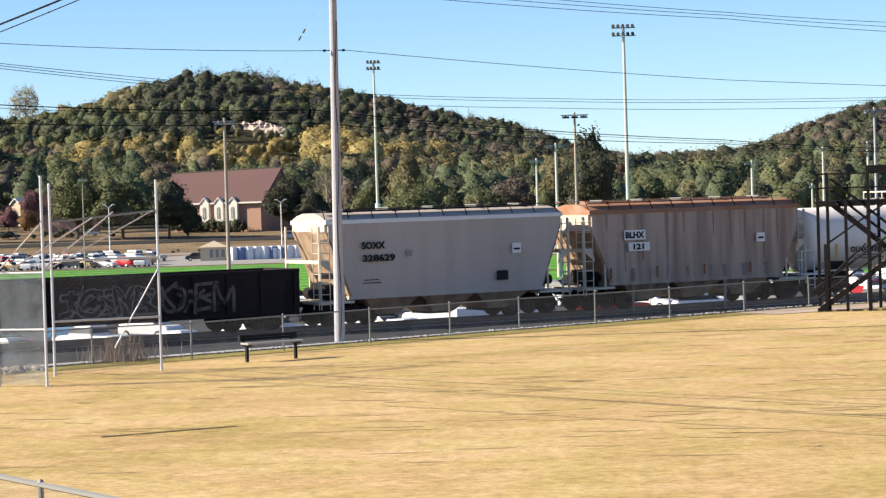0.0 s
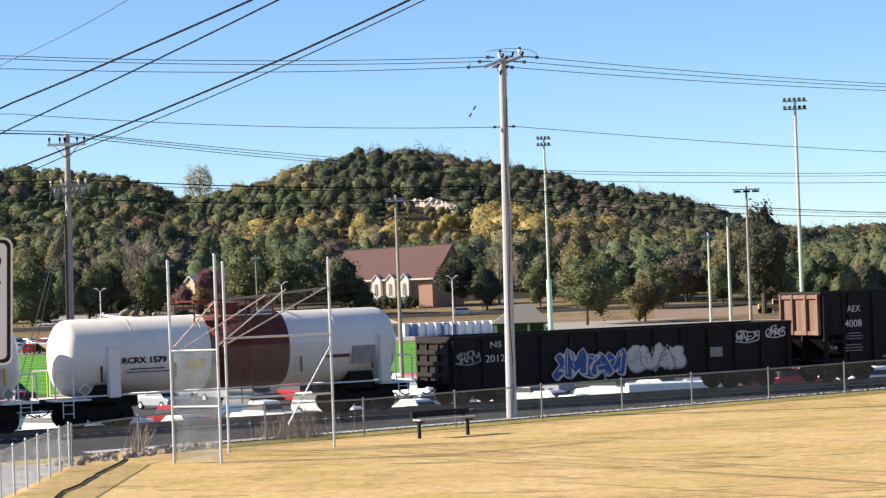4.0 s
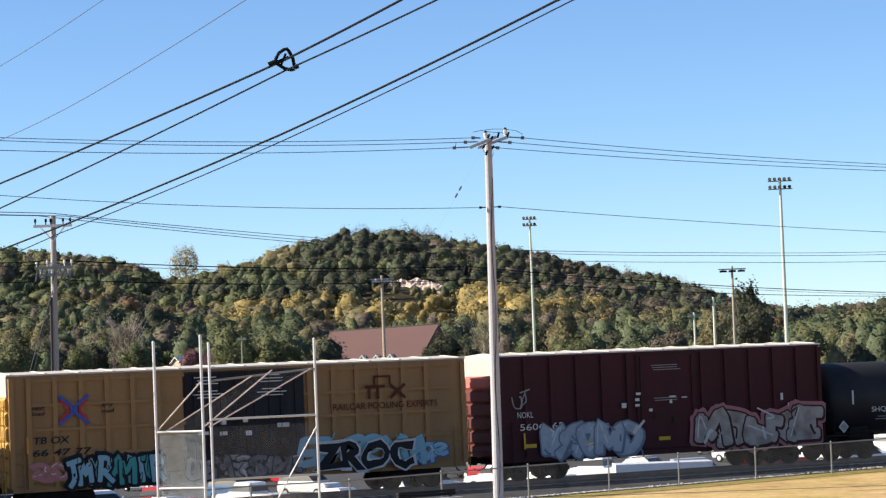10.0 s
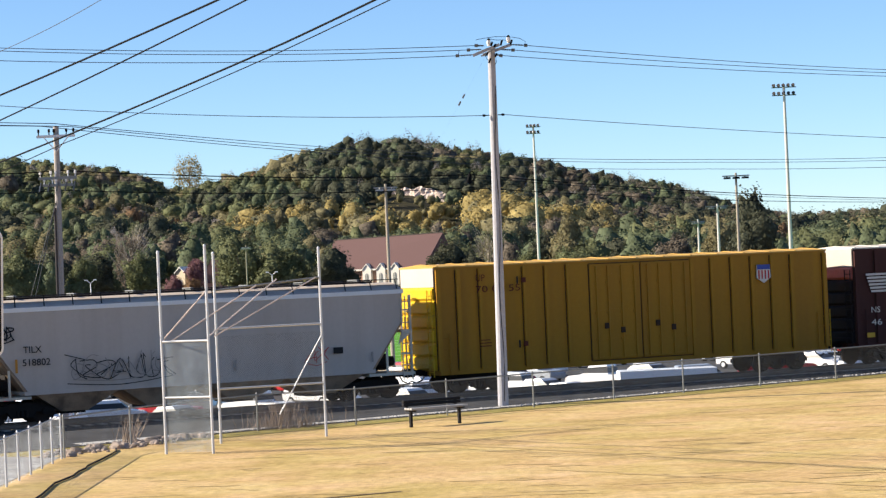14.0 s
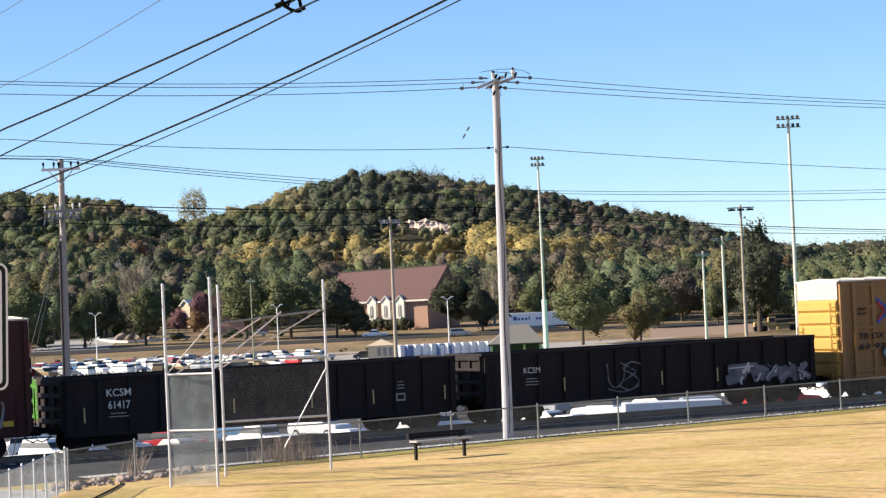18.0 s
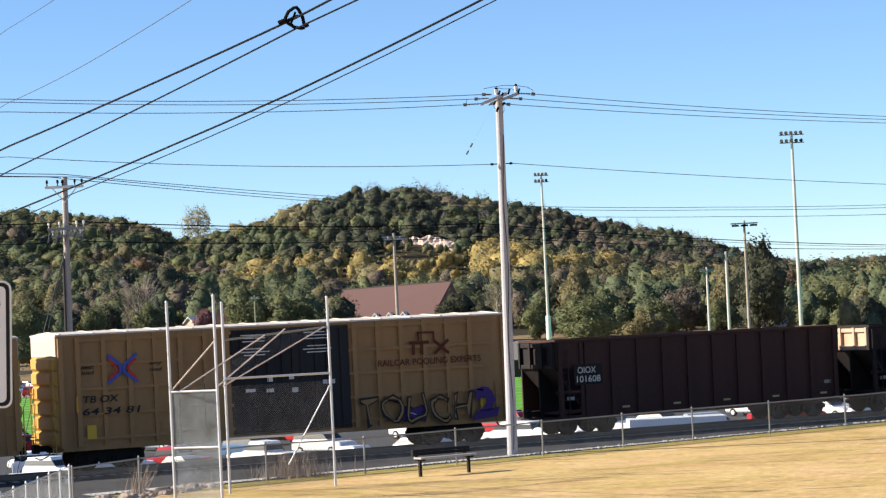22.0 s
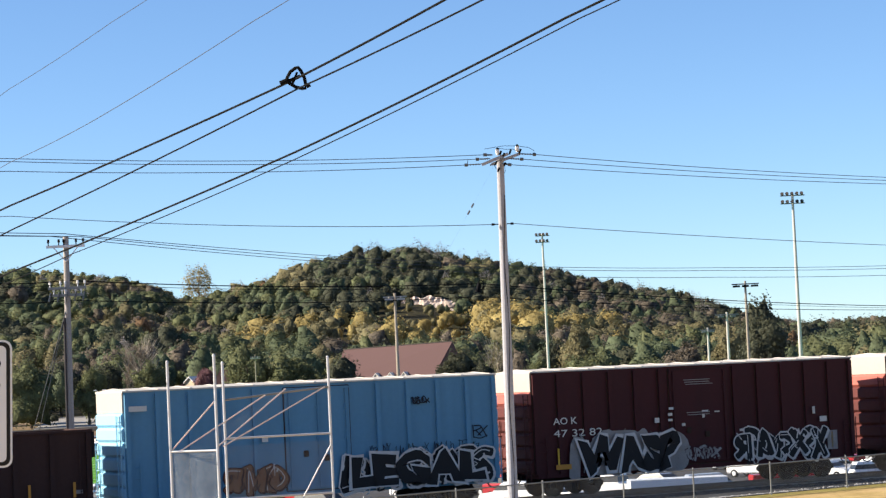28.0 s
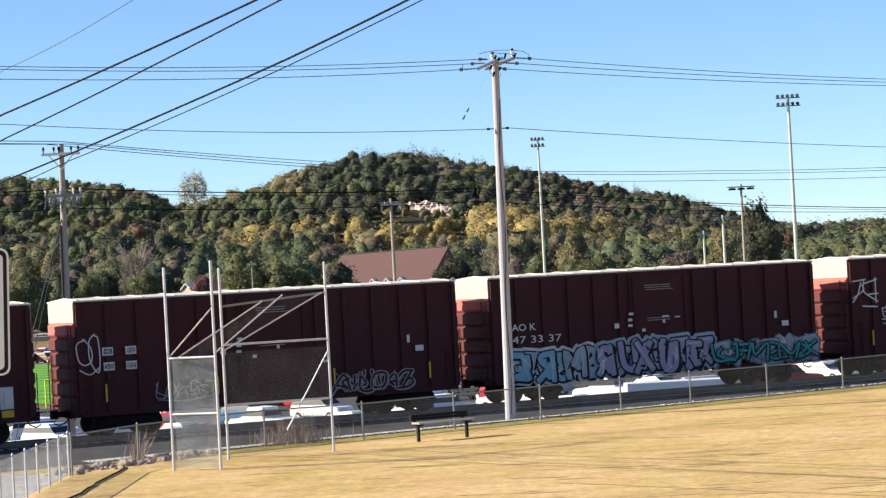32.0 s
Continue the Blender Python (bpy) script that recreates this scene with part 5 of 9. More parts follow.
def maroon_boxcar(u0, u1, label, body=M_BOX_MAROON, door=None):
    L = u1 - u0
    ribs = [0.1] + [L * i / 13 for i in range(1, 13)] + [L - 0.1]
    car, h = boxcar(u0, u1, label, body, M_END_DEEP, ribs, door or (6.4, 9.2), {"pair": False, "door": body, "bars": (0.06, 0.94), "panels": (0.36, 0.72)}, end_upper=M_END_RED)
    for x in (1.0, 5.4, 10.2, 14.3):
        patch(car, x - h, x + 0.08 - h, 1.3, 1.95, M_YELLOW, -1.62, "reflector")
    stencil_lines(car, 7.0 - h, 8.5 - h, 4.45, 3, M_SPRAY_GREY, y=-1.63, gap=0.09, th=0.03, seed=3)
    stencil_lines(car, 7.1 - h, 8.3 - h, 3.1, 2, M_SPRAY_GREY, y=-1.63, gap=0.09, th=0.03, seed=4)
    for x, z, w, t in ((5.6, 2.75, 0.22, 0.2), (6.3, 3.25, 0.22, 0.1), (6.25, 3.0, 0.2, 0.12), (6.25, 2.78, 0.2, 0.1), (6.9, 2.55, 0.16, 0.12), (7.9, 3.1, 0.3, 0.06), (7.9, 2.85, 0.12, 0.16), (8.5, 3.05, 0.25, 0.05), (9.7, 2.2, 0.3, 0.1), (13.4, 2.75, 0.12, 0.3), (13.75, 2.4, 0.35, 0.22)):
        patch(car, x - h, x + w - h, z, z + t, M_STENCIL, -1.63, "sticker")
    return car, h


def hopper(u0, u1, label, body, end, roof, belly, bays=3, knee=3.4, run=1.05):
    """A covered hopper: bowed sides over sloped ends, chutes below, hatches and walkway on the roof, end cages."""
    L = u1 - u0
    h = L / 2
    car = car_root("covered_hopper", L, label)
    zt, zb, W = 4.28, 1.08, 1.5
    bm = bmesh.new()
    # cross-section: side leaning in at the eave
    outline = [(-h, zt), (h, zt), (h, knee), (h - run, zb), (-h + run, zb), (-h, knee)]
    prism(bm, outline, -W, W)
    bmesh.ops.bevel(bm, geom=[e for e in bm.edges if abs(e.verts[0].co.y - e.verts[1].co.y) < 0.01], offset=0.09, segments=3, affect="EDGES")
    part("body", bm, [body], car)
    for sgn in (-1, 1):
        part("end_sheet", boxed(*sorted((sgn * (h - 0.05), sgn * (h + 0.014))), -W + 0.1, W - 0.1, knee + 0.01, zt - 0.1), end, car)
        slope = prism(bmesh.new(), [(sgn * (h + 0.010), knee + 0.02), (sgn * (h - run), zb - 0.02), (sgn * (h - run - 0.11), zb - 0.02), (sgn * (h - 0.10), knee + 0.02)], -W + 0.05, W - 0.05)
        part("slope_sheet", slope, belly, car)
        part("gusset", prism(bmesh.new(), [(sgn * (h + 0.3), 2.62), (sgn * (h - 0.1), 2.62), (sgn * (h - 0.25), 2.1), (sgn * (h + 0.24), 2.5)], -W + 0.02, -W + 0.05), end, car)
        part("brake_cylinder", rodded((sgn * (h - 0.2), -0.75, 1.45), (sgn * (h - 0.9), -0.75, 1.45), 0.2, seg=12), M_TRUCK, car)
        part("brake_reservoir", rodded((sgn * (h - 0.45), 0.2, 1.3), (sgn * (h - 0.45), 1.1, 1.3), 0.24, seg=12), M_TRUCK, car)
        part("shear_plate", boxed(*sorted((sgn * (h - 0.95), sgn * (h - 0.85))), -0.6, 0.6, 1.0, 2.0), M_TRUCK, car)
        for y in (-W + 0.06, W - 0.06):
            part("end_post", boxed(sgn * (h + 0.30) - 0.04, sgn * (h + 0.30) + 0.04, y - 0.04, y + 0.04, 0.95, zt - 0.25), end, car)
            part("end_post", boxed(sgn * (h - 0.75) - 0.04, sgn * (h - 0.75) + 0.04, y - 0.03, y + 0.03, 0.95, 2.0), end, car)
        part("end_platform", boxed(min(sgn * (h - run - 0.15), sgn * (h + 0.42)), max(sgn * (h - run - 0.15), sgn * (h + 0.42)), -W, W, 0.92, 1.02), end, car)
        part("end_beam", boxed(sgn * (h + 0.3) - 0.05, sgn * (h + 0.3) + 0.05, -W, W, 2.55, 2.68), end, car)
        part("brake_valve", boxed(sgn * (h - 0.5) - 0.25, sgn * (h - 0.5) + 0.25, -0.5, 0.5, 1.1, 1.75, bevel=0.08), M_TRUCK, car)
        ladder(car, sgn * (h + 0.34), -W + 0.32, 0.7, zt - 0.3, end, 0.45, "y")
        ladder(car, sgn * (h + 0.1), -W - 0.03, 0.7, zt - 0.3, end, 0.4)
    part("side_sill", boxed(-h + run - 0.1, h - run + 0.1, -W - 0.02, W + 0.02, zb - 0.02, zb + 0.12), body, car)
    for sgn in (-1, 1):
        for y in (-W + 0.06, W - 0.06):
            for z in (1.75, 2.65, 3.45):
                part("cage_bar", boxed(min(sgn * (h - 0.15), sgn * (h + 0.34)), max(sgn * (h - 0.15), sgn * (h + 0.34)), y - 0.03, y + 0.03, z - 0.03, z + 0.03), end, car)
    part("eave", boxed(-h - 0.02, h + 0.02, -W - 0.035, W + 0.035, zt - 0.18, zt - 0.02), M_WHITE if roof is not M_RUST_ROOF else roof, car)
    rf = bmesh.new()
    ys = [(-W, zt - 0.02), (-1.0, zt + 0.17), (-0.45, zt + 0.27), (0.45, zt + 0.27), (1.0, zt + 0.17), (W, zt - 0.02)]
    a = [rf.verts.new((-h, y, z)) for y, z in ys]
    b = [rf.verts.new((h, y, z)) for y, z in ys]
    for i in range(5):
        rf.faces.new((a[i], b[i], b[i + 1], a[i + 1]))
    rf.faces.new(a)
    rf.faces.new(list(reversed(b)))
    part("roof", rf, roof, car)
    part("hatch_trough", boxed(-h + 0.7, h - 0.7, -0.28, 0.28, zt + 0.26, zt + 0.35, bevel=0.03), M_GON_BLACK if roof is not M_RUST_ROOF else roof, car)
    for y in (-0.95, 0.95):
        part("walkway", boxed(-h, h, y - 0.2, y + 0.2, zt + 0.37, zt + 0.40), M_BLACK_STEEL if roof is not M_RUST_ROOF else roof, car)
        n = int(L / 1.05)
        for i in range(n + 1):
            x = -h + 0.1 + (L - 0.2) * i / n
            part("walkway_bracket", rodded((x, y - math.copysign(0.1, -y) , zt + 0.38), (x - 0.12, math.copysign(W - 0.03, y), zt + 0.02), 0.022, seg=5), M_BLACK_STEEL, car)
    n = int(L / 2.2)
    for i in range(n):
        x = -h + 1.4 + (L - 2.8) * i / max(1, n - 1)
        part("hatch_bar", boxed(x - 0.05, x + 0.05, -0.45, 0.45, zt + 0.35, zt + 0.43), M_GREY_POST, car)
    span = (L - 3.3) / bays
    for i in range(bays):
        x = -h + 1.65 + span * (i + 0.5)
        bm = bmesh.new()
        top = [(x - span / 2 + 0.05, -W + 0.05), (x + span / 2 - 0.05, -W + 0.05), (x + span / 2 - 0.05, W - 0.05), (x - span / 2 + 0.05, W - 0.05)]
        low = [(x - 0.5, -1.05), (x + 0.5, -1.05), (x + 0.5, 1.05), (x - 0.5, 1.05)]
        va, vb = [bm.verts.new((*p, zb)) for p in top], [bm.verts.new((*p, 0.38)) for p in low]
        bm.faces.new(vb)
        for k in range(4):
            bm.faces.new((va[k], va[(k + 1) % 4], vb[(k + 1) % 4], vb[k]))
        bmesh.ops.recalc_face_normals(bm, faces=bm.faces)
        part("chute", bm, belly, car)
        part("outlet_gate", boxed(x - 0.5, x + 0.5, -0.75, 0.75, 0.28, 0.42), M_TRUCK, car)
    running_gear(car, h + 0.25, 1.55, False)
    return car, h


def tank_car(u0, u1, label, shell, r, zc, band=None, black=False, style="long"):
    """A tank car: shell with dished heads, saddles, sills, end railings, dome platform and ladders."""
    L = u1 - u0
    h = L / 2
    car = car_root("tank_car", L, label)
    prof = [(h - 0.60, r), (h - 0.42, r * 0.965), (h - 0.26, r * 0.87), (h - 0.13, r * 0.72), (h - 0.04, r * 0.48), (h, 0.0)]
    seg = 40

    def lathe(xr, name, material):
        bm = bmesh.new()
        rings = []
        for x, q in xr:
            if q < 1e-4:
                rings.append([bm.verts.new((x, 0, zc))])
            else:
                rings.append([bm.verts.new((x, q * math.sin(k * math.tau / seg), zc + q * math.cos(k * math.tau / seg))) for k in range(seg)])
        for a, b in zip(rings, rings[1:]):
            for k in range(seg):
                k2 = (k + 1) % seg
                if len(a) == 1:
                    f = bm.faces.new((a[0], b[k2], b[k]))
                elif len(b) == 1:
                    f = bm.faces.new((a[k], a[k2], b[0]))
                else:
                    f = bm.faces.new((a[k], a[k2], b[k2], b[k]))
                f.smooth = True
        bmesh.ops.recalc_face_normals(bm, faces=bm.faces)
        return part(name, bm, material, car)

    lathe([(-x, q) for x, q in reversed(prof)] + prof, "tank_shell", shell)
    if band:
        b0, b1 = band
        lathe([(b0 - h, r + 0.004), (b0 - h, r + 0.012), (b1 - h, r + 0.012), (b1 - h, r + 0.004)], "painted_band", M_TANK_BAND)
    for i in range(1, 5):
        x = -h + L * i / 5
        lathe([(x - 0.03, r + 0.002), (x - 0.02, r + 0.009), (x + 0.02, r + 0.009), (x + 0.03, r + 0.002)], "weld_seam", shell if not (band and band[0] < x + h < band[1]) else M_TANK_BAND)
    rail_mat = M_BLACK_STEEL if black else M_WHITE
    for sgn in (-1, 1):
        x = sgn * (h - 1.75)
        part("saddle", prism(bmesh.new(), [(x - 0.55, 0.95), (x + 0.55, 0.95), (x + 0.45, zc - r * 0.72), (x - 0.45, zc - r * 0.72)], -1.25, 1.25), M_TRUCK, car)
        part("stub_sill", boxed(min(sgn * (h - 3.2), sgn * (h + 0.45)), max(sgn * (h - 3.2), sgn * (h + 0.45)), -0.32, 0.32, 0.72, 1.12), M_TRUCK, car)
        part("end_platform", boxed(min(sgn * (h - 1.0), sgn * (h + 0.40)), max(sgn * (h - 1.0), sgn * (h + 0.40)), -1.5, 1.5, 1.06, 1.12), M_BLACK_STEEL if black else M_WHITE, car)
        for y in (-1.42, 1.42):
            bar = [(sgn * (h + 0.35), y, 1.1), (sgn * (h + 0.35), y, 2.1), (sgn * (h + 0.28), y, 2.15), (sgn * (h - 0.28), y, 2.15), (sgn * (h - 0.35), y, 2.1), (sgn * (h - 0.35), y, 1.1)]
            part("end_railing", sweep(bmesh.new(), bar, 0.03), rail_mat, car)
        ladder(car, sgn * (h - 0.1), -1.5, 0.45, 1.1, rail_mat, 0.4)
        px = sgn * (h - 0.75)
        part("placard", prism(bmesh.new(), [(px - 0.26, 1.46), (px, 1.20), (px + 0.26, 1.46), (px, 1.72)], -1.53, -1.51), M_STENCIL, car)
        part("placard_face", prism(bmesh.new(), [(px - 0.2, 1.46), (px, 1.26), (px + 0.2, 1.46), (px, 1.66)], -1.535, -1.53), M_SPRAY_GREY, car)
    bm = bmesh.new()
    for y in (-1.35, 1.35):
        rod(bm, (-h + 0.4, y, 1.2), (h - 0.4, y, 1.2), 0.035)
    part("running_rail", bm, M_BLACK_STEEL if black else M_TANK_WHITE, car)
    zt = zc + r
    bm = rodded((0, 0, zt - 0.1), (0, 0, zt + 0.32), 0.52, seg=18)
    rod(bm, (0, 0, zt + 0.32), (0, 0, zt + 0.40), 0.60, seg=18)
    part("manway", bm, shell if not band else M_TANK_BAND, car)
    bm = rodded((-0.9, 0.2, zt - 0.05), (-0.9, 0.2, zt + 0.35), 0.16, seg=10)
    rod(bm, (0.85, -0.15, zt - 0.05), (0.85, -0.15, zt + 0.3), 0.2, seg=10)
    part("valve", bm, M_GON_BLACK, car)
    plat = M_BLACK_STEEL if black else M_BRACE
    pw = 1.6
    for y in (-0.85, 0.85):
        part("walkway", boxed(-pw, pw, y - 0.18, y + 0.18, zt - 0.10, zt - 0.06), plat, car)
    bm = bmesh.new()
    top = zt + (0.62 if style == "long" else 0.5)
    for x in (-pw, -0.5, 0.5, pw):
        for y in (-1.03, 1.03):
            rod(bm, (x, y, zt - 0.3), (x, y, top), 0.034, seg=5)
    for y in (-1.03, 1.03):
        for z in (top, (top + zt) / 2):
            rod(bm, (-pw, y, z), (pw, y, z), 0.034, seg=5)
    for x in (-pw, pw):
        rod(bm, (x, -1.03, top), (x, 1.03, top), 0.034, seg=5)
    part("dome_railing", bm, plat if style != "red" else M_TANK_BAND, car)
    if not black:
        ladder(car, 0.0 + (0.55 if style == "long" else 0.25), -r - 0.09, 0.6, zt - 0.35, plat if style != "red" else M_TANK_BAND, 0.45)
    running_gear(car, h + 0.2, 1.7, False)
    return car, h


def gondola(u0, u1, label, body, end, top, posts=12, bot=0.72, load=None, seed=0, bay=2.72):
    """An open-top gondola: hollow tub with side posts, top chord, ribbed ends and, where seen, a load."""
    L = u1 - u0
    h = L / 2
    car = car_root("gondola_car", L, label)
    W, t = 1.5, 0.07
    tall = top > 3.5
    e, zf = (1.15, bay) if tall else (0.0, bot + 0.2)
    for name, b in (("side_wall", (-h + e, h - e, -W, -W + t, bot, top)), ("side_wall", (-h + e, h - e, W - t, W, bot, top)), ("end_wall", (-h, -h + t, -W + t, W - t, zf, top)), ("end_wall", (h - t, h, -W + t, W - t, zf, top)), ("floor", (-h, h, -W + t, W - t, bot + 0.15, bot + 0.25))):
        part(name, boxed(*b), end if name == "end_wall" else body, car)
    chord = bmesh.new()
    for y0, y1 in ((-W - 0.07, -W + 0.1), (W - 0.1, W + 0.07)):
        box(chord, -h - 0.02, h + 0.02, y0, y1, top - 0.02, top + 0.09, bevel=0.015)
    for x0, x1 in ((-h - 0.05, -h + 0.1), (h - 0.1, h + 0.05)):
        box(chord, x0, x1, -W - 0.05, W + 0.05, top - 0.02, top + 0.10, bevel=0.015)
    part("top_chord", chord, body, car)
    part("side_sill", boxed(-h, h, -W - 0.05, -W + 0.1, bot - 0.1, bot + 0.08), body, car)
    bm = prism(bmesh.new(), [(-0.11, bot), (0.11, bot), (0.08, top - 0.05), (-0.08, top - 0.05)], -0.10, 0.0)
    post = mesh_of("side_post", bm, body)
    for i in range(posts + 1):
        x = -h + 0.15 + (L - 0.3) * i / posts
        part("side_post", post, None, car).location = (x, -W, 0)
        p = part("side_post", post, None, car)
        p.location, p.rotation_euler = (x, W, 0), (0, 0, math.pi)
    for sgn in (-1, 1):
        for z in (zf + 0.08, top - 0.12) if tall else [bot + 0.5 + (top - bot - 0.6) * i / 3 for i in range(4)]:
            x0, x1 = sorted((sgn * h, sgn * (h + 0.10)))
            part("end_rib", boxed(x0, x1, -W + 0.05, W - 0.05, z - 0.09, z + 0.09, bevel=0.03), end, car)
        for y in (-W + 0.12, W - 0.12, -0.5, 0.5):
            x0, x1 = sorted((sgn * h, sgn * (h + (0.14 if tall else 0.08))))
            part("end_stake", boxed(x0, x1, y - 0.06, y + 0.06, zf, top), end, car)
        ladder(car, sgn * (h - 0.3), -W - 0.1, bot - 0.25, top - 0.3, body, 0.4)
        if tall:
            # open end bay: a sloping sheet under the upper box, framed by bars
            x0, x1 = sorted((sgn * (h - e), sgn * h))
            xi = sgn * (h - e)
            part("slope_sheet", prism(bmesh.new(), [(sgn * (h - 0.1), zf + 0.05), (sgn * h, zf), (xi, bot + 0.3), (xi - sgn * 0.1, bot + 0.3)], -1.42, 1.42), M_GON_BLACK, car)
            for y in (-W, W - t):
                part("end_panel", boxed(x0, x1, y, y + t, zf, top), body, car)
                if sgn > 0 or y > 0:
                    part("end_panel", boxed(x0, x1, y, y + t, bot, zf), body, car)
                    continue
                for z in (bot + 0.25, 1.75):
                    part("bay_bar", boxed(x0, x1, y - 0.02, y + t + 0.02, z - 0.06, z + 0.06), body, car)
                part("bay_post", boxed(xi - 0.08, xi + 0.08, y - 0.06, y + t + 0.06, bot, top - 0.03), body, car)
            part("bay_web", boxed(x0, x1, -0.06, 0.06, bot, zf), M_TRUCK, car)
            part("end_platform", boxed(min(xi, sgn * (h + 0.3)), max(xi, sgn * (h + 0.3)), -1.45, 1.45, 0.66, 0.74), body, car)
            patch(car, sgn * (h - 0.58) - 0.17, sgn * (h - 0.58) + 0.17, 1.42, 1.56, M_SPRAY_GREY, -1.54, "notice_plate")
    if tall:
        for i in range(2, posts, 2):
            x = -h + 0.55 + (L - 0.3) * i / posts
            patch(car, x, x + 0.34, 0.98, 1.06, M_REFLECTOR, -1.53, "sill_plate")
    if load:
        rnd = random.Random(seed)
        for i in range(load):
            bm = bmesh.new()
            s = rnd.uniform(0.15, 0.5)
            box(bm, -s * rnd.uniform(.6, 1.6), s * rnd.uniform(.6, 1.6), -s, s, -s * .5, s * .6, bevel=0.04)
            q = part("scrap_piece", bm, M_SCRAP, car)
            q.location = (rnd.uniform(-h + 0.8, h - 0.8), rnd.uniform(-1, 1), top - rnd.uniform(0.3, 0.6))
            q.rotation_euler = (rnd.random() * 6, rnd.random() * 6, rnd.random() * 6)
        part("load_heap", boxed(-h + 0.3, h - 0.3, -1.35, 1.35, bot + 0.3, top - 0.4), M_SCRAP, car)
    running_gear(car, h + 0.1, 1.8)
    return car, h


TRAIN = []


def couple(car, u0, u1):
    TRAIN.append((car, (u0 + u1) / 2))


def build_train():
    W = M_STENCIL
    # 1
    c, h = gondola(-156.2, -139.8, "black low gondola car with grey sprayed tags", M_GON_BLACK, M_GON_BLACK, 2.32, 11)
    spray(c, 6.4 - h, 10.1 - h, 0.85, 2.0, M_GON_BLACK, M_SPRAY_DIM, 1, y=-1.62, fat=0.10)
    spray(c, 10.5 - h, 13.4 - h, 0.85, 2.05, M_SPRAY_SMOKE, M_GON_BLACK, 2, y=-1.62, fat=0.08)
    couple(c, -156.2, -139.8)
    # 2
    c, h = hopper(-138.5, -127.3, "grey covered hopper car with cream sloped ends", M_HOP_GREY, M_HOP_CREAM, M_HOP_GREY, M_HOP_BELLY, knee=3.8)
    lettering(c, "SOXX", 1.53 - h, 3.05, 0.30, M_STENCIL_DARK, width=1.1, thicken=0.05)
    lettering(c, "328629", 1.56 - h, 2.54, 0.30, M_STENCIL_DARK, width=1.5, thicken=0.05)
    patch(c, 8.64 - h, 9.06 - h, 2.64, 3.06, M_WHITE)
    patch(c, 8.7 - h, 9.0 - h, 2.78, 2.86, M_STENCIL_DARK, -1.626, "stencil_bar")
    patch(c, 7.85 - h, 8.4 - h, 1.55, 1.95, M_STENCIL_DARK)
    stencil_lines(c, 1.5 - h, 2.5 - h, 1.83, 2, M_STENCIL_DARK, y=-1.52)
    patch(c, 3.6 - h, 3.85 - h, 2.7, 2.95, M_SPRAY_GREY)
    couple(c, -138.5, -127.3)
    # 3
    c, h = hopper(-125.9, -114.7, "rust-streaked covered hopper car with a rusted roof", M_HOP_RUST, M_HOP_CREAM, M_RUST_ROOF, M_HOP_BELLY)
    patch(c, 1.68 - h, 2.78 - h, 2.97, 3.39, M_WHITE)
    patch(c, 1.88 - h, 2.98 - h, 2.49, 2.86, M_WHITE)
    lettering(c, "BLHX", 1.73 - h, 3.04, 0.28, M_STENCIL_DARK, y=-1.63, width=0.98, thicken=0.05)
    lettering(c, "121", 2.12 - h, 2.55, 0.25, M_STENCIL_DARK, y=-1.63, width=0.55, thicken=0.05)
    patch(c, 8.71 - h, 9.17 - h, 2.66, 3.06, M_WHITE)
    patch(c, 8.8 - h, 9.1 - h, 2.8, 2.88, M_STENCIL_DARK, -1.626, "stencil_bar")
    rust_runs(c, h, 4.12, 31, 11)
    rust_runs(c, h - 1.0, 1.75, 33, 8)
    for x in (0.9, 3.3, 5.8, 8.3):
        patch(c, x - h, x + 0.09 - h, 1.35, 1.8, M_SPRAY_RUST, name="reflector")
    couple(c, -125.9, -114.7)
    # 4
    c, h = tank_car(-114.2, -100.3, "white tank car with a dome platform and rust stains", M_TANK_WHITE, 1.42, 2.62)
    lettering(c, "OLNX  32037", 2.44 - h, 1.98, 0.26, M_STENCIL_DARK, y=-1.44, width=2.06, thicken=0.045)
    stencil_lines(c, 2.5 - h, 4.5 - h, 1.86, 2, M_STENCIL_DARK, y=-1.40, gap=0.12, th=0.04)
    patch(c, 9.36 - h, 10.15 - h, 2.0, 2.38, M_ORANGE, -1.435)
    patch(c, 11.74 - h, 12.9 - h, 2.04, 2.6, M_SPRAY_GREY, -1.435)
    patch(c, 12.2 - h, 12.6 - h, 1.7, 1.9, M_STENCIL_DARK, -1.435)
    for x in (1.6, 4.8, 9.2, 10.7, 13.0):
        patch(c, x - h, x + 0.1 - h, 1.75, 2.4, M_YELLOW, -1.435, "reflector")
    couple(c, -114.2, -100.3)
    # 5
    c, h = tank_car(-98.9, -85.1, "white tank car with a wide oxide-red band", M_TANK_WHITE, 1.42, 2.62, band=(5.8, 9.0), style="red")
    lettering(c, "RCRX 1579", 2.25 - h, 2.33, 0.24, M_STENCIL_DARK, y=-1.435, width=1.75, thicken=0.045)
    stencil_lines(c, 2.25 - h, 4.2 - h, 2.15, 2, M_STENCIL_DARK, y=-1.43, gap=0.12, th=0.035)
    patch(c, 4.8 - h, 5.5 - h, 2.02, 2.37, M_YELLOW, -1.435)
    stencil_lines(c, 10.3 - h, 11.7 - h, 2.3, 1, M_TANK_BAND, y=-1.435, th=0.12)
    patch(c, 11.6 - h, 12.6 - h, 1.9, 2.6, M_SPRAY_GREY, -1.435)
    for x in (1.9, 12.95):
        part("side_bracket", boxed(x - 0.22 - h, x + 0.22 - h, -1.62, -1.25, 1.12, 3.0, bevel=0.04), M_TANK_WHITE, c)
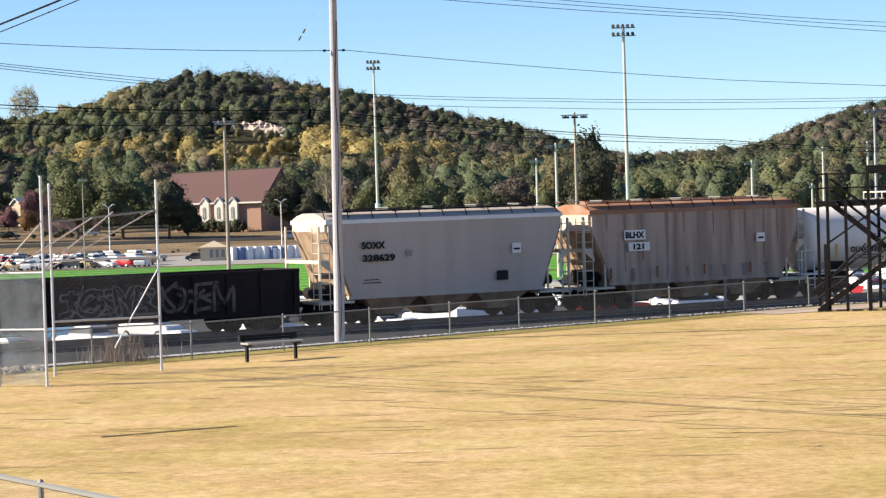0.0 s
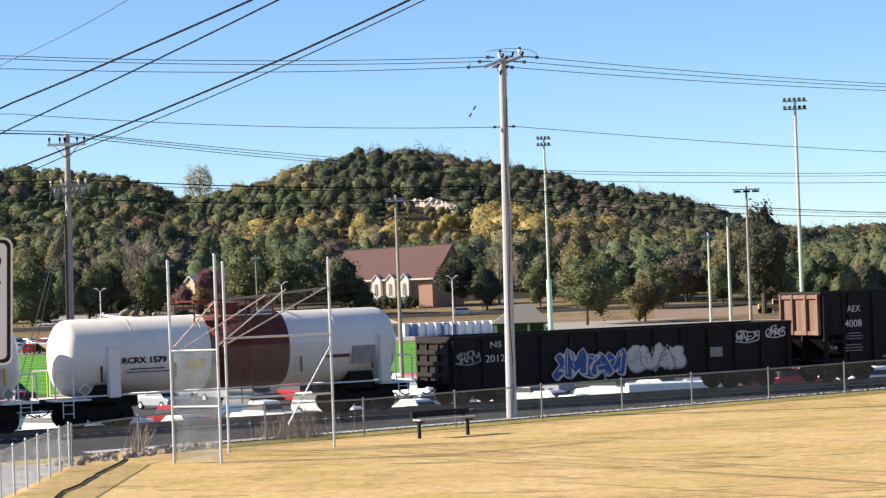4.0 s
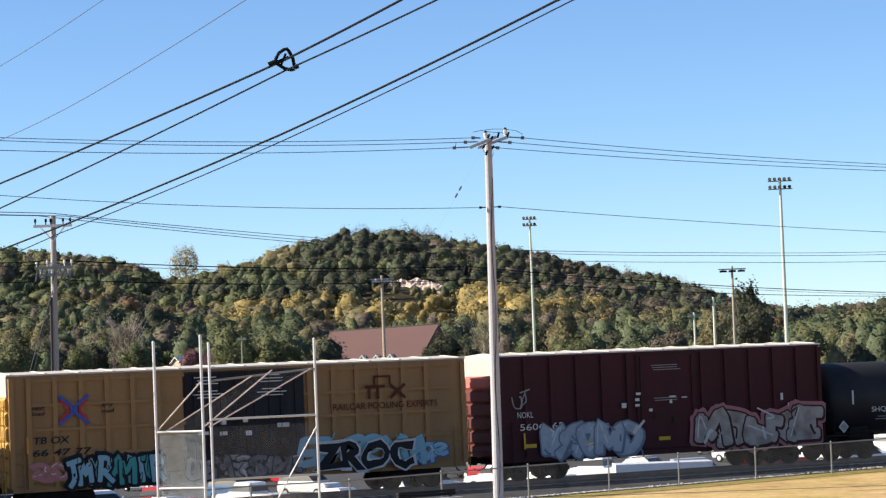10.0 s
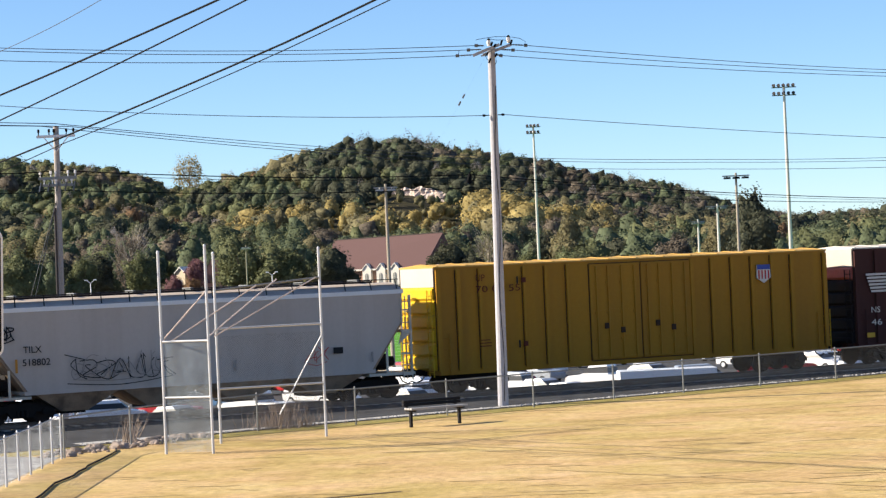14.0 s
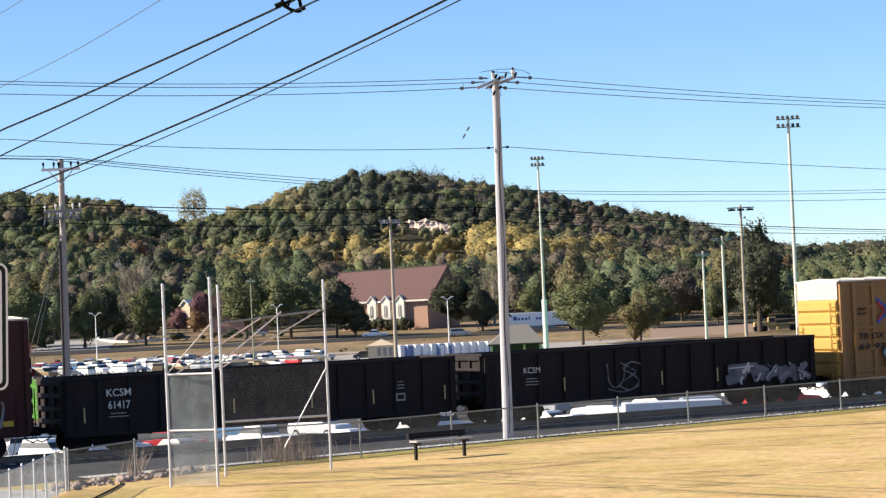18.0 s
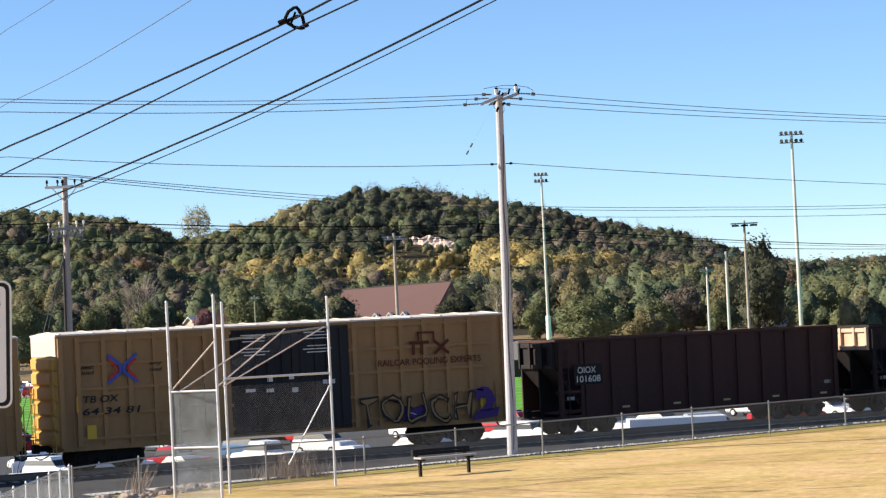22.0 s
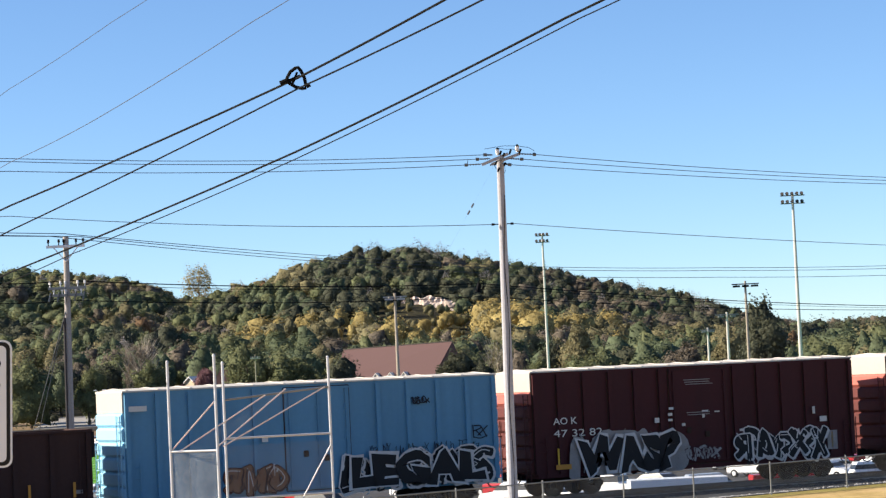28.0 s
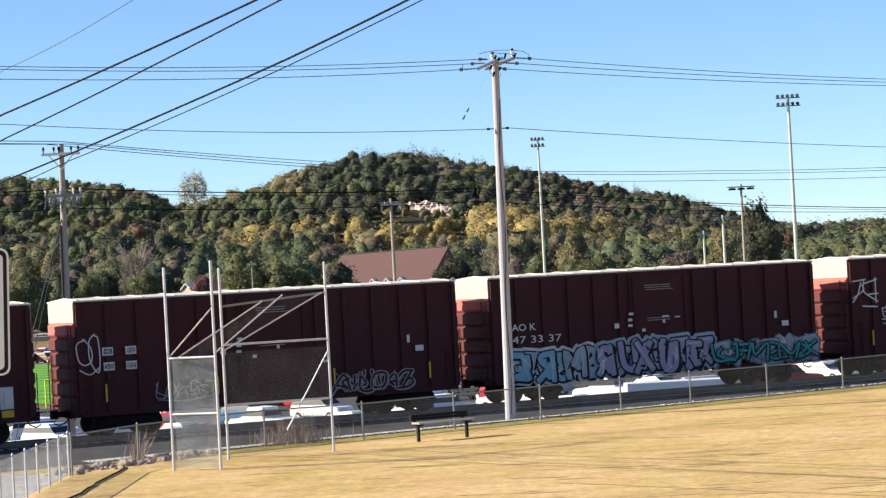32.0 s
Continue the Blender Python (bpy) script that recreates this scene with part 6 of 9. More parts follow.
    for x in (1.4, 4.3, 9.4, 12.4):
        patch(c, x - h, x + 0.08 - h, 1.7, 2.3, M_TANK_BAND, -1.435, "reflector")
    couple(c, -98.9, -85.1)
    # 6
    c, h = gondola(-83.1, -67.0, "black low gondola car with blue and white spray lettering", M_GON_BLACK, M_GON_BLACK, 2.66, 12)
    lettering(c, "NS", 1.73 - h, 2.25, 0.24, W, y=-1.62, width=0.5)
    lettering(c, "201289", 1.5 - h, 1.68, 0.28, W, y=-1.62, width=1.3)
    spray(c, 4.7 - h, 7.7 - h, 0.85, 1.95, M_SPRAY_NAVY, M_SPRAY_WHITE, 61, y=-1.62, glyphs=4, fat=0.2)
    spray(c, 8.1 - h, 10.6 - h, 0.95, 2.0, M_SPRAY_WHITE, M_SPRAY_GREY, 62, y=-1.62, glyphs=3, fat=0.2)
    tag(c, 0.2 - h, 1.2 - h, 1.65, 2.15, M_SPRAY_GREY, 63, y=-1.62)
    tag(c, 13.3 - h, 14.4 - h, 1.95, 2.4, M_SPRAY_WHITE, 64, y=-1.62, thick=0.03)
    tag(c, 14.8 - h, 15.7 - h, 2.1, 2.5, M_SPRAY_WHITE, 65, y=-1.62, thick=0.03)
    patch(c, 12.0 - h, 12.6 - h, 1.4, 1.8, M_SPRAY_GREY, -1.62)
    couple(c, -83.1, -67.0)
    # 7
    c, h = gondola(-65.4, -52.3, "tall black gondola car with faded oxide ends", M_GON_BLACK, M_GON_END_DULL, 3.80, 10, bay=2.05)
    lettering(c, "AEX", 1.27 - h, 2.99, 0.28, W, y=-1.62, width=0.68)
    lettering(c, "4008", 1.12 - h, 2.34, 0.32, W, y=-1.62, width=0.88, thicken=0.01)
    stencil_lines(c, 1.1 - h, 2.1 - h, 2.1, 3, M_SPRAY_GREY, y=-1.62)
    stencil_lines(c, 1.0 - h, 2.1 - h, 1.6, 3, M_SPRAY_GREY, y=-1.62)
    for i in range(5):
        patch(c, 4.2 + 2 * i - h, 4.3 + 2 * i - h, 1.9, 2.25, M_SPRAY_GREY, -1.62, "reflector")
    couple(c, -65.4, -52.3)
    # 8
    c, h = gondola(-49.8, -33.8, "black low gondola car with small yellow plates", M_GON_BLACK, M_GON_BLACK, 2.68, 13)
    lettering(c, "NS", 3.83 - h, 1.72, 0.30, W, y=-1.62, width=0.47)
    tag(c, 3.7 - h, 4.3 - h, 1.25, 1.6, M_SPRAY_GREY, 81, y=-1.62)
    for x0, x1, z0, z1 in ((5.72, 6.1, 1.18, 1.36), (8.76, 9.16, 1.25, 1.5), (11.65, 12.05, 1.21, 1.44), (14.79, 15.27, 0.98, 1.4)):
        patch(c, x0 - h, x1 - h, z0, z1, M_ORANGE, -1.62)
    patch(c, 13.37 - h, 13.97 - h, 1.24, 1.56, M_STENCIL, -1.62)
    patch(c, 13.42 - h, 13.92 - h, 1.29, 1.51, M_GON_BLACK, -1.625)
    tag(c, 9.6 - h, 10.3 - h, 0.95, 1.4, M_SPRAY_GREY, 82, y=-1.62)
    tag(c, 14.3 - h, 15.2 - h, 1.45, 1.9, M_SPRAY_GREY, 83, y=-1.62)
    couple(c, -49.8, -33.8)
    # 9
    c, h = gondola(-32.7, -16.5, "black gondola car of scrap with pale tags", M_GON_BLACK, M_GON_END, 3.06, 13, load=70, seed=9)
    lettering(c, "NS", 1.83 - h, 2.30, 0.26, W, y=-1.62, width=0.43)
    lettering(c, "197  686", 1.86 - h, 1.75, 0.29, W, y=-1.62, width=1.56)
    spray(c, 0.2 - h, 2.0 - h, 0.85, 1.75, M_SPRAY_DIM, M_GON_BLACK, 91, y=-1.62, glyphs=2, fat=0.2)
    for k, (a, b, z0, z1) in enumerate(((2.2, 4.5, 0.85, 1.75), (4.9, 6.5, 0.8, 2.05), (6.7, 10.4, 0.8, 1.95), (10.7, 14.5, 0.85, 1.9))):
        spray(c, a - h, b - h, z0, z1, M_SPRAY_SMOKE, M_GON_BLACK, 92 + k, y=-1.62, fat=0.115, glyphs=4 + k)
    tag(c, 14.9 - h, 15.7 - h, 1.6, 2.05, M_SPRAY_DIM, 98, y=-1.62, thick=0.04)
    stencil_lines(c, 6.9 - h, 8.6 - h, 2.7, 3, M_SPRAY_GREY, y=-1.62)
    patch(c, 15.0 - h, 15.5 - h, 1.5, 1.75, M_ORANGE, -1.63)
    patch(c, 1.0 - h, 1.4 - h, 1.4, 1.6, M_ORANGE, -1.64)
    couple(c, -32.7, -16.5)
    # 10
    c, h = ttx_boxcar(-15.15, 3.47, ("TB OX", "66 47 77"), "tan boxcar with black double doors and blue spray")
    spray(c, 2.15 - h, 5.8 - h, 0.85, 2.0, M_SPRAY_BLUE, M_SPRAY_BLACK, 101, y=-1.63, glyphs=7, fat=0.115, second=M_SPRAY_TEAL, aura=M_SPRAY_BLACK)
    spray(c, 6.9 - h, 11.3 - h, 0.85, 1.75, M_SPRAY_DIM, M_SPRAY_BLACK, 102, y=-1.62, glyphs=7, fat=0.14, second=M_SPRAY_GREY)
    for x, z in ((16.6, 1.2), (17.2, 1.5)):
        spray(c, x - 0.4 - h, x + 0.4 - h, z - 0.3, z + 0.4, M_SPRAY_BLUE, M_SPRAY_NAVY, int(x * 10), y=-1.62, glyphs=2)
    spray(c, 11.5 - h, 16.6 - h, 1.1, 2.2, M_SPRAY_BLUE, M_SPRAY_BLUE, 103, y=-1.62, glyphs=5, fat=0.10)
    lettering(c, "ZROC", 11.85 - h, 0.85, 1.2, M_SPRAY_WHITE, y=-1.76, width=4.4, thicken=0.09, name="spray_outline", wild=0.07)
    lettering(c, "ZROC", 11.95 - h, 0.93, 1.04, M_SPRAY_BLACK, y=-1.765, width=4.2, thicken=0.05, name="spray_fill", wild=0.07)
    spray(c, 0.8 - h, 2.1 - h, 1.1, 1.8, M_SPRAY_PINK, M_BOX_TAN, 104, y=-1.62, glyphs=2)
    couple(c, -15.15, 3.47)
    # 11
    c, h = maroon_boxcar(5.0, 20.55, "maroon boxcar with pale blue and grey spray lettering")
    lettering(c, "NOKL", 0.75 - h, 2.55, 0.24, W, y=-1.62, width=0.72)
    lettering(c, "5606  65", 0.85 - h, 2.05, 0.26, W, y=-1.62, width=2.0)
    spray(c, 1.9 - h, 6.2 - h, 0.8, 2.25, M_SPRAY_FOG, M_SPRAY_SLATE, 112, y=-1.63, glyphs=4, fat=0.19)
    spray(c, 9.2 - h, 15.2 - h, 0.85, 2.5, M_SPRAY_CREAM, M_BOX_BROWN, 113, y=-1.63, glyphs=4, fat=0.20, aura=M_SPRAY_PINK)
    for x in (1.0, 3.8, 7.3, 9.4, 14.3):
        patch(c, x - h, x + 0.55 - h, 1.35, 1.5, M_YELLOW, -1.66)
    tag(c, 0.6 - h, 1.2 - h, 2.9, 3.6, M_SPRAY_GREY, 114, y=-1.62, thick=0.03)
    couple(c, 5.0, 20.55)
    # 12
    c, h = tank_car(20.9, 38.15, "long black tank car with a yellow placard", M_TANK_BLACK, 1.60, 2.58, black=True)
    lettering(c, "SHQX  11425", 2.2 - h, 2.0, 0.26, W, y=-1.605, width=2.2)
    stencil_lines(c, 2.2 - h, 4.2 - h, 1.85, 2, M_SPRAY_GREY, y=-1.63, gap=0.11, th=0.03)
    patch(c, 8.9 - h, 9.7 - h, 2.05, 2.7, M_YELLOW, -1.61)
    patch(c, 7.0 - h, 7.75 - h, 2.15, 2.5, M_ORANGE, -1.61)
    stencil_lines(c, 5.6 - h, 6.6 - h, 3.0, 2, M_SPRAY_GREY, y=-1.605)
    stencil_lines(c, 10.3 - h, 12.2 - h, 2.9, 2, M_SPRAY_GREY, y=-1.63, th=0.03)
    stencil_lines(c, 14.9 - h, 16.2 - h, 3.0, 4, M_GREY_POST, y=-1.605, gap=0.16, th=0.09)
    for x in (1.2, 4.5, 7.4, 10.0, 13.2):
        patch(c, x - h, x + 0.08 - h, 2.4, 3.0, M_STENCIL, -1.605, "reflector")
    couple(c, 20.9, 38.15)
    # 13
    c, h = hopper(40.0, 56.7, "long pale grey covered hopper car with an outlined tag", M_HOP_GREY, M_HOP_CREAM, M_HOP_GREY, M_HOP_BELLY, bays=4, knee=3.0, run=1.4)
    lettering(c, "TILX", 1.27 - h, 2.61, 0.24, M_STENCIL_DARK, width=0.7, thicken=0.01)
    lettering(c, "518802", 1.23 - h, 2.14, 0.25, M_STENCIL_DARK, width=1.05, thicken=0.01)
    tag(c, 2.9 - h, 7.0 - h, 1.35, 2.4, M_SPRAY_BLACK, 131, thick=0.022)
    tag(c, 3.1 - h, 6.6 - h, 1.5, 2.3, M_SPRAY_GREY, 134, thick=0.02)
    tag(c, 12.5 - h, 13.3 - h, 1.55, 2.15, M_RED, 132, thick=0.018)
    tag(c, 0.1 - h, 0.95 - h, 3.05, 3.65, M_SPRAY_BLACK, 133, thick=0.03)
    patch(c, 13.6 - h, 14.0 - h, 1.9, 2.15, M_STENCIL_DARK)
    patch(c, 0.95 - h, 1.04 - h, 1.9, 2.4, M_ORANGE, name="reflector")
    for x in (4.6, 9.5, 15.2):
        patch(c, x - h, x + 0.08 - h, 1.5, 1.9, M_SPRAY_GREY, name="reflector")
    couple(c, 40.0, 56.7)
    # 14
    L = 76.8 - 58.13
    ribs = [0.1, 1.0] + [1.0 + 1.0 * i for i in range(1, 6)] + [11.9 + i for i in range(6)] + [L - 0.1]
    c, h = boxcar(58.13, 76.8, "yellow ribbed boxcar with double doors", M_BOX_YELLOW, M_END_BRIGHT, ribs, (7.0, 11.8), {"pair": True, "door": M_BOX_YELLOW, "bars": (0.12, 0.35, 0.62, 0.88), "panels": (0.25, 0.5, 0.85)}, roof=M_END_YELLOW)
    lettering(c, "UP", 1.77 - h, 4.42, 0.27, M_STENCIL_BROWN, y=-1.62, width=0.40)
    lettering(c, "70 02 55", 1.75 - h, 3.98, 0.26, M_STENCIL_BROWN, y=-1.62, width=2.0)
    sh = prism(bmesh.new(), [(15.1 - h, 4.55), (15.75 - h, 4.55), (15.78 - h, 4.0), (15.43 - h, 3.78), (15.08 - h, 4.0)], -1.62, -1.55)
    part("shield", sh, M_STENCIL, c)
    patch(c, 15.1 - h, 15.75 - h, 4.35, 4.55, M_BLUE, -1.626, "shield_bar")
    for i in range(4):
        patch(c, 15.15 + 0.16 * i - h, 15.22 + 0.16 * i - h, 3.95, 4.32, M_RED, -1.626, "shield_bar")
    for x, z in ((3.6, 4.25), (3.6, 1.7)):
        patch(c, x - h, x + 0.07 - h, z, z + 0.3, M_STENCIL_DARK, -1.62)
        patch(c, x + 0.22 - h, x + 0.42 - h, z + 0.05, z + 0.25, M_STENCIL_BROWN, -1.62)
    stencil_lines(c, 1.8 - h, 2.4 - h, 2.1, 3, M_STENCIL_BROWN)
    couple(c, 58.13, 76.8)
    # 15
    L = 96.95 - 78.25
    ribs = [0.1] + [L * i / 16 for i in range(1, 16)] + [L - 0.1]
    c, h = boxcar(78.25, 96.95, "brown boxcar with a white striped emblem and blue spray", M_BOX_BROWN, M_GON_BLACK, ribs, (7.2, 11.4), {"pair": True, "door": M_BOX_BROWN, "bars": (0.1, 0.9), "panels": (0.4, 0.75)}, end_upper=M_END_RED)
    for i in range(6):
        patch(c, 0.56 + 0.05 * i - h, 2.3 + 0.09 * i - h, 3.86 - 0.145 * i, 3.95 - 0.145 * i, M_STENCIL, -1.62, "emblem_bar")
    for pts in ([(2.6, 3.1), (2.75, 3.85), (3.15, 3.1), (3.3, 3.85)], [(4.4, 3.8), (3.65, 3.82), (3.55, 3.5), (4.3, 3.45), (4.25, 3.12), (3.4, 3.1)]):
        bm = bmesh.new()
        stroke(bm, [(x - h, z) for x, z in pts], 0.11, -1.62)
        part("emblem_bar", bm, M_STENCIL, c)
    lettering(c, "NS", 0.77 - h, 2.26, 0.25, W, y=-1.62, width=0.46)
    lettering(c, "46 72 40", 0.75 - h, 1.72, 0.26, W, y=-1.62, width=2.05)
    spray(c, 4.9 - h, 9.5 - h, 1.1, 2.9, M_SPRAY_BLUE, M_SPRAY_BLACK, 151, y=-1.62, glyphs=4, fat=0.19, aura=M_SPRAY_WHITE)
    spray(c, 9.8 - h, 14.2 - h, 1.3, 3.3, M_SPRAY_WHITE, M_SPRAY_GREY, 154, y=-1.62, glyphs=5, fat=0.2)
    lettering(c, "SEBO", 9.9 - h, 1.55, 1.7, M_SPRAY_WHITE, y=-1.76, width=4.2, thicken=0.11, name="spray_outline", wild=0.07)
    lettering(c, "SEBO", 10.0 - h, 1.65, 1.5, M_SPRAY_BLUE, y=-1.765, width=4.0, thicken=0.06, name="spray_fill", wild=0.07)
    spray(c, 14.7 - h, 17.4 - h, 1.05, 2.15, M_BOX_BROWN, M_SPRAY_GREY, 153, y=-1.62, fat=0.07, glyphs=4)
    for x in (0.5, 1.6, 17.6):
        patch(c, x - h, x + 0.4 - h, 1.2, 1.4, M_YELLOW, -1.62)
    stencil_lines(c, 10.2 - h, 11.2 - h, 4.4, 3, y=-1.6)
    couple(c, 78.25, 96.95)
    # 16, 17
    c, h = gondola(98.2, 114.25, "black low gondola car with white lettering", M_GON_BLACK, M_GON_BLACK, 2.74, 13)
    lettering(c, "KCSM", 1.61 - h, 2.06, 0.28, W, y=-1.62, width=0.95, thicken=0.01)
    lettering(c, "61417", 1.66 - h, 1.60, 0.29, W, y=-1.62, width=0.86, thicken=0.01)
    for x in (0.7, 4.0, 6.6, 9.8, 12.4, 15.5):
        patch(c, x - h, x + 0.06 - h, 1.15, 1.7, M_REFLECTOR, -1.63, "reflector")
    patch(c, 13.4 - h, 13.8 - h, 1.2, 1.5, M_SPRAY_GREY, -1.62)
    patch(c, 13.46 - h, 13.74 - h, 1.26, 1.44, M_GON_BLACK, -1.626)
    stencil_lines(c, 13.45 - h, 13.8 - h, 1.95, 3, M_SPRAY_GREY, y=-1.62)
    stencil_lines(c, 1.6 - h, 2.5 - h, 1.45, 2, M_SPRAY_GREY, y=-1.62)
    couple(c, 98.2, 114.25)
    c, h = gondola(115.5, 131.4, "black low gondola car with grey sprayed letters", M_GON_BLACK, M_GON_BLACK, 2.74, 13)
    lettering(c, "KCSM", 1.79 - h, 1.95, 0.24, W, y=-1.62, width=0.75)
    stencil_lines(c, 1.8 - h, 2.5 - h, 1.75, 3, M_SPRAY_GREY, y=-1.62)
    tag(c, 5.66 - h, 7.1 - h, 1.05, 2.15, M_SPRAY_DIM, 171, y=-1.62, thick=0.04)
    spray(c, 11.6 - h, 12.5 - h, 0.9, 1.95, M_SPRAY_MAUVE, M_GON_BLACK, 172, y=-1.62, glyphs=1, fat=0.3)
    spray(c, 12.8 - h, 15.3 - h, 0.9, 1.75, M_SPRAY_MAUVE, M_GON_BLACK, 173, y=-1.62, glyphs=3, fat=0.2)
    for x in (3.6, 8.2, 10.9):
        patch(c, x - h, x + 0.06 - h, 1.15, 1.7, M_REFLECTOR, -1.63, "reflector")
    couple(c, 115.5, 131.4)
    # 18, 19
    c, h = ttx_boxcar(132.8, 151.4, ("TB OX", "63 92 95"), "tan boxcar with black doors and white block spray lettering")
    spray(c, 2.2 - h, 16.4 - h, 1.25, 2.3, M_SPRAY_BLUE, M_SPRAY_TEAL, 181, y=-1.62, glyphs=11, fat=0.11)
    for k, (txt, a, b, z0, z1) in enumerate((("DSYE", 2.65, 7.0, 0.9, 2.1), ("MEOW", 11.7, 16.1, 0.95, 2.2))):
        lettering(c, txt, a - 0.12 - h, z0 - 0.11, z1 - z0 + 0.2, M_SPRAY_BLACK, y=-1.785, width=b - a + 0.24, thicken=0.11, name="spray_outline", wild=0.05)
        lettering(c, txt, a + 0.04 - h, z0 + 0.05, z1 - z0 - 0.1, M_SPRAY_WHITE, y=-1.80, width=b - a - 0.04, thicken=0.0, name="spray_fill", wild=0.05)
    spray(c, 7.4 - h, 11.4 - h, 0.95, 2.2, M_SPRAY_TEAL, M_SPRAY_BLACK, 182, y=-1.63, glyphs=5, fat=0.13, second=M_SPRAY_BLUE)
    spray(c, 8.6 - h, 10.6 - h, 1.1, 2.0, M_SPRAY_LILAC, M_SPRAY_BLACK, 183, y=-1.66, glyphs=3, fat=0.14)
    couple(c, 132.8, 151.4)
    c, h = ttx_boxcar(152.9, 171.4, ("TB OX", "64 34 81"), "tan boxcar with black doors and purple outlined spray")
    lettering(c, "TOUCH", 11.9 - h, 0.95, 1.1, M_SPRAY_BLACK, y=-1.76, width=4.9, thicken=0.02, name="spray_outline", wild=0.07)
    lettering(c, "TOUCH", 11.98 - h, 1.03, 0.94, M_BOX_TAN, y=-1.765, width=4.74, thicken=-0.02, name="spray_fill", wild=0.07)
    lettering(c, "2", 16.9 - h, 0.95, 1.3, M_PURPLE, y=-1.765, width=1.0, thicken=0.06, name="spray_fill", wild=0.07)
    spray(c, 13.9 - h, 14.6 - h, 1.05, 1.7, M_PURPLE, M_SPRAY_BLACK, 192, y=-1.64, glyphs=1, fat=0.25)
    patch(c, 1.0 - h, 1.35 - h, 1.2, 1.7, M_YELLOW, -1.62)
    couple(c, 152.9, 171.4)
    # 20 to 23
    c, h = gondola(173.7, 187.4, "tall brown gondola car with a stencilled panel", M_GON_BROWN, M_GON_BLACK, 3.78, 11)
    patch(c, 0.75 - h, 2.05 - h, 2.02, 2.85, M_GON_BLACK, -1.615, "number_panel")
    lettering(c, "OIOX", 0.9 - h, 2.48, 0.26, W, y=-1.64, width=0.85)
    lettering(c, "101608", 0.85 - h, 2.12, 0.26, W, y=-1.64, width=1.1)
    couple(c, 173.7, 187.4)
    c, h = gondola(189.15, 203.7, "tall black gondola car with a cream end and silver spray", M_GON_BLACK, M_GON_END_CREAM, 3.68, 10)
    g = h - 0.85
    lettering(c, "COEX", 0.56 - g, 2.49, 0.30, W, y=-1.62, width=0.82, thicken=0.01)
    spray(c, 0.35 - g, 3.4 - g, 0.8, 1.95, M_SPRAY_GREY, M_SPRAY_BLACK, 211, y=-1.63, glyphs=4, fat=0.15, aura=M_SPRAY_WHITE)
    spray(c, 3.1 - g, 7.0 - g, 0.95, 2.2, M_SPRAY_WHITE, M_SPRAY_WHITE, 213, y=-1.62, glyphs=4, fat=0.14)
    lettering(c, "CLUB", 3.9 - g, 0.9, 1.4, M_SPRAY_BLACK, y=-1.76, width=3.0, thicken=0.09, name="spray_outline", wild=0.07)
    lettering(c, "CLUB", 3.98 - g, 1.0, 1.2, M_SPRAY_GREY, y=-1.765, width=2.84, thicken=0.045, name="spray_fill", wild=0.07)
    spray(c, 6.8 - g, 7.9 - g, 0.85, 1.7, M_SPRAY_GREY, M_SPRAY_GREY, 212, y=-1.63, glyphs=1, fat=0.3)
    tag(c, 11.2 - g, 12.4 - g, 1.8, 2.25, M_SPRAY_WHITE, 214, y=-1.62, thick=0.03)
    for x in (8.8, 10.9, 12.4):
        patch(c, x - g, x + 0.3 - g, 1.0, 1.3, M_ORANGE, -1.62)
    couple(c, 189.15, 203.7)
    c, h = gondola(205.2, 219.95, "tall brown gondola car with an oxide end", M_GON_BROWN, M_GON_END, 3.66, 11)
    patch(c, 0.75 - h, 2.05 - h, 2.02, 2.85, M_GON_BLACK, -1.615, "number_panel")
    lettering(c, "OIOX", 0.9 - h, 2.48, 0.26, W, y=-1.64, width=0.85)
    lettering(c, "101913", 0.85 - h, 2.12, 0.26, W, y=-1.64, width=1.1)
    couple(c, 205.2, 219.95)
    c, h = gondola(221.4, 235.6, "tall brown gondola car with dark ends and outlined tags", M_GON_BROWN, M_GON_BLACK, 3.66, 10)
    g = h - 0.8
    patch(c, 0.3 - g, 1.4 - g, 1.85, 2.9, M_GON_BLACK, -1.615, "number_panel")
    lettering(c, "COEX", 0.45 - g, 2.5, 0.28, W, y=-1.64, width=0.78)
    lettering(c, "368", 0.5 - g, 1.95, 0.26, W, y=-1.64, width=0.55)
    tag(c, 0.1 - g, 1.9 - g, 1.0, 1.65, M_SPRAY_GREY, 231, y=-1.62, thick=0.04)
    for x, a, b in ((4.9, 0.9, 1.7), (5.5, 0.9, 2.3), (6.2, 0.9, 2.3)):
        patch(c, x - g, x + 0.3 - g, a, b, M_SPRAY_WHITE, -1.62)
        patch(c, x + 0.06 - g, x + 0.24 - g, a + 0.06, b - 0.06, M_TANK_BAND, -1.63)
    patch(c, 4.9 - g, 6.6 - g, 1.62, 1.92, M_SPRAY_WHITE, -1.625)
    patch(c, 4.96 - g, 6.54 - g, 1.68, 1.86, M_TANK_BAND, -1.632)
    for x in (3.2, 8.5, 10.9, 12.6):
        patch(c, x - g, x + 0.1 - g, 1.3, 1.85, M_ORANGE, -1.63, "reflector")
    couple(c, 221.4, 235.6)
    # 24
    ribs = [0.1] + [15.5 * i / 12 for i in range(1, 12)] + [15.4]
    c, h = boxcar(236.9, 252.4, "light blue boxcar with black and white spray lettering", M_BOX_BLUE, M_END_BLUE, ribs, (6.4, 9.1), {"pair": False, "door": M_BOX_BLUE, "bars": (0.06, 0.5, 0.94), "panels": (0.36, 0.55, 0.72)})
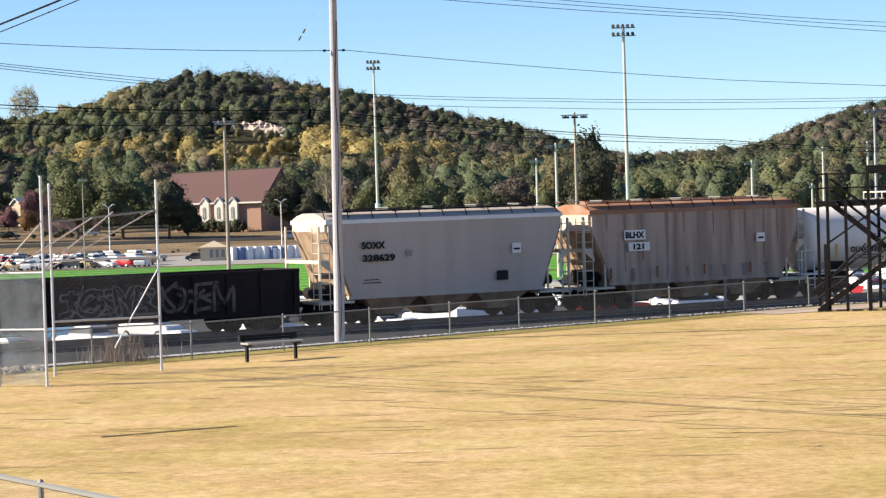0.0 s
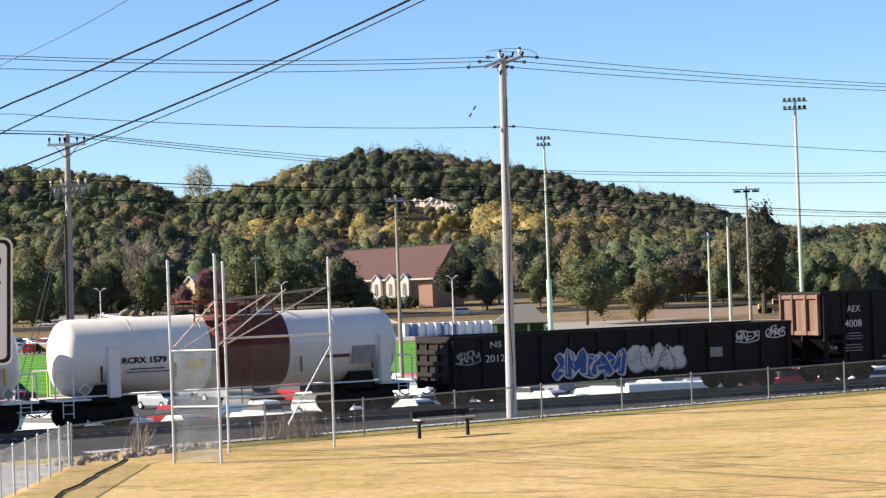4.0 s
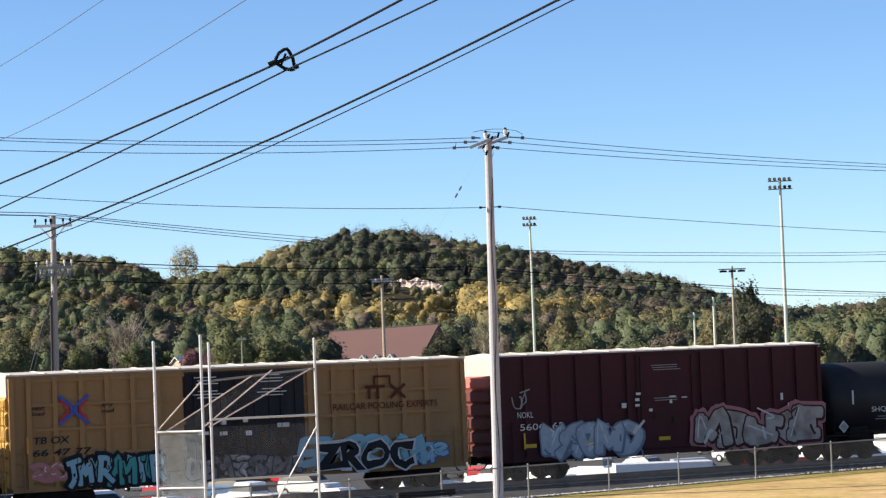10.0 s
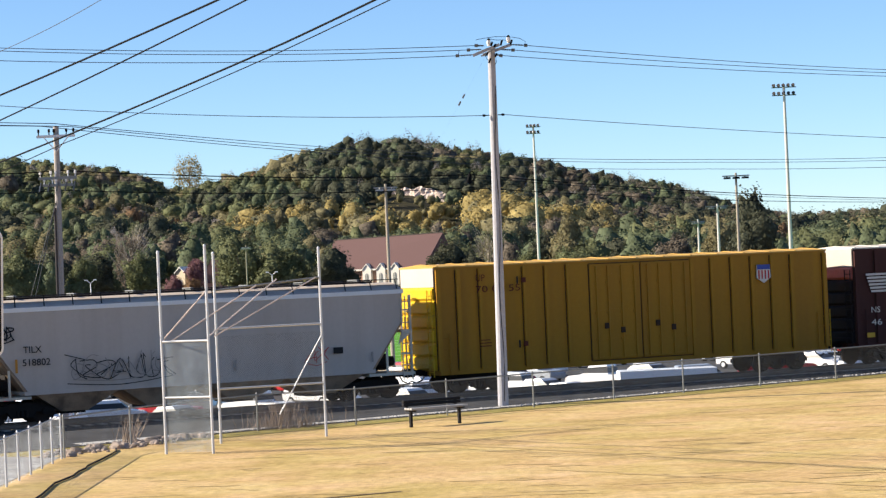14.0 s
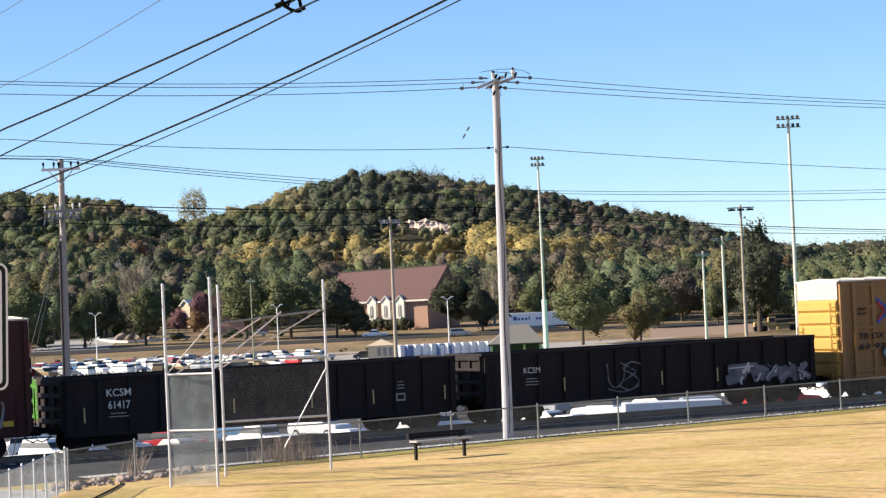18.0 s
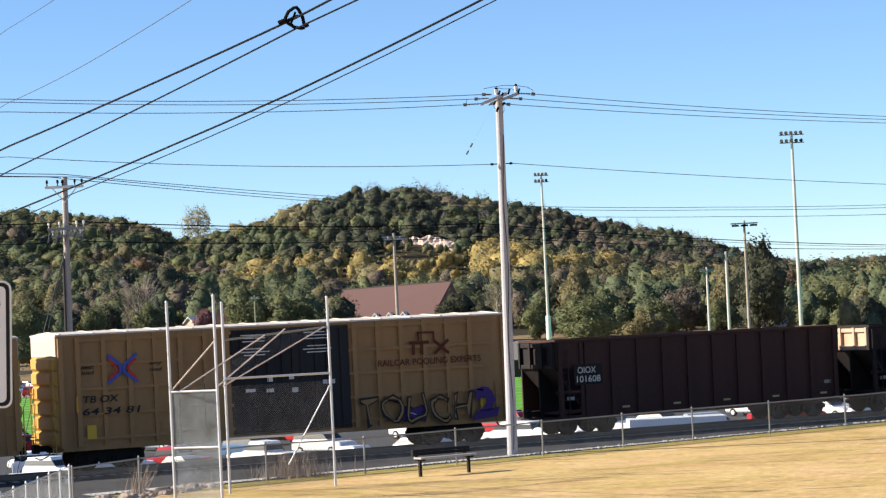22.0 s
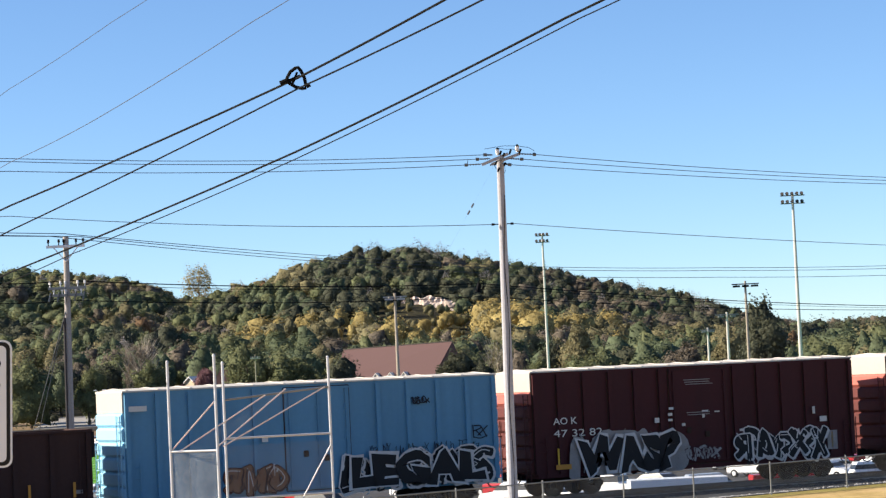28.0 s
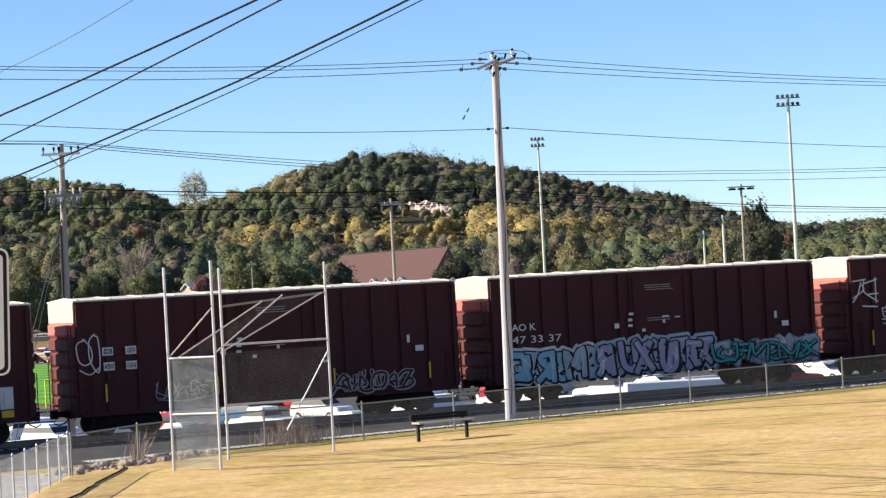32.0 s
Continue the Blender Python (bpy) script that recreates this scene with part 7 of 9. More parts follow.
    lettering(c, "LEGAL", 8.85 - h, 0.85, 1.4, M_SPRAY_WHITE, y=-1.76, width=6.0, thicken=0.11, name="spray_outline", wild=0.07)
    lettering(c, "LEGAL", 8.95 - h, 0.93, 1.24, M_SPRAY_BLACK, y=-1.765, width=5.8, thicken=0.07, name="spray_fill", wild=0.07)
    spray(c, 8.7 - h, 15.0 - h, 0.8, 2.3, M_SPRAY_BLACK, M_SPRAY_WHITE, 245, y=-1.62, glyphs=7, fat=0.15)
    spray(c, 3.9 - h, 6.2 - h, 0.95, 2.0, M_SPRAY_RUST, M_BOX_BROWN, 242, y=-1.62, glyphs=4, fat=0.16)
    for i in range(9):
        tag(c, 9.9 + 0.55 * i - h, 10.2 + 0.55 * i - h, 2.05, 2.5, M_SPRAY_BLACK, 243 + i, y=-1.62, thick=0.015)
    tag(c, 14.4 - h, 15.0 - h, 2.6, 3.1, M_SPRAY_BLACK, 260, y=-1.62, thick=0.03)
    patch(c, 0.15 - h, 0.85 - h, 4.3, 4.5, M_STENCIL, -1.62)
    tag(c, 11.8 - h, 12.5 - h, 4.05, 4.3, M_SPRAY_BLACK, 261, y=-1.62, thick=0.03)
    patch(c, 5.4 - h, 5.65 - h, 2.9, 3.15, M_STENCIL, -1.62)
    couple(c, 236.9, 252.4)
    # 25 to 29
    for k, (a, b, num) in enumerate(((254.05, 269.6, "47 32 82"), (271.5, 287.0, "47 33 90"), (288.7, 304.35, ""), (305.9, 321.4, "47 33 37"), (323.3, 338.8, ""))):
        c, h = maroon_boxcar(a, b, ("maroon boxcar with silver-edged black spray lettering", "maroon boxcar with white bubble spray lettering", "maroon boxcar with thin grey tags",
                                    "maroon boxcar with lilac and teal spray lettering", "maroon boxcar with pale tags near its end")[k])
        if num:
            lettering(c, "AO K", 0.86 - h, 2.9, 0.28, W, y=-1.62, width=1.1, thicken=0.01)
            lettering(c, num, 0.86 - h, 2.4, 0.29, W, y=-1.62, width=2.25)
        if k == 0:
            spray(c, 1.8 - h, 6.8 - h, 0.8, 2.5, M_SPRAY_GREY, M_SPRAY_GREY, 251, y=-1.62, glyphs=4, fat=0.12)
            lettering(c, "WASP", 1.85 - h, 0.75, 1.65, M_SPRAY_WHITE, y=-1.76, width=4.9, thicken=0.12, name="spray_outline", wild=0.11)
            lettering(c, "WASP", 1.95 - h, 0.84, 1.47, M_SPRAY_BLACK, y=-1.765, width=4.7, thicken=0.075, name="spray_fill", wild=0.11)
            spray(c, 9.5 - h, 13.9 - h, 0.9, 2.3, M_SPRAY_BLACK, M_SPRAY_WHITE, 252, y=-1.62, glyphs=6, fat=0.13)
            spray(c, 7.1 - h, 8.6 - h, 1.1, 1.7, M_SPRAY_GREY, M_BOX_MAROON, 253, y=-1.64, glyphs=4, fat=0.12)
            patch(c, 14.1 - h, 14.6 - h, 1.2, 2.0, M_SPRAY_GREY, -1.62)
            patch(c, 0.9 - h, 1.6 - h, 1.1, 1.3, M_ORANGE, -1.626)
        if k == 1:
            spray(c, 2.2 - h, 7.2 - h, 0.8, 2.45, M_SPRAY_WHITE, M_SPRAY_BLACK, 261, y=-1.62, glyphs=5, fat=0.19, second=M_SPRAY_CREAM)
            spray(c, 7.2 - h, 9.3 - h, 1.2, 2.0, M_SPRAY_WHITE, M_BOX_MAROON, 262, y=-1.64, glyphs=4, fat=0.12)
            patch(c, 14.2 - h, 14.7 - h, 1.3, 2.1, M_SPRAY_WHITE, -1.62)
            patch(c, 14.25 - h, 14.7 - h, 1.0, 1.25, M_YELLOW, -1.62)
        if k == 2:
            tag(c, 0.05 - h, 0.85 - h, 2.45, 3.85, M_SPRAY_WHITE, 271, y=-1.62, thick=0.03)
            for x, z in ((0.95, 3.0), (1.85, 3.0), (0.98, 2.45), (1.85, 2.45)):
                patch(c, x - h, x + 0.42 - h, z, z + 0.3, M_STENCIL, -1.62)
                patch(c, x + 0.04 - h, x + 0.38 - h, z + 0.05, z + 0.25, M_BOX_BROWN, -1.62)
            lettering(c, "HK", 1.0 - h, 3.06, 0.18, W, y=-1.625, width=0.3)
            lettering(c, "RX", 1.9 - h, 3.06, 0.18, W, y=-1.625, width=0.3)
            lettering(c, "50", 1.03 - h, 2.51, 0.18, W, y=-1.625, width=0.3)
            lettering(c, "97", 1.9 - h, 2.51, 0.18, W, y=-1.625, width=0.3)
            spray(c, 10.2 - h, 13.4 - h, 0.95, 1.75, M_BOX_MAROON, M_SPRAY_GREY, 272, y=-1.62, fat=0.08, glyphs=5)
            tag(c, 3.0 - h, 5.4 - h, 1.2, 1.9, M_SPRAY_GREY, 273, y=-1.62, thick=0.02)
        if k == 3:
            spray(c, 0.7 - h, 4.6 - h, 0.8, 2.1, M_SPRAY_FOG, M_SPRAY_BLACK, 281, y=-1.62, glyphs=5, fat=0.13, aura=M_SPRAY_WHITE, second=M_SPRAY_BLUE)
            spray(c, 4.7 - h, 10.1 - h, 0.85, 2.25, M_SPRAY_LILAC, M_SPRAY_BLACK, 282, y=-1.64, glyphs=7, fat=0.13, aura=M_SPRAY_SKY)
            spray(c, 10.2 - h, 15.3 - h, 0.85, 1.95, M_SPRAY_FOG, M_SPRAY_SLATE, 283, y=-1.62, glyphs=6, fat=0.18)
            spray(c, 10.3 - h, 15.2 - h, 0.95, 1.85, M_SPRAY_TEAL, M_SPRAY_BLACK, 284, y=-1.72, glyphs=5, fat=0.08)
        if k == 4:
            tag(c, 0.1 - h, 1.3 - h, 3.0, 4.1, M_SPRAY_WHITE, 291, y=-1.62, thick=0.04)
            tag(c, 1.6 - h, 2.1 - h, 2.2, 2.9, W, 292, y=-1.62, thick=0.03)
        couple(c, a, b)


build_train()


def travel(t):
    """How far the train has come since 13 s, in metres along the track, to the left."""
    d = t - 13.0
    return 13.9995 * d - 0.017738 * d * d


def motions():
    times = [2.0 * i for i in range(17)]
    for car, u in TRAIN:
        rows = []
        for t in times:
            p = on_track(u - travel(t), TRACK, RAIL)
            rows.append((t, Matrix.Translation(p) @ Matrix.Rotation(TH, 4, "Z")))
        walk(car, rows)
    # the traffic on the far road
    walk(SEMI, [(t, Matrix.Translation((-8.5 + 13.9 * (t - 17.0), 555.0, land(0, 555) + 0.08))) for t in times])
    walk(PASSING, [(t, Matrix.Translation((-14.2 - 8.9 * (t - 17.0), 557.5, land(0, 557.5) + 0.08)) @ Matrix.Rotation(math.pi, 4, "Z")) for t in times])


# ---- near the eye: fence, poles, wires ----
POSTS = [(-11.7, 70.5), (-10.3, 74.0), (-6.95, 78.6), (-3.92, 79.6), (-1.05, 82.4), (1.85, 85.1), (4.7, 87.5), (7.3, 89.6), (10.27, 91.7), (13.4, 94.3), (16.75, 97.3), (19.7, 99.3), (22.6, 101.6), (25.6, 104.0), (28.6, 106.4)]


def net_panel(root, a, b, z0, z1, material=None, name="wire_mesh"):
    """A panel of woven wire between two feet, in its own upright plane."""
    ax, ay = a
    d = Vector((b[0] - ax, b[1] - ay, 0))
    bm = bmesh.new()
    q = [bm.verts.new(v) for v in ((0, 0, z0), (d.length, 0, z0), (d.length, 0, z1), (0, 0, z1))]
    bm.faces.new(q)
    ob = part(name, bm, material or M_NET, root)
    ob.matrix_basis = Matrix.Translation((ax, ay, 0)) @ Matrix.Rotation(math.atan2(d.y, d.x), 4, "Z")
    return ob


def make_fence(posts, height, label, r=0.03, post_mat=None, net=None, rail=0.75):
    root = thing("chain_link_fence", label, "fence")
    post_mat = post_mat or M_GREY_POST
    for x, y in posts:
        z = land(x, y) - 0.1
        bm = rodded((x, y, z), (x, y, height + 0.03), r, seg=8)
        rod(bm, (x, y, height + 0.03), (x, y, height + 0.08), r * 1.25, r * 0.5, seg=8)
        part("post", bm, post_mat, root)
    for a, b in zip(posts, posts[1:]):
        part("top_rail", rodded((*a, height), (*b, height), r * rail, seg=6), post_mat, root)
        net_panel(root, a, b, 0.04, height - 0.02, net)
    return root


make_fence(POSTS, 1.15, "weathered grey chain-link fence along the lawn's edge")
GATE = [(-11.75, 70.3), (-11.72, 68.6), (-11.70, 66.8), (-11.68, 65.0), (-11.66, 63.2), (-11.64, 61.4), (-11.62, 59.6), (-11.6, 57.8), (-11.58, 56.0)]
make_fence(GATE, 1.2, "silver chain-link fence seen almost end on", post_mat=M_STEEL, net=M_NET_BRIGHT, rail=0.55)
make_fence([(-12.0, 50.2), (-10.0, 46.7), (-8.0, 43.2), (-6.0, 39.7), (-4.0, 36.2), (-2.0, 32.7)], 1.0, "grey chain-link fence at the foot of the bank", r=0.045, rail=1.0)


def make_backstop():
    root = thing("baseball_backstop", "tall galvanised pipe backstop with wire netting panels", "backstop")
    A, B, C, D = (-8.81, 70.31), (-7.43, 69.72), (-7.62, 73.75), (-4.59, 74.9)
    tops = {A: 5.66, B: 5.78, C: 5.59, D: 5.62}
    for p, z in tops.items():
        bm = rodded((*p, -0.2), (*p, z), 0.040, seg=10)
        rod(bm, (*p, z), (*p, z + 0.05), 0.052, 0.02, seg=10)
        part("post", bm, M_STEEL, root)
    h = 3.15
    for p, q, z in ((A, B, h), (C, D, h + 0.22), (A, B, 1.58), (C, D, 1.60)):
        part("cross_rail", rodded((*p, z), (*q, z), 0.032, seg=8), M_STEEL, root)
    part("top_rail", rodded((*C, 4.5), (*D, 4.75), 0.03, seg=8), M_GREY_POST, root)
    # braces of the tilted upper wings
    for p, q in ((((-8.81, 70.31, h)), (-7.55, 71.0, 4.55)), ((-8.55, 70.2, h), (-6.3, 72.6, 4.6)), ((-7.43, 69.72, h + 0.1), (-5.75, 73.2, 4.75)), ((-7.3, 70.1, h + 0.1), (-4.7, 74.6, 4.75))):
        part("brace", rodded(p, q, 0.021, seg=8), M_BRACE, root)
    part("brace", rodded((*D, h - 0.1), (-5.9, 74.3, 0.75), 0.020, seg=8), M_STEEL, root)
    wing = [((-8.81, 70.31, h), (-7.55, 71.0, 4.55)), ((-8.55, 70.2, h), (-6.3, 72.6, 4.6)), ((-7.43, 69.72, h + 0.1), (-5.75, 73.2, 4.75)), ((-7.3, 70.1, h + 0.1), (-4.7, 74.6, 4.75))]
    for (p, q), (u, v) in zip(wing[1:], wing[2:]):
        bm = bmesh.new()
        bm.faces.new([bm.verts.new(w) for w in (p, u, v, q)])
        part("wing_netting", bm, M_NET_THIN, root)
    net_panel(root, A, B, 0.05, h, M_NET_DENSE)
    net_panel(root, C, D, 0.05, h, M_NET_DARK)


make_backstop()


def make_bench():
    root = thing("bench", "dark metal bench with a backrest beside the fence", "bench")
    a, b = Vector((-2.27, 77.5, 0)), Vector((-0.72, 78.5, 0))
    root.matrix_basis = Matrix.Translation(a) @ Matrix.Rotation(math.atan2((b - a).y, (b - a).x), 4, "Z")
    L = (b - a).length
    for x in (0.04, L - 0.04):
        bm = boxed(x - 0.04, x + 0.04, -0.27, -0.18, -0.02, 0.50)
        box(bm, x - 0.035, x + 0.035, -0.50, 0.02, 0.48, 0.54)
        box(bm, x - 0.035, x + 0.035, -0.05, 0.02, 0.5, 0.80)
        part("leg", bm, M_BLACK_STEEL, root)
    for z in (0.64, 0.74):
        part("back_slat", boxed(-0.12, L + 0.12, -0.09, 0.04, z, z + 0.085, bevel=0.012), M_BLACK_STEEL, root)
    for k in range(3):
        part("seat_slat", boxed(-0.1, L + 0.1, -0.52 + k * 0.15, -0.39 + k * 0.15, 0.54, 0.60, bevel=0.008), M_BENCH, root)


make_bench()


def span(name, pts, r, material, label, dip=0.0, n=24):
    """A hung wire through the given points; between each two it dips."""
    line = []
    for a, b in zip(pts, pts[1:]):
        a, b = Vector(a), Vector(b)
        for i in range(n):
            t = i / n
            p = a.lerp(b, t)
            p.z -= dip * 4 * t * (1 - t)
            line.append(p)
    line.append(Vector(pts[-1]))
    return solid(name, sweep(bmesh.new(), line, r), material, label, "wire", "overhead wires")


def sight(a, e, y):
    """The place at the side-slope a and rise e per metre ahead, y metres ahead of the eye."""
    return Vector((a * y, y, EYE[2] + e * y))


def make_near_pole():
    x, y, top = 0.83, 86.2, 12.3
    root = thing("utility_pole", "pale weathered wooden utility pole with slanting crossarms and insulators", "utility pole", "utility poles")
    part("pole", rodded((x, y, -0.3), (x + 0.13, y, top), 0.185, 0.125, seg=14), M_POLE, root)

    def at(u, z, off=-0.2):
        return Vector((u, y + off, z))

    def beam(p, q, w, h, name, material):
        bm = bmesh.new()
        m = Matrix.Translation((p + q) / 2) @ (q - p).to_track_quat("X", "Z").to_matrix().to_4x4()
        bmesh.ops.create_cube(bm, size=1, matrix=m @ Matrix.Diagonal(((q - p).length, w, h, 1)))
        part(name, bm, material, root)

    # two short arms, slanting up to one side
    beam(at(0.32, 12.06), at(1.24, 12.40), 0.10, 0.095, "crossarm", M_POLE)
    beam(at(0.66, 12.09, 0.2), at(1.66, 12.42, 0.2), 0.10, 0.095, "crossarm", M_POLE)
    beam(at(0.60, 12.02, -0.27), at(1.10, 12.27, -0.27), 0.02, 0.05, "strap", M_GREY_POST)
    # strings of sheds to the conductors
    for p, q in (((0.34, 12.09), (-0.21, 12.08)), ((0.62, 12.26), (0.18, 12.26)), ((0.72, 12.38), (0.45, 12.40)), ((1.62, 12.38), (2.14, 12.33)), ((1.25, 12.23), (1.70, 12.19)), ((1.04, 12.07), (1.28, 12.02))):
        p, q = at(*p), at(*q)
        d = q - p
        bm = rodded(p, q, 0.016, seg=6)
        for i in range(4):
            w = p + d * (0.18 + 0.17 * i)
            rod(bm, w, w + d.normalized() * 0.05, 0.033, 0.022, seg=8)
        rod(bm, q - d.normalized() * 0.06, q + d.normalized() * 0.06, 0.055, seg=8)
        part("strain_insulator", bm, M_PORCELAIN, root)
    # upright insulators with a dark cap
    for u, z in ((0.88, 12.36), (1.56, 12.44)):
        bm = rodded(at(u, z), at(u, z + 0.12), 0.05, 0.075, seg=10)
        rod(bm, at(u, z + 0.12), at(u, z + 0.20), 0.075, 0.06, seg=10)
        insulator = part("insulator", bm, M_WHITE, root)
        part("cap", rodded(at(u, z + 0.20), at(u, z + 0.27), 0.07, 0.03, seg=10), M_WIRE, insulator)
    for u, z, h in ((0.95, 12.36, 0.14), (1.06, 12.32, 0.10), (1.28, 12.36, 0.18), (1.62, 12.38, 0.16), (0.78, 12.02, 0.14), (0.86, 11.78, 0.16), (1.08, 11.98, 0.12)):
        part("bracket", rodded(at(u, z, -0.26), at(u + 0.06, z + h, -0.26), 0.035, seg=6), M_WIRE, root)
    for pts in (((0.44, 12.59), (0.70, 12.63), (1.09, 12.67), (1.55, 12.65), (1.93, 12.58), (2.13, 12.46), (2.13, 12.33)), ((0.9, 12.6), (1.15, 12.55), (1.4, 12.55), (1.6, 12.45)), ((0.72, 12.1), (0.80, 11.9), (0.92, 11.85)), ((1.10, 12.0), (1.12, 11.8), (1.06, 11.72)), ((-0.15, 12.25), (-0.17, 12.1))):
        part("jumper", sweep(bmesh.new(), [at(*p, -0.25) for p in pts], 0.009), M_WIRE, root)
    for u0, u1 in ((0.80, 0.56), (1.08, 1.31)):
        d = 1 if u1 > u0 else -1
        bm = rodded(at(u0, 10.0, -0.1), at(u1, 10.0, -0.1), 0.018, seg=6)
        rod(bm, at(u1 - 0.10 * d, 10.0, -0.1), at(u1, 10.0, -0.1), 0.04, seg=8)
        part("clamp", bm, M_WIRE, root)
    part("ground_wire", sweep(bmesh.new(), [Vector((x + 0.04 + 0.012 * i + 0.045 * math.sin(i * 1.15), y - 0.19 + 0.004 * i, 0.2 + i * 0.9)) for i in range(13)], 0.013), M_WIRE, root)


make_near_pole()


def make_left_pole():
    y = 124.0
    x, top = -0.1633 * y - 0.05, 12.62
    root = thing("utility_pole", "brown wooden utility pole with two tiers of insulators", "utility pole", "utility poles")
    zg = land(x, y) - 0.3
    part("pole", rodded((x - 0.22, y, zg), (x, y, top), 0.205, 0.14, seg=12), M_POLE_DARK, root)
    part("conduit", rodded((x - 0.36, y - 0.16, zg), (x - 0.20, y - 0.16, 8.6), 0.06, seg=8), M_ARM, root)
    for z, half in ((12.12, 0.95), (10.05, 0.95), (9.7, 0.75)):
        part("crossarm", boxed(x - half, x + half, y - 0.22, y - 0.1, z - 0.06, z + 0.07), M_WHITE if z > 11 else M_GREY_POST, root)
        for k in (-0.9, -0.35, -0.1, 0.55, 0.92) if z > 9.3 else (-0.8, -0.4, 0.1, 0.5):
            w = Vector((x + half * k, y - 0.16, z + 0.07))
            bm = rodded(w, w + Vector((0, 0, 0.16)), 0.03, seg=6)
            rod(bm, w + Vector((0, 0, 0.14)), w + Vector((0, 0, 0.30)), 0.065, 0.05, seg=8)
            part("insulator", bm, M_WIRE if z > 11 else M_WHITE, root)
        if z > 11:
            for sgn in (-1, 1):
                part("arm_brace", rodded((x + sgn * 0.6, y - 0.16, z - 0.05), (x, y - 0.14, z - 0.75), 0.028, seg=5), M_WHITE, root)
    for k in range(5):
        part("cutout", rodded((x - 0.9 + 0.42 * k, y - 0.3, 9.4), (x - 0.8 + 0.42 * k, y - 0.3, 9.85), 0.035, seg=6), M_PORCELAIN, root)
    for dx, dz in ((-2.0, 2.6), (-2.6, 1.2)):
        part("guy_wire", rodded((x - 0.1, y - 0.1, 9.0), (x + dx - 1.0, y - 2.0, -3.2), 0.02, seg=5), M_WIRE_GREY, root)


make_left_pole()


def cable_run(a):
    """How far ahead the near cables hang at side-slope a: one straight run of poles."""
    return 53.6 - 15.4 * (a * 53.6 + 5.4) / (9.8 + 15.4 * a)


def make_wires():
    wide = cable_run(-0.069) / 30.0
    # two thick cables held apart by a spacer, and a pair below them
    for pts, r, m, lab in ((((-0.1852, 0.0749), (-0.069, 0.1201), (0.03, 0.168)), 0.021, M_WIRE, "thick black cable"), (((-0.1855, 0.0650), (-0.0673, 0.1166), (0.04, 0.163)), 0.016, M_WIRE, "black cable"),
                           (((-0.1860, 0.0483), (-0.0716, 0.0903), (0.0398, 0.1392), (0.12, 0.176)), 0.019, M_WIRE, "thick black cable"), (((-0.1609, 0.0545), (-0.0717, 0.0875), (0.0459, 0.1390), (0.12, 0.172)), 0.010, M_WIRE, "thin grey cable"),
                           (((-0.1847, 0.0923), (-0.1502, 0.1076), (-0.0851, 0.1441), (-0.03, 0.176)), 0.007, M_WIRE_GREY, "thin grey wire"), (((-0.1838, 0.1218), (-0.1422, 0.1464), (-0.09, 0.178)), 0.006, M_WIRE_GREY, "thin grey wire")):
        n = len(pts)
        P = [sight(a, e, cable_run(a)) for a, e in pts]
        r *= 1.22
        first = P[0] + (P[0] - P[1]) * 0.9 - Vector((0, 0, 0.02))
        span("overhead_cable", [first] + P, r, m, lab + " rising overhead", dip=0.035, n=12)
    root = thing("cable_spacer", "black triangular spacer clamped on the cables", "cable spacer")
    c = sight(-0.069, 0.1195, cable_run(-0.069))
    ring = []
    corners = ((-0.14, 0.0), (0.04, 0.19), (0.14, -0.13))
    for k in range(3):
        p, q, o = (Vector((corners[(k + j) % 3][0], 0, corners[(k + j) % 3][1])) for j in (0, 1, 2))
        ring += [(p.lerp(q, 0.16) * 0.5 + p.lerp(o, 0.16) * 0.5) * 1.04, p.lerp(q, 0.22), p.lerp(q, 0.5) + (p.lerp(q, 0.5) - o) * 0.06, p.lerp(q, 0.78)]
    part("ring", sweep(bmesh.new(), [c + v * wide for v in ring + ring[:2]], 0.021 * wide, 8), M_WIRE, root)
    part("spacer_bar", rodded(c + Vector((-0.10, 0, -0.005)) * wide, c + Vector((0.055, 0, 0.055)) * wide, 0.018 * wide, seg=8), M_WIRE, root)
    part("spacer_bar", rodded(c + Vector((-0.04, 0, -0.04)) * wide, c + Vector((0.02, 0, 0.10)) * wide, 0.014 * wide, seg=8), M_WIRE, root)
    part("clamp", rodded(c + Vector((-0.19, 0, -0.03)) * wide, c + Vector((-0.10, 0, 0.01)) * wide, 0.034 * wide, 0.026 * wide, seg=8), M_WIRE, root)
    part("clamp", rodded(c + Vector((0.12, 0, -0.075)) * wide, c + Vector((0.17, 0, -0.055)) * wide, 0.028 * wide, seg=8), M_WIRE, root)
    # conductors of the near pole
    c = Vector((0.95, 86.2, 0))
    for p, q, left, right in (((0.45, 12.40), (2.14, 12.33), (-0.1846, 0.0937), (0.1682, 0.0690)), ((-0.21, 12.08), (1.28, 12.02), (-0.1848, 0.0886), (0.1682, 0.0664)), ((0.18, 12.26), (1.70, 12.19), (-0.1846, 0.0925), (0.1682, 0.0678))):
        a = sight(*left, 80)
        b = sight(*right, 100)
        span("power_line", [a + (a - c - Vector((0, 0, 12))) * 1.0 + Vector((0, 0, 0.4)), a, Vector((p[0], 86.0, p[1]))], 0.012, M_WIRE_GREY, "thin grey power line to the pole", dip=0.14)
        span("power_line", [Vector((q[0], 86.0, q[1])), b, b + (b - c - Vector((0, 0, 12))) * 0.8], 0.012, M_WIRE_GREY, "thin grey power line to the pole", dip=0.08)
    a, b = sight(-0.1854, 0.0706, 80), sight(0.1671, 0.042, 100)
    span("phone_line", [a + Vector((-15, 0, 0.8)), a, Vector((0.56, 86.1, 10.0))], 0.011, M_WIRE_GREY, "thin grey line to the pole", dip=0.18)
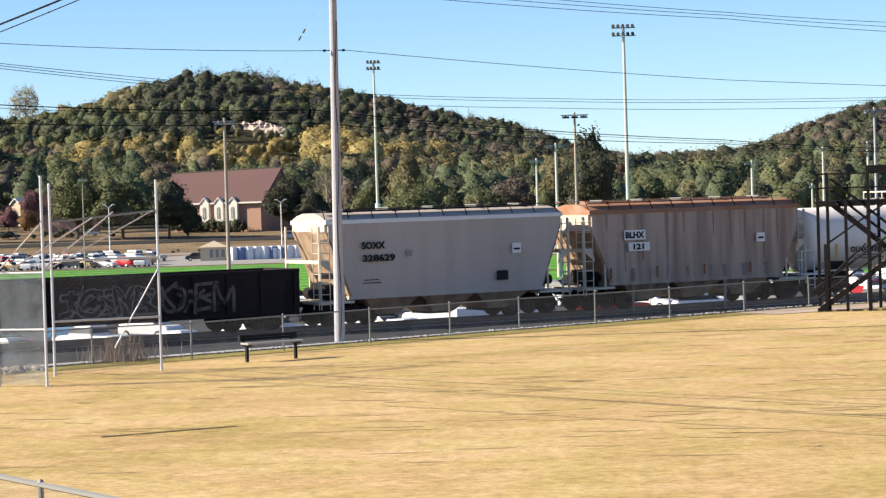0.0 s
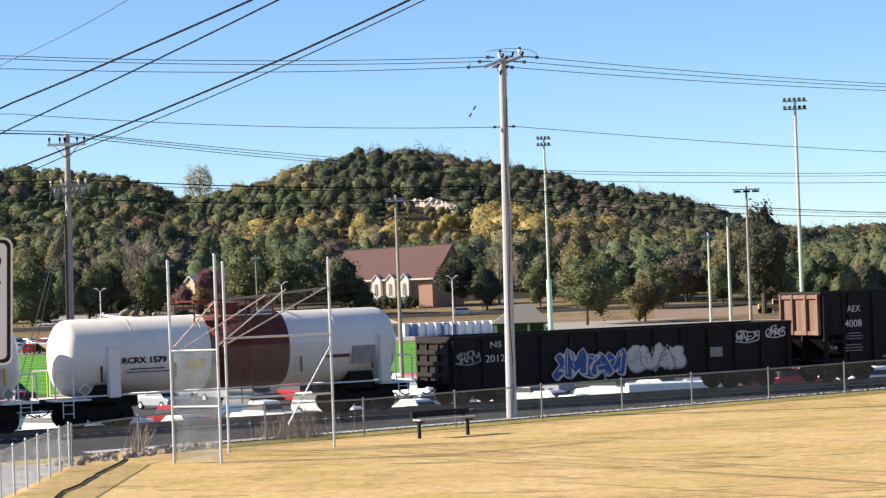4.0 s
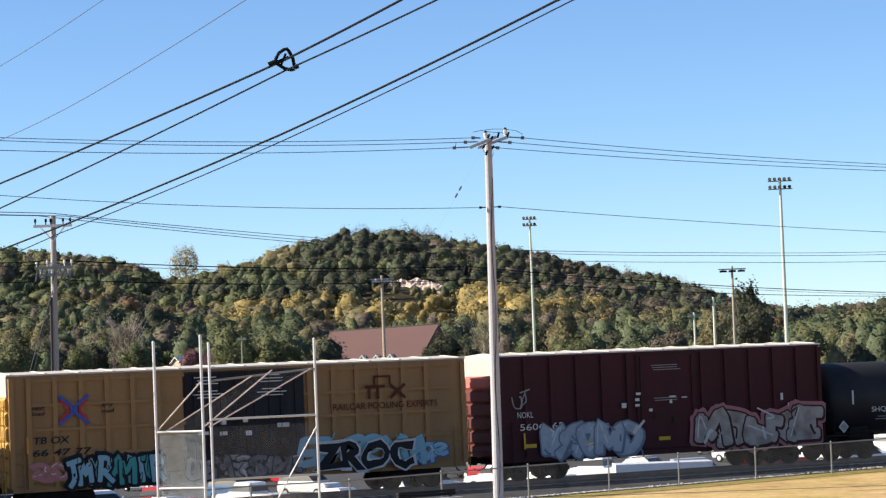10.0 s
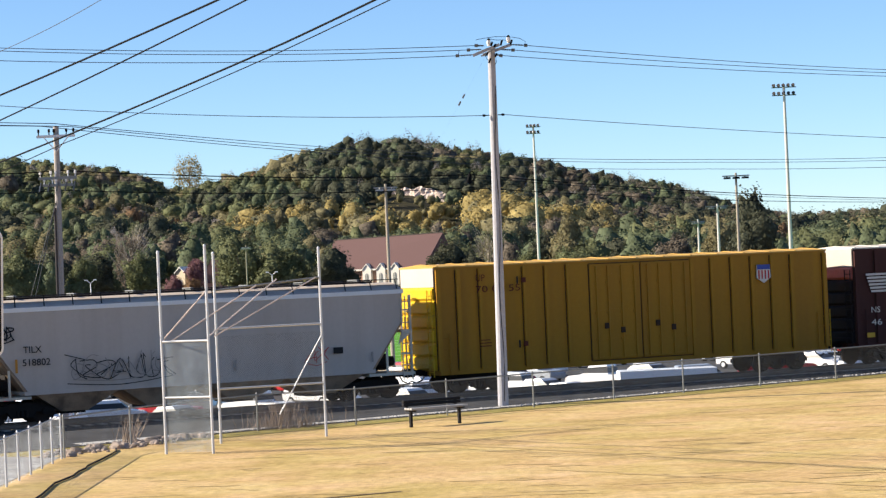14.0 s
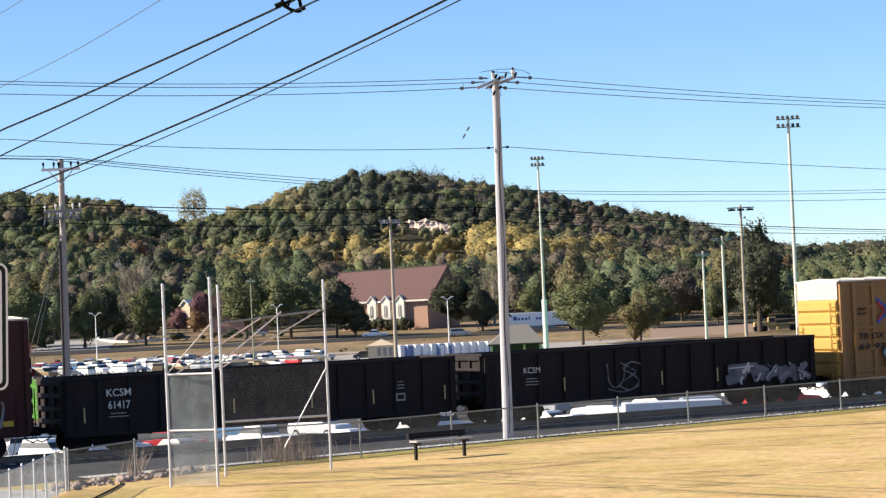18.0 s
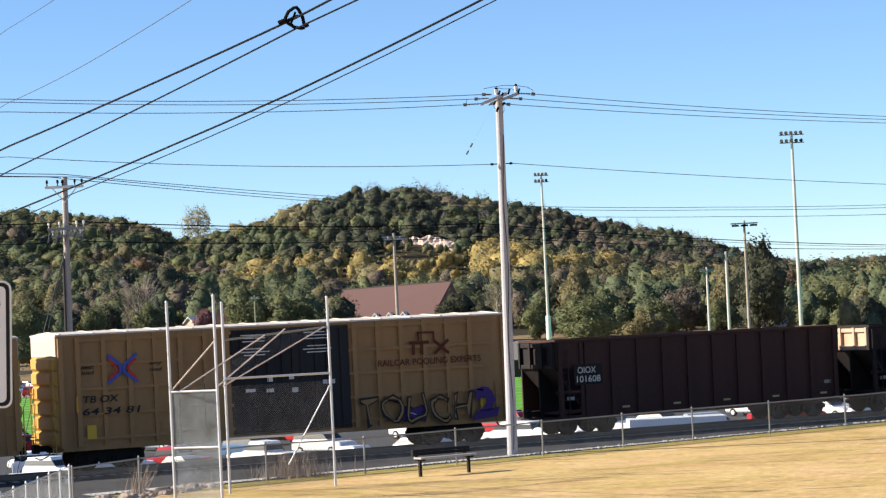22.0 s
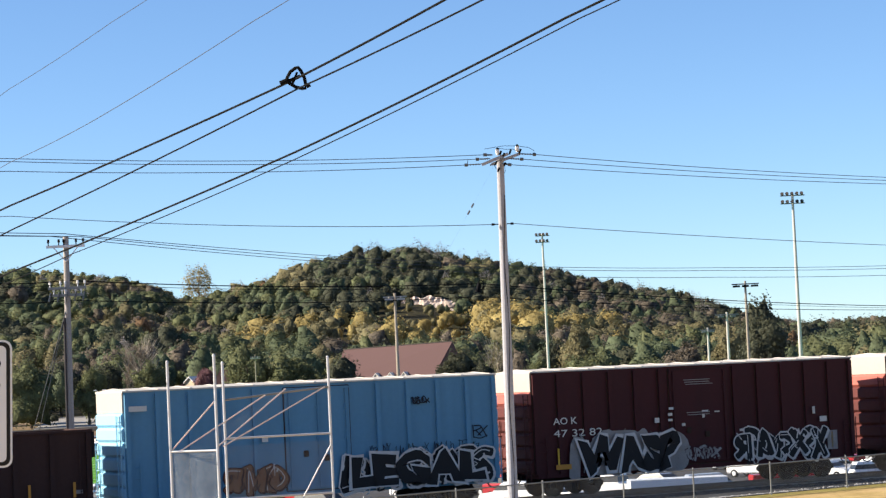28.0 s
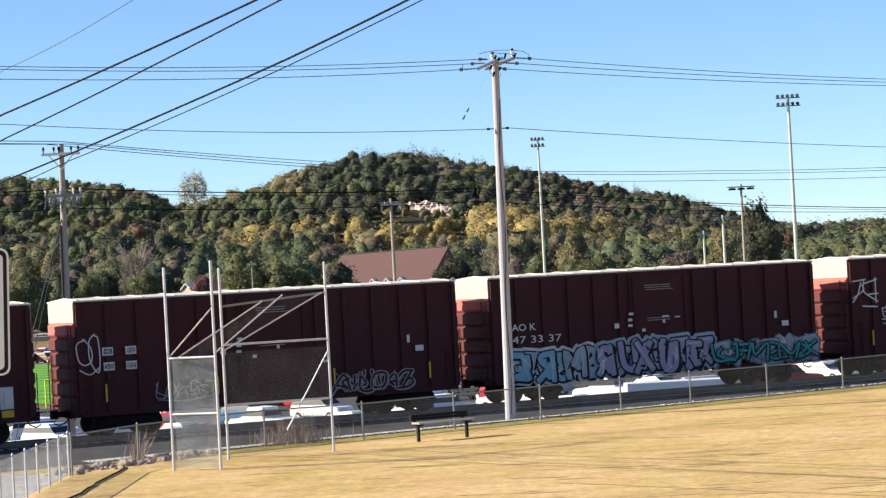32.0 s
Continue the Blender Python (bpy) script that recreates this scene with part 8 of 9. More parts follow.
    span("phone_line", [Vector((1.31, 86.1, 10.0)), b, b + Vector((20, 8, -0.7))], 0.011, M_WIRE_GREY, "thin grey line to the pole", dip=0.06)
    # lines of the left pole, running on past the near one
    for l, mrk, r, e in (((-0.1855, 0.0652), (-0.1645, 0.0626), (-0.05, 0.0476), 0.0401), ((-0.1856, 0.0640), (-0.1585, 0.0612), (-0.05, 0.0462), 0.0390), ((-0.1857, 0.0632), (-0.1700, 0.0618), (-0.05, 0.0450), 0.0363)):
        span("power_line", [sight(*l, 118) + Vector((-14, -2, 0.8)), sight(*mrk, 124), sight(*r, 180), sight(0.028, e, 200), sight(0.0954, e - 0.0035, 205), sight(0.1667, e - 0.0060, 210), sight(0.26, e - 0.007, 215)], 0.02, M_WIRE_GREY, "grey power line to the far pole", dip=0.06)
    for e0, e1, e2, r, z in ((0.0439, 0.0348, 0.018, 0.028, 150), (0.0360, 0.0296, 0.0165, 0.022, 150), (0.0425, 0.0337, 0.0172, 0.014, 152)):
        span("cable", [sight(-0.22, e0 + 0.004, 122), sight(-0.1640, e0, 124), sight(0.0008, e1, z), sight(0.166, e2, z + 40), sight(0.26, e2 - 0.006, z + 60)], r, M_WIRE, "black cable across the hillside", dip=0.25)
    # a splice bundled on the hillside cable
    root = thing("cable_splice", "black splice case bundled on the hillside cable", "cable splice")
    c = sight(0.0004, 0.0335, 149)
    part("splice_case", rodded(c + Vector((-0.10, -0.1, -0.32)), c + Vector((0.02, -0.1, 0.22)), 0.17, 0.12, seg=10), M_WIRE, root)
    part("cable_coil", sweep(bmesh.new(), [c + Vector((0.1 + 0.16 * math.cos(k * 0.6), -0.15, 0.1 + 0.3 * math.sin(k * 0.6))) for k in range(12)], 0.03), M_WIRE, root)
    # slack guy with two small insulators
    root = thing("guy_wire", "thin guy wire with two small insulators", "guy wire")
    p, q = sight(0.0113, 0.0859, 86), sight(-0.0314, 0.0154, 86)
    part("strand", sweep(bmesh.new(), [p.lerp(q, t / 8) for t in range(9)], 0.0009), M_WIRE_GREY, root)
    for t in (0.27, 0.31):
        w = p.lerp(q, t)
        part("insulator", rodded(w, w + (q - p).normalized() * 0.16, 0.03, seg=8), M_PORCELAIN, root)


make_wires()


def make_sign():
    y = 15.0
    root = thing("traffic_sign", "white speed sign with a black border on a steel post", "sign")
    xr, z0, z1 = -0.1877 * y, 5 - 0.0296 * y, 5 + 0.0212 * y
    w = 0.61
    tilt = pose(xr, y, (z0 + z1) / 2, 0, 2.0, 0)
    root.matrix_basis = tilt
    hh = (z1 - z0) / 2

    def plate(x0, x1, za, zb, y0, y1, r):
        pts = []
        for cx, cz, s in ((x1 - r, zb - r, 0), (x0 + r, zb - r, 1), (x0 + r, za + r, 2), (x1 - r, za + r, 3)):
            for k in range(5):
                t = math.pi / 2 * (s + k / 4)
                pts.append((cx + r * math.cos(t), cz + r * math.sin(t)))
        return prism(bmesh.new(), pts, y0, y1)

    part("plate", plate(-w, 0, -hh, hh, 0.0, 0.004, 0.05), M_WHITE, root)
    part("border", plate(-w + 0.012, -0.012, -hh + 0.012, hh - 0.012, -0.002, 0.0, 0.042), M_STENCIL_DARK, root)
    part("face", plate(-w + 0.034, -0.034, -hh + 0.034, hh - 0.034, -0.004, -0.002, 0.030), M_WHITE, root)
    for txt, x, z, ht, ww in (("SPEED", -w + 0.07, 0.19, 0.10, 0.475), ("LIMIT", -w + 0.10, 0.02, 0.10, 0.44), ("10", -w + 0.14, -0.31, 0.26, 0.39)):
        lettering(root, txt, x, z, ht, M_STENCIL_DARK, y=-0.005, width=ww, thicken=0.02)
    part("post", boxed(-w / 2 - 0.03, -w / 2 + 0.03, 0.006, 0.036, -hh - 1.9, hh - 0.05), M_GREY_POST, root)


make_sign()


def make_stair_tower():
    root = thing("stair_tower", "black steel stair tower with open treads and railings", "stair tower")
    root.matrix_basis = Matrix.Translation((19.35, 95.8, 0)) @ Matrix.Rotation(radians(-14), 4, "Z")

    def flight(x0, z0, x1, z1, y0, y1, n):
        for y in (y0, y1):
            part("stringer", prism(bmesh.new(), [(x0, z0 - 0.12), (x0, z0 + 0.12), (x1, z1 + 0.12), (x1, z1 - 0.12)], y - 0.03, y + 0.03), M_BLACK_STEEL, root)
            for dz in (0.5, 0.95):
                part("handrail", rodded((x0, y, z0 + dz), (x1, y, z1 + dz), 0.038), M_BLACK_STEEL, root)
        for i in range(n):
            x, z = x0 + (x1 - x0) * (i + 0.5) / n, z0 + (z1 - z0) * (i + 0.5) / n
            part("tread", boxed(x - 0.15, x + 0.15, y0 + 0.03, y1 - 0.03, z, z + 0.07), M_TREAD, root)

    flight(0.0, 0.0, 3.0, 2.1, 0.0, 1.0, 12)
    flight(3.0, 2.1, 0.55, 4.15, 1.1, 2.1, 12)
    part("landing", boxed(3.0, 4.2, -0.05, 2.2, 2.06, 2.14), M_BLACK_STEEL, root)
    part("platform", boxed(-0.0, 0.75, 0.9, 2.2, 4.05, 4.25), M_BLACK_STEEL, root)
    part("platform", boxed(0.4, 6.5, 2.15, 4.4, 4.05, 4.25), M_BLACK_STEEL, root)
    for x, y, z in ((0.35, 0.0, 2.6), (0.42, 1.1, 5.35), (1.15, 0.0, 4.3), (2.0, 1.1, 5.5), (2.35, 2.2, 4.3), (3.0, 0.0, 3.2), (4.2, 0.0, 3.2), (4.2, 2.2, 5.4), (0.0, 2.2, 5.35), (2.0, 0.0, 4.1)):
        part("post", boxed(x - 0.06, x + 0.06, y - 0.06, y + 0.06, -0.1, z), M_BLACK_STEEL, root)
    for z in (4.75, 5.3):
        part("railing", rodded((0.0, 2.2, z), (6.5, 2.2, z), 0.03), M_BLACK_STEEL, root)
        part("railing", rodded((0.0, 0.9, z), (0.0, 2.2, z), 0.03), M_BLACK_STEEL, root)
        part("railing", rodded((2.0, 1.1, z), (6.5, 1.1, z), 0.03), M_BLACK_STEEL, root)
    part("brace", rodded((0.4, 1.1, 2.6), (2.6, 1.1, 4.1), 0.035), M_BLACK_STEEL, root)
    part("brace", rodded((0.35, 0.0, 1.2), (1.9, 0.0, 2.6), 0.035), M_BLACK_STEEL, root)
    part("panel", boxed(1.9, 2.7, 2.2, 2.25, 5.3, 5.6), M_BLACK_STEEL, root)


make_stair_tower()
sheet("path", [(16.3, 97.0), (27, 103.4), (29, 101), (17.5, 94.8)], M_PATH, "bare trodden earth at the stair's foot", "path", 0.02, 2)


def make_ground_bits():
    rnd = random.Random(17)
    for i in range(210):
        t = rnd.random()
        x, y = -12.2 + 3.6 * t + rnd.uniform(-.5, .5), 71.4 + 6.0 * t + rnd.uniform(-0.9, 0.9)
        s = rnd.uniform(0.05, 0.06 + 0.17 * rnd.random())
        bm = bmesh.new()
        bmesh.ops.create_icosphere(bm, subdivisions=2, radius=s)
        for v in bm.verts:
            v.co *= 1 + 0.45 * noise.noise(v.co * 4.0 / s * 0.3 + Vector((i, 0, 0)))
            v.co.z *= 0.7
        ob = solid("rock", bm, M_ROCK, "rough reddish rip-rap stone by the fence corner", "rock", "rip-rap stones")
        ob.location = (x, y, land(x, y) + s * 0.2)
    # loose stones along the gravel
    bm = bmesh.new()
    for i in range(800):
        a = rnd.uniform(24, 79)
        p = on_track(a, FENCE_N(a) + 0.25 + 0.55 * rnd.random() ** 1.6)
        s = rnd.uniform(0.02, 0.055)
        bmesh.ops.create_icosphere(bm, subdivisions=1, radius=s, matrix=Matrix.Translation((p.x, p.y, land(p.x, p.y) + 0.05)) @ Matrix.Diagonal((1, rnd.uniform(.6, 1.3), 0.7, 1)))
    solid("loose_stones", bm, M_GRAVEL, "loose stones along the track's foot", "gravel", kind="stuff")
    # dry weeds by the fence
    bm = bmesh.new()
    for i in range(230):
        x, y = -6.2 + rnd.gauss(0, 0.55), 79.7 + rnd.gauss(0, 0.5)
        z = land(x, y)
        hgt = rnd.uniform(0.3, 1.0)
        rod(bm, (x, y, z), (x + rnd.gauss(0, 0.16), y + rnd.gauss(0, 0.16), z + hgt), 0.012, 0.003, seg=3)
    for i in range(60):
        x, y = -10.6 + rnd.gauss(0, 0.15), 75.5 + rnd.gauss(0, 0.3)
        rod(bm, (x, y, 0), (x + rnd.gauss(0.1, 0.2), y, rnd.uniform(0.4, 1.0)), 0.012, 0.003, seg=3)
    solid("dry_weeds", bm, paint("dry weed stems", (0.26, 0.20, 0.16), 0.9, var=0.3), "clump of dry brown weed stems against the fence", "weeds", kind="stuff")
    pts = [(-9.6, 50.0), (-9.95, 53.5), (-10.04, 55.7), (-10.23, 57.5), (-10.32, 59.1), (-10.49, 61.6), (-10.47, 62.2), (-10.38, 63.7), (-10.45, 65.1), (-10.41, 65.9), (-10.5, 66.8), (-10.46, 68.1), (-10.43, 70.2), (-10.46, 71.9), (-10.66, 73.5)]
    line = []
    for (xa, ya), (xb, yb) in zip(pts, pts[1:]):
        for k in range(4):
            x, y = xa + (xb - xa) * k / 4, ya + (yb - ya) * k / 4
            x += 0.03 * noise.noise((y * 1.1, 3.3, 0.0))
            line.append(Vector((x, y, land(x, y) + 0.035)))
    solid("hose", sweep(bmesh.new(), line, 0.027, 6), M_TYRE, "black hose lying in a curve on the lawn", "hose")


make_ground_bits()
sheet("gravel_yard", [(-11.85, 55), (-11.9, 70.8), (-17, 74.4), (-19, 55)], M_STONE_YARD, "grey stony ground behind the silver fence", "gravel", 0.012, 0.8)
# one short, much darker streak laid flat on the lawn
sheet("rut", [(-4.7, 53.9), (-1.8, 55.45), (-1.8, 55.62), (-4.6, 54.2)], M_DARK_STREAK, "short dark streak on the lawn", "rut", 0.012, 0.6)


def make_lawn_marks():
    """Two faint strips painted as cable shadows over the lawn, and many short worn streaks."""
    rnd = random.Random(71)
    # darker strips painted where the shadows of the overhead cables lie
    for k, (a, b, w) in enumerate((((-3.2, 72.4), (14.0, 49.2), 0.16), ((1.6, 59.6), (12.5, 47.0), 0.12))):
        a, b = Vector(a), Vector(b)
        d = (b - a).normalized()
        side = Vector((-d.y, d.x))
        bm = bmesh.new()
        n, last = 60, None
        for i in range(n + 1):
            p = a.lerp(b, i / n) + side * 0.12 * noise.noise((i * 0.23, k * 5.0, 1.0))
            q = w * max(0.04, 0.62 + 0.9 * noise.noise((i * 0.55, k * 3.0, 4.0)))
            now = [bm.verts.new((*(p + side * q * g), 0.008)) for g in (-1, 1)]
            if last:
                bm.faces.new((last[0], now[0], now[1], last[1]))
            last = now
        solid("wheel_line", bm, M_WORN_SHADE, "faint cable shadow painted as a strip on the dry lawn", "wheel line", "wheel lines", "structure")
    bm = bmesh.new()
    for i in range(240):
        y = rnd.uniform(46, 97)
        x = y * rnd.uniform(-0.16, 0.24)
        if -math.sin(TH) * x + math.cos(TH) * y > FENCE_N(math.cos(TH) * x + math.sin(TH) * y) - 1.6:
            continue
        if x < -11.3:
            continue
        turn, half, w = rnd.gauss(-0.12, 0.16), rnd.uniform(0.2, 1.1), rnd.uniform(0.03, 0.14)
        d, side = Vector((math.cos(turn), math.sin(turn))), Vector((-math.sin(turn), math.cos(turn)))
        top, low = [], []
        for j in range(9):
            u = j / 4 - 1
            p = Vector((x, y)) + d * half * u + side * rnd.uniform(-.05, .05)
            q = w * (1 - u * u) * rnd.uniform(0.4, 1.3) + 0.004
            top.append(bm.verts.new((*(p + side * q), 0.0075)))
            low.append(bm.verts.new((*(p - side * q), 0.0075)))
        for j in range(8):
            bm.faces.new((low[j], low[j + 1], top[j + 1], top[j]))
    solid("worn_streaks", bm, M_WORN_SHADE, "short worn streaks in the dry lawn", "worn grass", kind="stuff")


make_lawn_marks()


# ---- beyond the track ----
def make_church():
    root = thing("church", "brick church with a steep maroon roof and arched gable windows", "church")
    y = 600.0
    x0, x1 = -0.0570 * y, -0.0175 * y
    zg = land(-24, y) - 0.3
    root.matrix_basis = Matrix.Translation((x0, y, zg)) @ Matrix.Rotation(radians(-27), 4, "Z")
    L = (x1 - x0) * 1.06
    eave, ridge, depth = 7.0, 14.3, 16.0
    part("wall", boxed(2.0, L, 0, depth, 0, eave), M_BRICK, root)
    bm = bmesh.new()
    v = [bm.verts.new(p) for p in ((-0.2, -0.8, eave), (L + 0.8, -0.8, eave - 0.2), (L + 1.6, depth / 2, ridge + 0.6), (-3.2, depth / 2, ridge), (-0.2, depth + 0.8, eave), (L + 0.8, depth + 0.8, eave))]
    for f in ((0, 1, 2, 3), (3, 2, 5, 4), (0, 3, 4), (1, 5, 2), (0, 4, 5, 1)):
        bm.faces.new([v[i] for i in f])
    bmesh.ops.recalc_face_normals(bm, faces=bm.faces)
    part("roof", bm, M_ROOF_CHURCH, root)
    part("ridge_cap", rodded((-3.2, depth / 2, ridge), (L + 1.6, depth / 2, ridge + 0.6), 0.16, seg=6), M_SHADE_WALL, root)
    part("fascia", boxed(1.4, L + 0.8, -0.9, -0.78, eave - 0.35, eave + 0.02), M_TRIM, root)
    for x in (10.6, 14.4, 18.2):
        g = part("gable", prism(bmesh.new(), [(x - 1.15, 2.2), (x + 1.15, 2.2), (x + 1.15, eave - 0.1), (x, eave + 1.1), (x - 1.15, eave - 0.1)], -0.95, 0.5), M_TRIM, root)
        rf = prism(bmesh.new(), [(x - 1.45, eave - 0.3), (x, eave + 1.3), (x + 1.45, eave - 0.3), (x + 1.22, eave - 0.3), (x, eave + 1.05), (x - 1.22, eave - 0.3)], -1.15, 2.2)
        part("gable_roof", rf, M_TRIM, g)
        pts = [(x - 0.45, 3.2), (x + 0.45, 3.2), (x + 0.45, 5.4)] + [(x + 0.45 * math.cos(t * math.pi / 6), 5.4 + 0.6 * math.sin(t * math.pi / 6)) for t in range(1, 6)] + [(x - 0.45, 5.4)]
        w = part("window", prism(bmesh.new(), pts, -1.0, -0.96), paint("grey window", (0.22, 0.23, 0.22), 0.3), g)
        part("mullion", boxed(x - 0.04, x + 0.04, -1.03, -1.0, 3.2, 5.9), M_TRIM, w)
    hall = thing("church_hall", "lower church wing with a maroon roof behind trees", "building")
    hall.matrix_basis = Matrix.Translation((-0.1075 * 610, 610, zg)) @ Matrix.Rotation(radians(-12), 4, "Z")
    part("wall", boxed(0, 12, 0, 10, 0, 5.5), M_BRICK, hall)
    rf = prism(bmesh.new(), [(-0.6, 5.3), (12.6, 5.3), (10.8, 11.2), (2.2, 10.8)], -0.6, 10.6)
    part("roof", rf, M_ROOF_CHURCH, hall)
    rnd = random.Random(3)
    for i in range(13):
        ob = thing("shrub", "low dark clipped shrub along the church wall", "shrub", "church shrubs")
        p = root.matrix_basis @ Vector((3.0 + i * 1.55, -2.4, 0))
        x, yy = p.x, p.y
        ob.location = (x, yy, land(x, yy) - 0.2)
        me = crown_mesh("leaves", [(*crown_pair(rnd, 160, "leafy", 0.03), (0, 0, -1.2), rnd.uniform(4.6, 5.4), 1.2, i, 1)])
        part("leaves", me, None, ob)


make_church()


def make_small_buildings():
    pv = thing("pavilion", "open pavilion with a grey hip roof by the field", "pavilion")
    y = 385.0
    pv.matrix_basis = Matrix.Translation((0.0005 * y, y, land(3, y)))
    for x in (1.6, 4.1, 6.6, 9.1):
        for d in (0.4, 7.6):
            part("column", boxed(x - 0.18, x + 0.18, d - 0.18, d + 0.18, 0, 2.7), M_BEIGE, pv)
    bm = bmesh.new()
    v = [bm.verts.new(p) for p in ((1.0, -0.5, 2.7), (9.8, -0.5, 2.7), (9.8, 8.5, 2.7), (1.0, 8.5, 2.7), (4.9, 4, 5.6), (7.3, 4, 5.6))]
    for f in ((0, 1, 5, 4), (1, 2, 5), (2, 3, 4, 5), (3, 0, 4), (0, 3, 2, 1)):
        bm.faces.new([v[i] for i in f])
    part("roof", bm, M_GREY_ROOF, pv)
    part("fascia", boxed(1.0, 9.8, -0.56, -0.5, 2.5, 2.75), M_SHADE_WALL, pv)
    # dark wall colour stands in for the shade under the pavilion roof
    part("back_wall", boxed(1.6, 9.1, 1.2, 1.5, 0, 2.6), M_SHADE_WALL, pv)
    sh = thing("ticket_booth", "small beige booth with a hip roof by the lot", "booth")
    y = 437.0
    sh.matrix_basis = Matrix.Translation((-0.0445 * y, y, land(-19, y)))
    part("wall", boxed(0, 4.6, 0, 3.5, 0, 2.4), M_BEIGE, sh)
    for x in (1.9, 2.9, 3.9):
        part("opening", boxed(x - 0.3, x + 0.3, -0.03, 0.02, 0.6, 2.0), M_GREY_POST, sh)
    bm = bmesh.new()
    v = [bm.verts.new(p) for p in ((-0.3, -0.3, 2.4), (4.9, -0.3, 2.4), (4.9, 3.8, 2.4), (-0.3, 3.8, 2.4), (2.3, 1.7, 3.5))]
    for f in ((0, 1, 4), (1, 2, 4), (2, 3, 4), (3, 0, 4), (0, 3, 2, 1)):
        bm.faces.new([v[i] for i in f])
    part("roof", bm, M_BEIGE, sh)
    rnd = random.Random(8)
    first = None
    for i in range(15):
        x = -0.0315 * 437 + 1.38 * i
        m = Matrix.Translation((x, 437 + rnd.uniform(-.2, .2), land(x, 437))) @ Matrix.Rotation(0.62 + rnd.uniform(-.1, .1), 4, "Z")
        blue = i in (1, 5)
        st = thing("portable_toilet", "blue and white portable toilet in a row" if blue else "white portable toilet standing in a row", "portable toilet", "portable toilets")
        st.matrix_basis = m
        part("cabin", boxed(-0.55, 0.55, -0.55, 0.55, 0, 2.15, bevel=0.05), M_TOILET_BLUE if blue else M_TOILET_WHITE, st)
        part("door", boxed(-0.36, 0.36, -0.58, -0.55, 0.1, 1.95), M_TOILET_BLUE if i % 5 == 1 else M_TOILET_WHITE, st)
        part("roof", boxed(-0.58, 0.58, -0.58, 0.58, 2.15, 2.3, bevel=0.06), M_TOILET_WHITE, st)


make_small_buildings()


def make_grader():
    """A yellow road grader: long frame, cab, engine hood, blade and six wheels."""
    g = thing("road_grader", "yellow road grader parked on the earth yard", "machine")
    g.matrix_basis = Matrix.Translation((58.0, 508.0, land(58, 508)))
    m = paint("machine yellow", (0.46, 0.33, 0.15), 0.6, var=0.2, scale=1.5)
    part("frame", boxed(-0.5, 5.6, -0.3, 0.3, 1.25, 1.6, bevel=0.05), m, g)
    part("hood", boxed(-2.6, 0.4, -0.8, 0.8, 1.0, 2.0, bevel=0.12), m, g)
    cab = part("cab", boxed(0.3, 1.8, -0.75, 0.75, 1.2, 2.9, bevel=0.06), m, g)
    part("window", boxed(0.45, 1.65, -0.78, -0.74, 1.9, 2.7), M_GLASS, cab)
    part("blade", prism(bmesh.new(), [(2.0, 0.3), (2.3, 0.3), (2.4, 0.7), (2.3, 1.0), (2.1, 1.0)], -1.6, 1.2), m, g)
    tyre = mesh_of("tyre", rodded((0, -0.2, 0), (0, 0.2, 0), 0.62, seg=16), M_TYRE)
    for x in (-2.0, -0.5, 5.2):
        for y in (-0.95, 0.95):
            part("wheel", tyre, None, g).location = (x, y, 0.62)


make_grader()


def lamp_mast(a, e, y, label, heads, r=0.2, tiers=1, material=None, width=2.0, lower=None, head_mat=None):
    """A tall mast with lamp heads on bars at its top."""
    x, top = a * y, EYE[2] + e * y
    zg = land(x, y) - 0.2
    root = thing("light_mast", label, "light mast", "light masts")
    part("mast", rodded((x, y, zg), (x, y, top), r, r * 0.55, seg=10), material or M_MAST, root)
    if lower:
        part("sleeve", rodded((x, y, zg), (x, y, zg + lower), r * 1.5, seg=10), M_WHITE, root)
    for k in range(tiers):
        z = top - 0.3 - k * 0.95
        part("lamp_bar", boxed(x - width / 2, x + width / 2, y - 0.08, y + 0.08, z - 0.06, z + 0.06), M_GREY_POST, root)
        for i in range(heads):
            hx = x - width / 2 + width * (i + 0.5) / heads
            if heads > 3:
                bm = rodded((hx, y - 0.1, z + 0.05), (hx - 0.12, y - 0.45, z + 0.25), 0.10, 0.22, seg=8)
                part("lamp_head", bm, M_ARM, root)
            else:
                bm = rodded((hx, y - 0.05, z + 0.02), (hx, y - 0.1, z - 0.16), 0.05, seg=6)
                prism(bm, [(hx - 0.36, z - 0.30), (hx + 0.36, z - 0.30), (hx + 0.30, z - 0.12), (hx - 0.30, z - 0.12)], y - 0.5, y + 0.1)
                part("lamp_head", bm, head_mat or M_GREY_POST, root)


lamp_mast(0.1266, 0.0649, 300, "tall steel sports-field light mast", 5, 0.28, 2, width=2.9)
lamp_mast(0.0264, 0.0534, 370, "tall steel sports-field light mast", 4, 0.26, 2, width=2.1, lower=9.5)
lamp_mast(0.1060, 0.0308, 250, "wooden mast with three hanging floodlights", 3, 0.2, 1, M_TAN_POLE, 2.7, head_mat=M_WIRE)
lamp_mast(0.0981, 0.0188, 300, "pale mast with two floodlights", 2, 0.24, 1, M_MAST, 2.8)
lamp_mast(0.0902, 0.0130, 320, "pale mast with two floodlights", 2, 0.22, 1, M_MAST, 1.8)
lamp_mast(-0.0334, 0.0326, 200, "pale wooden mast with a floodlight arm", 2, 0.19, 1, M_TAN_POLE, 1.9, head_mat=M_CAP)
lamp_mast(0.1768, 0.0097, 320, "pale mast with two floodlights", 2, 0.24, 1, M_MAST, 2.4)
lamp_mast(0.2010, -0.0005, 330, "short pale mast with a lamp", 1, 0.2, 1, M_MAST, 0.8)
